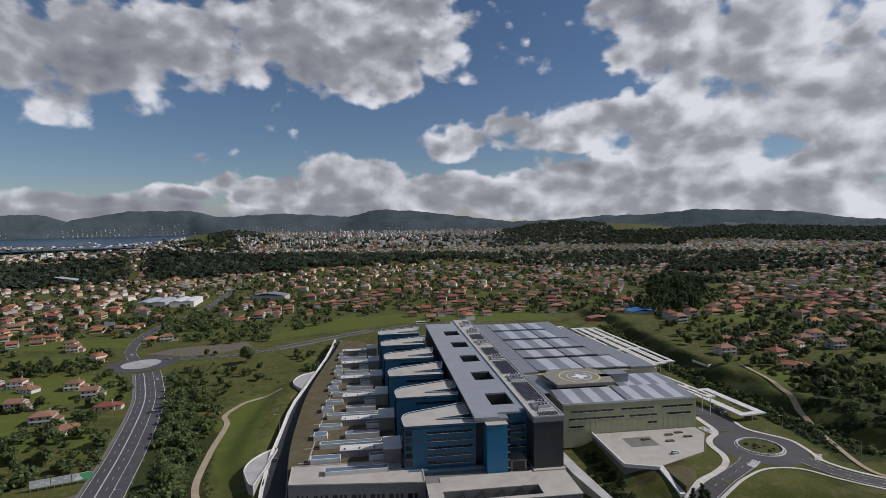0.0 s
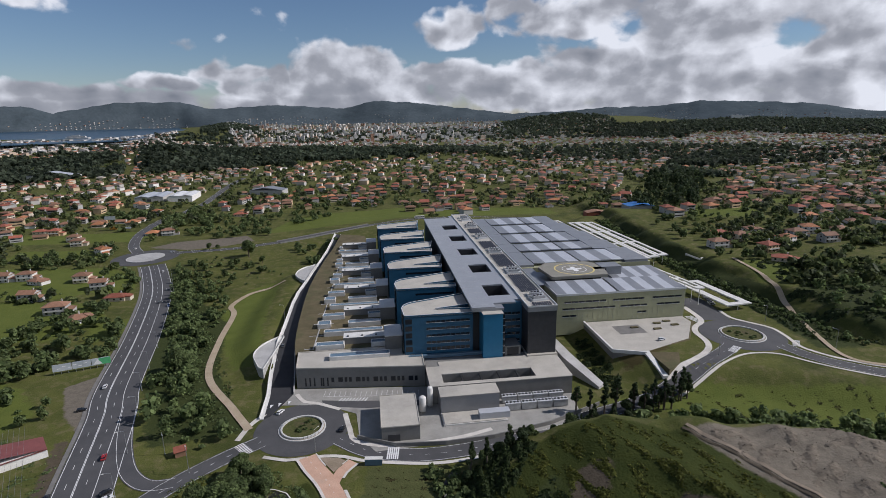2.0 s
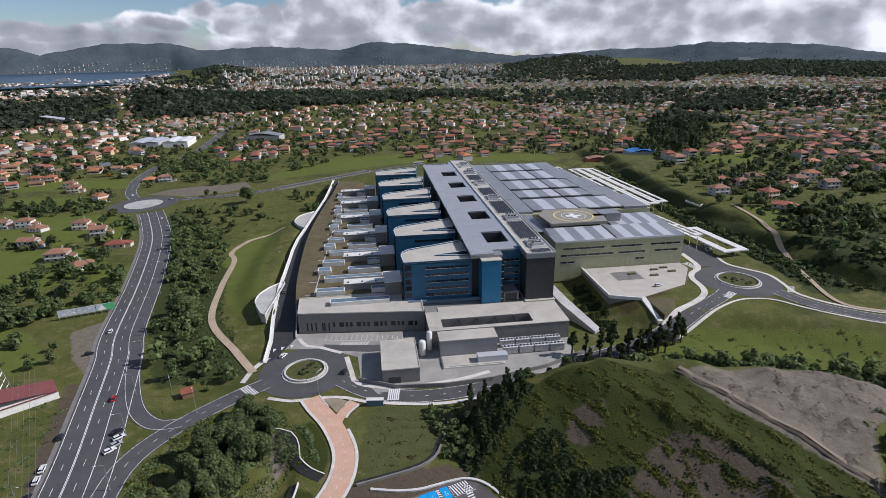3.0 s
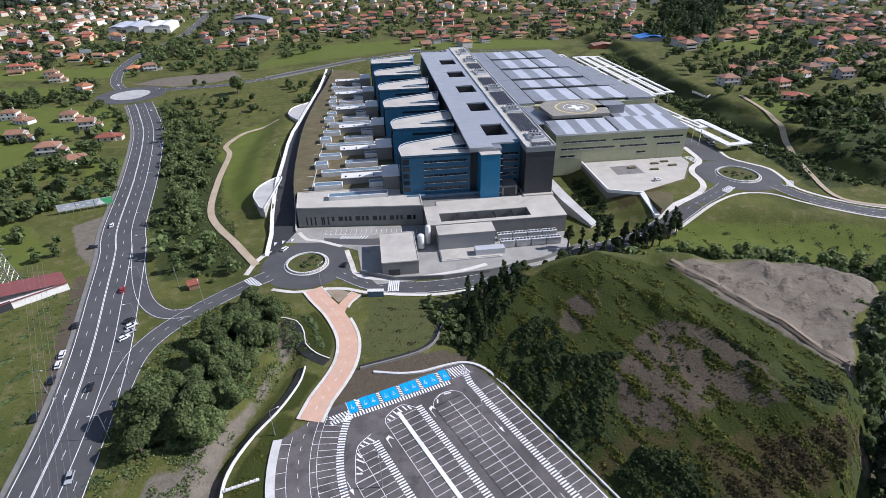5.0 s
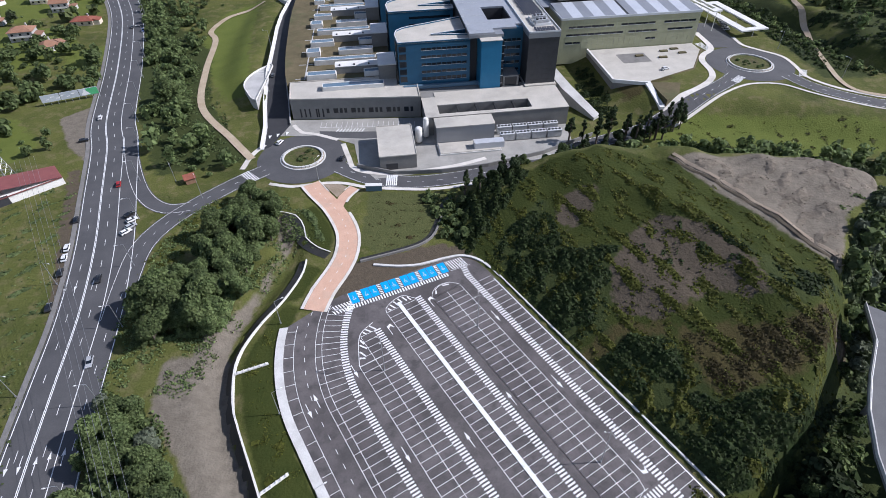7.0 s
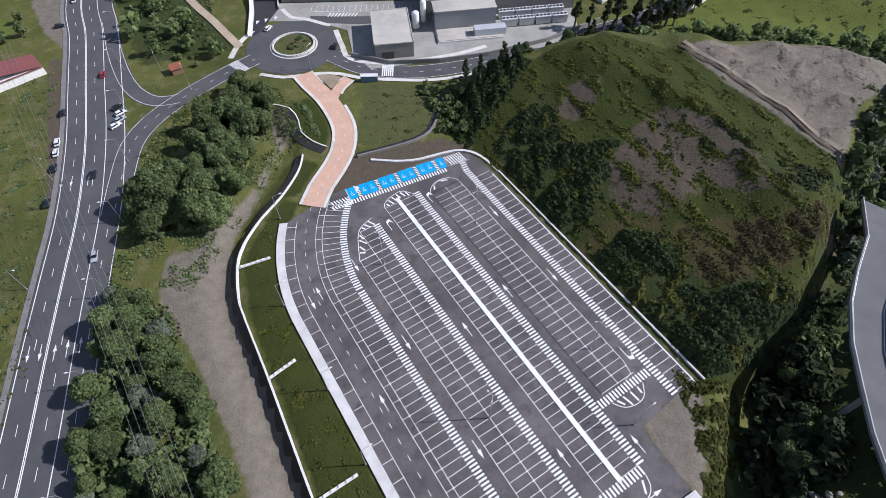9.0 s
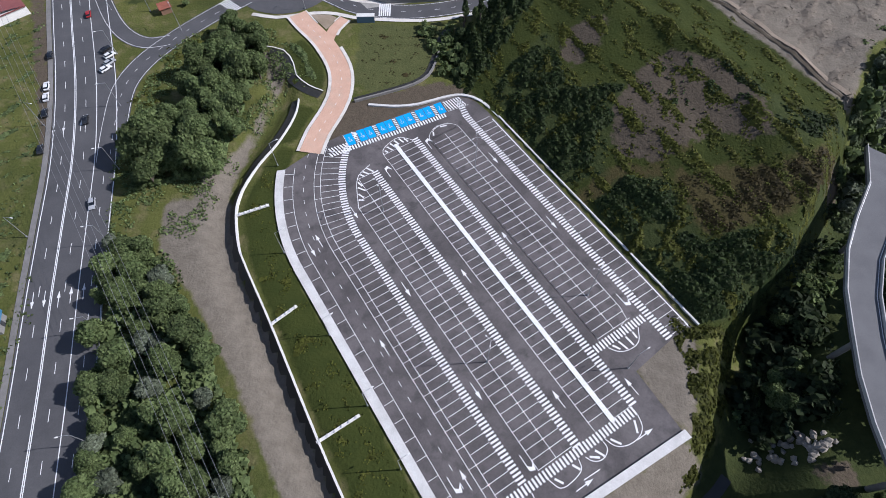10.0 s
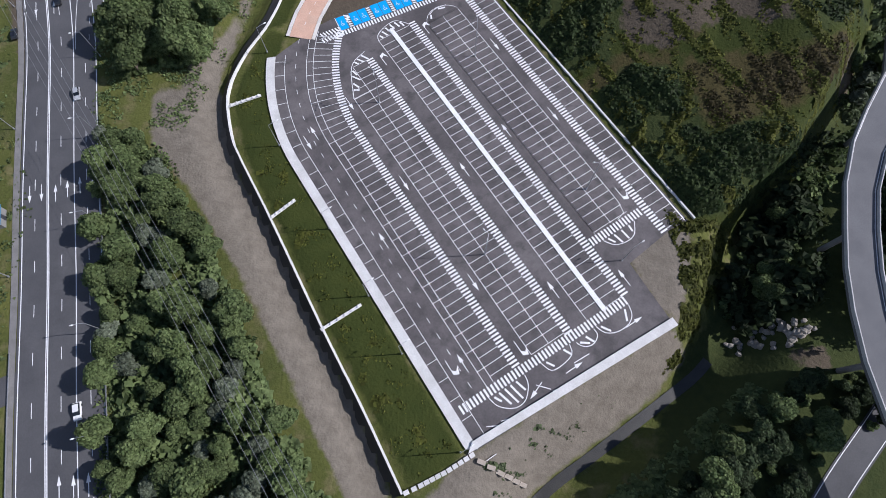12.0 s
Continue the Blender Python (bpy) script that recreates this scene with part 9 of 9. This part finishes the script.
CABLE = surface("bare_cable", [(0.24, 0.24, 0.25), (0.32, 0.32, 0.33)], 0.5, 1.0, 5.0, 0.0, metal=0.6)
wires = thing("power_line", "thin grey overhead power cables above the roadside wood", "cable")
for k in range(5):
    o = (k - 2) * 1.5
    s = Shape()
    pts = []
    for j in range(21):
        t = j / 20
        pts.append((-150 + o * 0.85 + 150 * t, 168 + o * 0.55 - 220 * t, 26 - 5 * t - 22 * t * (1 - t)))
    part("cable", s.tube(pts, 0.035, 4), CABLE, wires)

# works round the car park
cross = [((-60.2, 92.2), (-51.4, 95.8)), ((-45.1, 57.3), (-38.9, 62.6)), ((-29.9, 27.6), (-20.3, 33.8))]
for a, b in cross:
    f = thing("footbridge", "narrow concrete beam crossing the grass strip to the ditch", "beam")
    d = (Vector(b) - Vector(a)).normalized() * 0.35
    part("beam", Shape().slab([(a[0] + d.y, a[1] - d.x), (b[0] + d.y, b[1] - d.x), (b[0] - d.y, b[1] + d.x), (a[0] - d.y, a[1] + d.x)], 0.1, 0.55), WHITE_WALL, f)
    for k in range(6):
        q = Vector(a).lerp(Vector(b), (k + 0.5) / 6)
        part("rib", Shape().box(q.x - 0.15, q.x + 0.15, q.y - 0.4, q.y + 0.4, 0.55, 0.75), KERB, f)
for x, y in ((7.8, -2.7), (10.0, -3.9), (12.1, -5.1), (14.1, -6.0), (15.9, -7.0), (17.7, -7.9)):
    b = part("concrete_block", Shape().box(-0.95, 0.95, -0.5, 0.5, -0.6, 0.7), surface("weathered_block", [(0.34, 0.29, 0.23), (0.44, 0.38, 0.31)], 0.9, 1.0, 6.0, 0.2))
    b.matrix_basis = pose(x, y, lie(x, y), 0, 0, -28 + (x * 7) % 12)
    tagged(b, "weathered brown concrete barrier block on bare earth", "block", "row of barrier blocks")
gab = thing("gabion_wall", "pale stone gabion wall closing the grass strip", "wall")
corner = [(-9.8, -9.1), (-6.3, -7.6), (0.0, -4.6), (6.4, -0.9)]
for a, b in zip(corner, corner[1:]):
    n = max(2, int((Vector(b) - Vector(a)).length / 1.3))
    for k in range(n):
        q, d = Vector(a).lerp(Vector(b), (k + 0.5) / n), (Vector(b) - Vector(a)).normalized()
        o = part("gabion", Shape().box(-0.6, 0.6, -0.5, 0.5, -2.5, 0.55), KERB, gab)
        o.matrix_local = pose(q.x, q.y, 0, 0, 0, math.degrees(math.atan2(d.y, d.x)))
hut = thing("garden_hut", "small hut with a dull red tiled roof", "hut", pose(-105.5, 189.5, lie(-105.5, 189.5), 0, 0, 30))
part("wall", Shape().box(-2, 2, -1.5, 1.5, -0.5, 2.3), surface("brown_boards", [(0.20, 0.11, 0.065), (0.27, 0.16, 0.10)], 0.85, 1.0, 6.0, 0.2), hut)
part("roof", Shape().slab([(-2.4, -1.9), (2.4, -1.9), (2.4, 1.9), (-2.4, 1.9)], 2.3, [2.5, 2.5, 3.2, 3.2]), TILES[2], hut)
stop = thing("bus_shelter", "small pale bus shelter beside the road", "shelter", pose(-27.8, 181.8, lie(-27.8, 181.8)))
part("roof", Shape().box(-3.4, 3.4, -1.0, 1.0, 2.5, 2.7), WHITE_WALL, stop)
part("back", Shape().box(-3.3, 3.3, -0.95, -0.85, 0, 2.5), BLUE_GLASS, stop)
for x in (-3.2, 0, 3.2):
    part("post", Shape().box(x - 0.06, x + 0.06, 0.8, 0.92, 0, 2.5), STEEL, stop)
YELLOW_STEEL = surface("yellow_machine_paint", [(0.62, 0.30, 0.04), (0.70, 0.36, 0.06)], 0.5, 0.6, 6.0, 0.1)
dig = thing("crane_truck", "orange crane with a raised boom in a field", "crane", pose(-396, 641, lie(-396, 641), 0, 0, 10))
part("body", Shape().box(-4, 4, -1.6, 1.6, 0.6, 3.4), YELLOW_STEEL, dig)
part("boom", Shape().tube([(-3, 0, 3), (-4, 0, 12)], 0.4, 6), YELLOW_STEEL, dig)
part("trailer", Shape().box(5, 19, -1.5, 1.5, 1.0, 2.6), METAL_LIGHT, dig)
part("sign_board", Shape().box(-9, 3, -0.2, 0.2, 12.5, 16.5), METAL_LIGHT, dig, "pale board on the boom")
bus = thing("bus", "white city bus on the road behind the hospital", "bus", pose(-28, 649, lie(-28, 649, 0.12), 0, 0, 10))
part("body", Shape().box(-6, 6, -1.25, 1.25, 0.4, 3.1), WALLS[0], bus)
part("window", Shape().box(-5.6, 5.9, -1.29, 1.29, 1.5, 2.5), GLASS, bus)
for x in (-3.8, 3.8):
    part("wheel", Shape().tube([(x, -1.2, 0.5), (x, 1.2, 0.5)], 0.5, 12), TYRE, bus)

# a junction and a small shed west of the main road
lane_road([(-94, 17.5), (-100, 15.6), (-112, 11), (-130, 6)], 7.0, "short grey side road joining the main road", 0.13, centre="none", edges=False)
shed = thing("garden_shed", "small grey shed with a faded blue sheet roof", "shed", pose(-116.6, 58, lie(-116.6, 58), 0, 0, 14))
part("wall", Shape().box(-2.2, 2.2, -2.6, 2.6, -0.4, 2.5), GREY_WALL, shed)
part("roof", Shape().slab([(-2.6, -3.0), (2.6, -3.0), (2.6, 3.0), (-2.6, 3.0)], 2.5, [2.75, 2.75, 3.3, 3.3]), surface("faded_blue_sheet", [(0.04, 0.15, 0.27), (0.06, 0.19, 0.33)], 0.6, 0.4, 4.0, 0.1), shed, "faded blue sheet roof")
part("door", Shape().box(2.2, 2.26, -0.6, 0.6, 0, 2.0), DARK_CLAD, shed)

# boulders on the brook's bank
ROCK = surface("boulder", [(0.22, 0.20, 0.165), (0.35, 0.315, 0.265)], 0.9, 0.8, 5.0, 0.4)
rng = np.random.RandomState(44)
rock_meshes = []
for k in range(4):
    bm = bmesh.new()
    bmesh.ops.create_icosphere(bm, subdivisions=1, radius=1.0)
    for v in bm.verts:
        v.co *= rng.uniform(0.7, 1.2)
        v.co.z *= 0.7
    m = bpy.data.meshes.new("boulder")
    bm.to_mesh(m)
    bm.free()
    m.materials.append(ROCK)
    rock_meshes.append(m)
for k in range(60):
    t = rng.uniform()
    x, y = 74 + 15 * t + rng.normal() * 1.0, 23.5 + 4 * t + rng.normal() * 1.6
    o = new("boulder", rock_meshes[k % 4])
    o.matrix_basis = Matrix.LocRotScale((x, y, lie(x, y, 0.2)), Euler((rng.uniform(0, 6), rng.uniform(0, 6), rng.uniform(0, 6))), (rng.uniform(0.5, 1.2),) * 3)
    tagged(o, "grey boulder on the brook's bank", "boulder", "boulders of the bank")

# walls, lane and lawn above the upper bank
lane_road([(236, 236), (214, 241), (202, 252), (207, 284), (217, 325), (223, 371), (224, 404)], 2.6, "sandy farm track above the bank", 0.45, centre="none", edges=False, material=SAND)
lane_road([(664, 879), (560, 750), (493, 664), (440, 590), (395, 530), (348, 458)], 6.0, "narrow grey suburban street", 0.12, centre="none", edges=False)
s = Shape()
for a, b in zip([(200, 432), (204, 414), (226, 430)], [(204, 414), (226, 430), (248, 443)]):
    d = (Vector(b) - Vector(a)).normalized() * 0.15
    z = min(lie(*a), lie(*b))
    s.slab([(a[0] + d.y, a[1] - d.x), (b[0] + d.y, b[1] - d.x), (b[0] - d.y, b[1] + d.x), (a[0] - d.y, a[1] + d.x)], z - 3, z + 1.8)
tagged(part("wall_garden", s, WHITE_WALL), "white garden wall above the bank", "wall", kind="structure")

# give-way triangles before the front roundabout
for x, y in ((-80.2, 223.6), (-76.8, 225.2), (-72.8, 226.8)):
    t = part("marking", Shape().face((x - 0.8, y + 2.2, 0.62), (x, y - 0.8, 0.56), (x + 0.8, y + 2.2, 0.62)), PAINT)
    tagged(t, "white give-way triangle painted on the asphalt", "road marking", kind="structure")
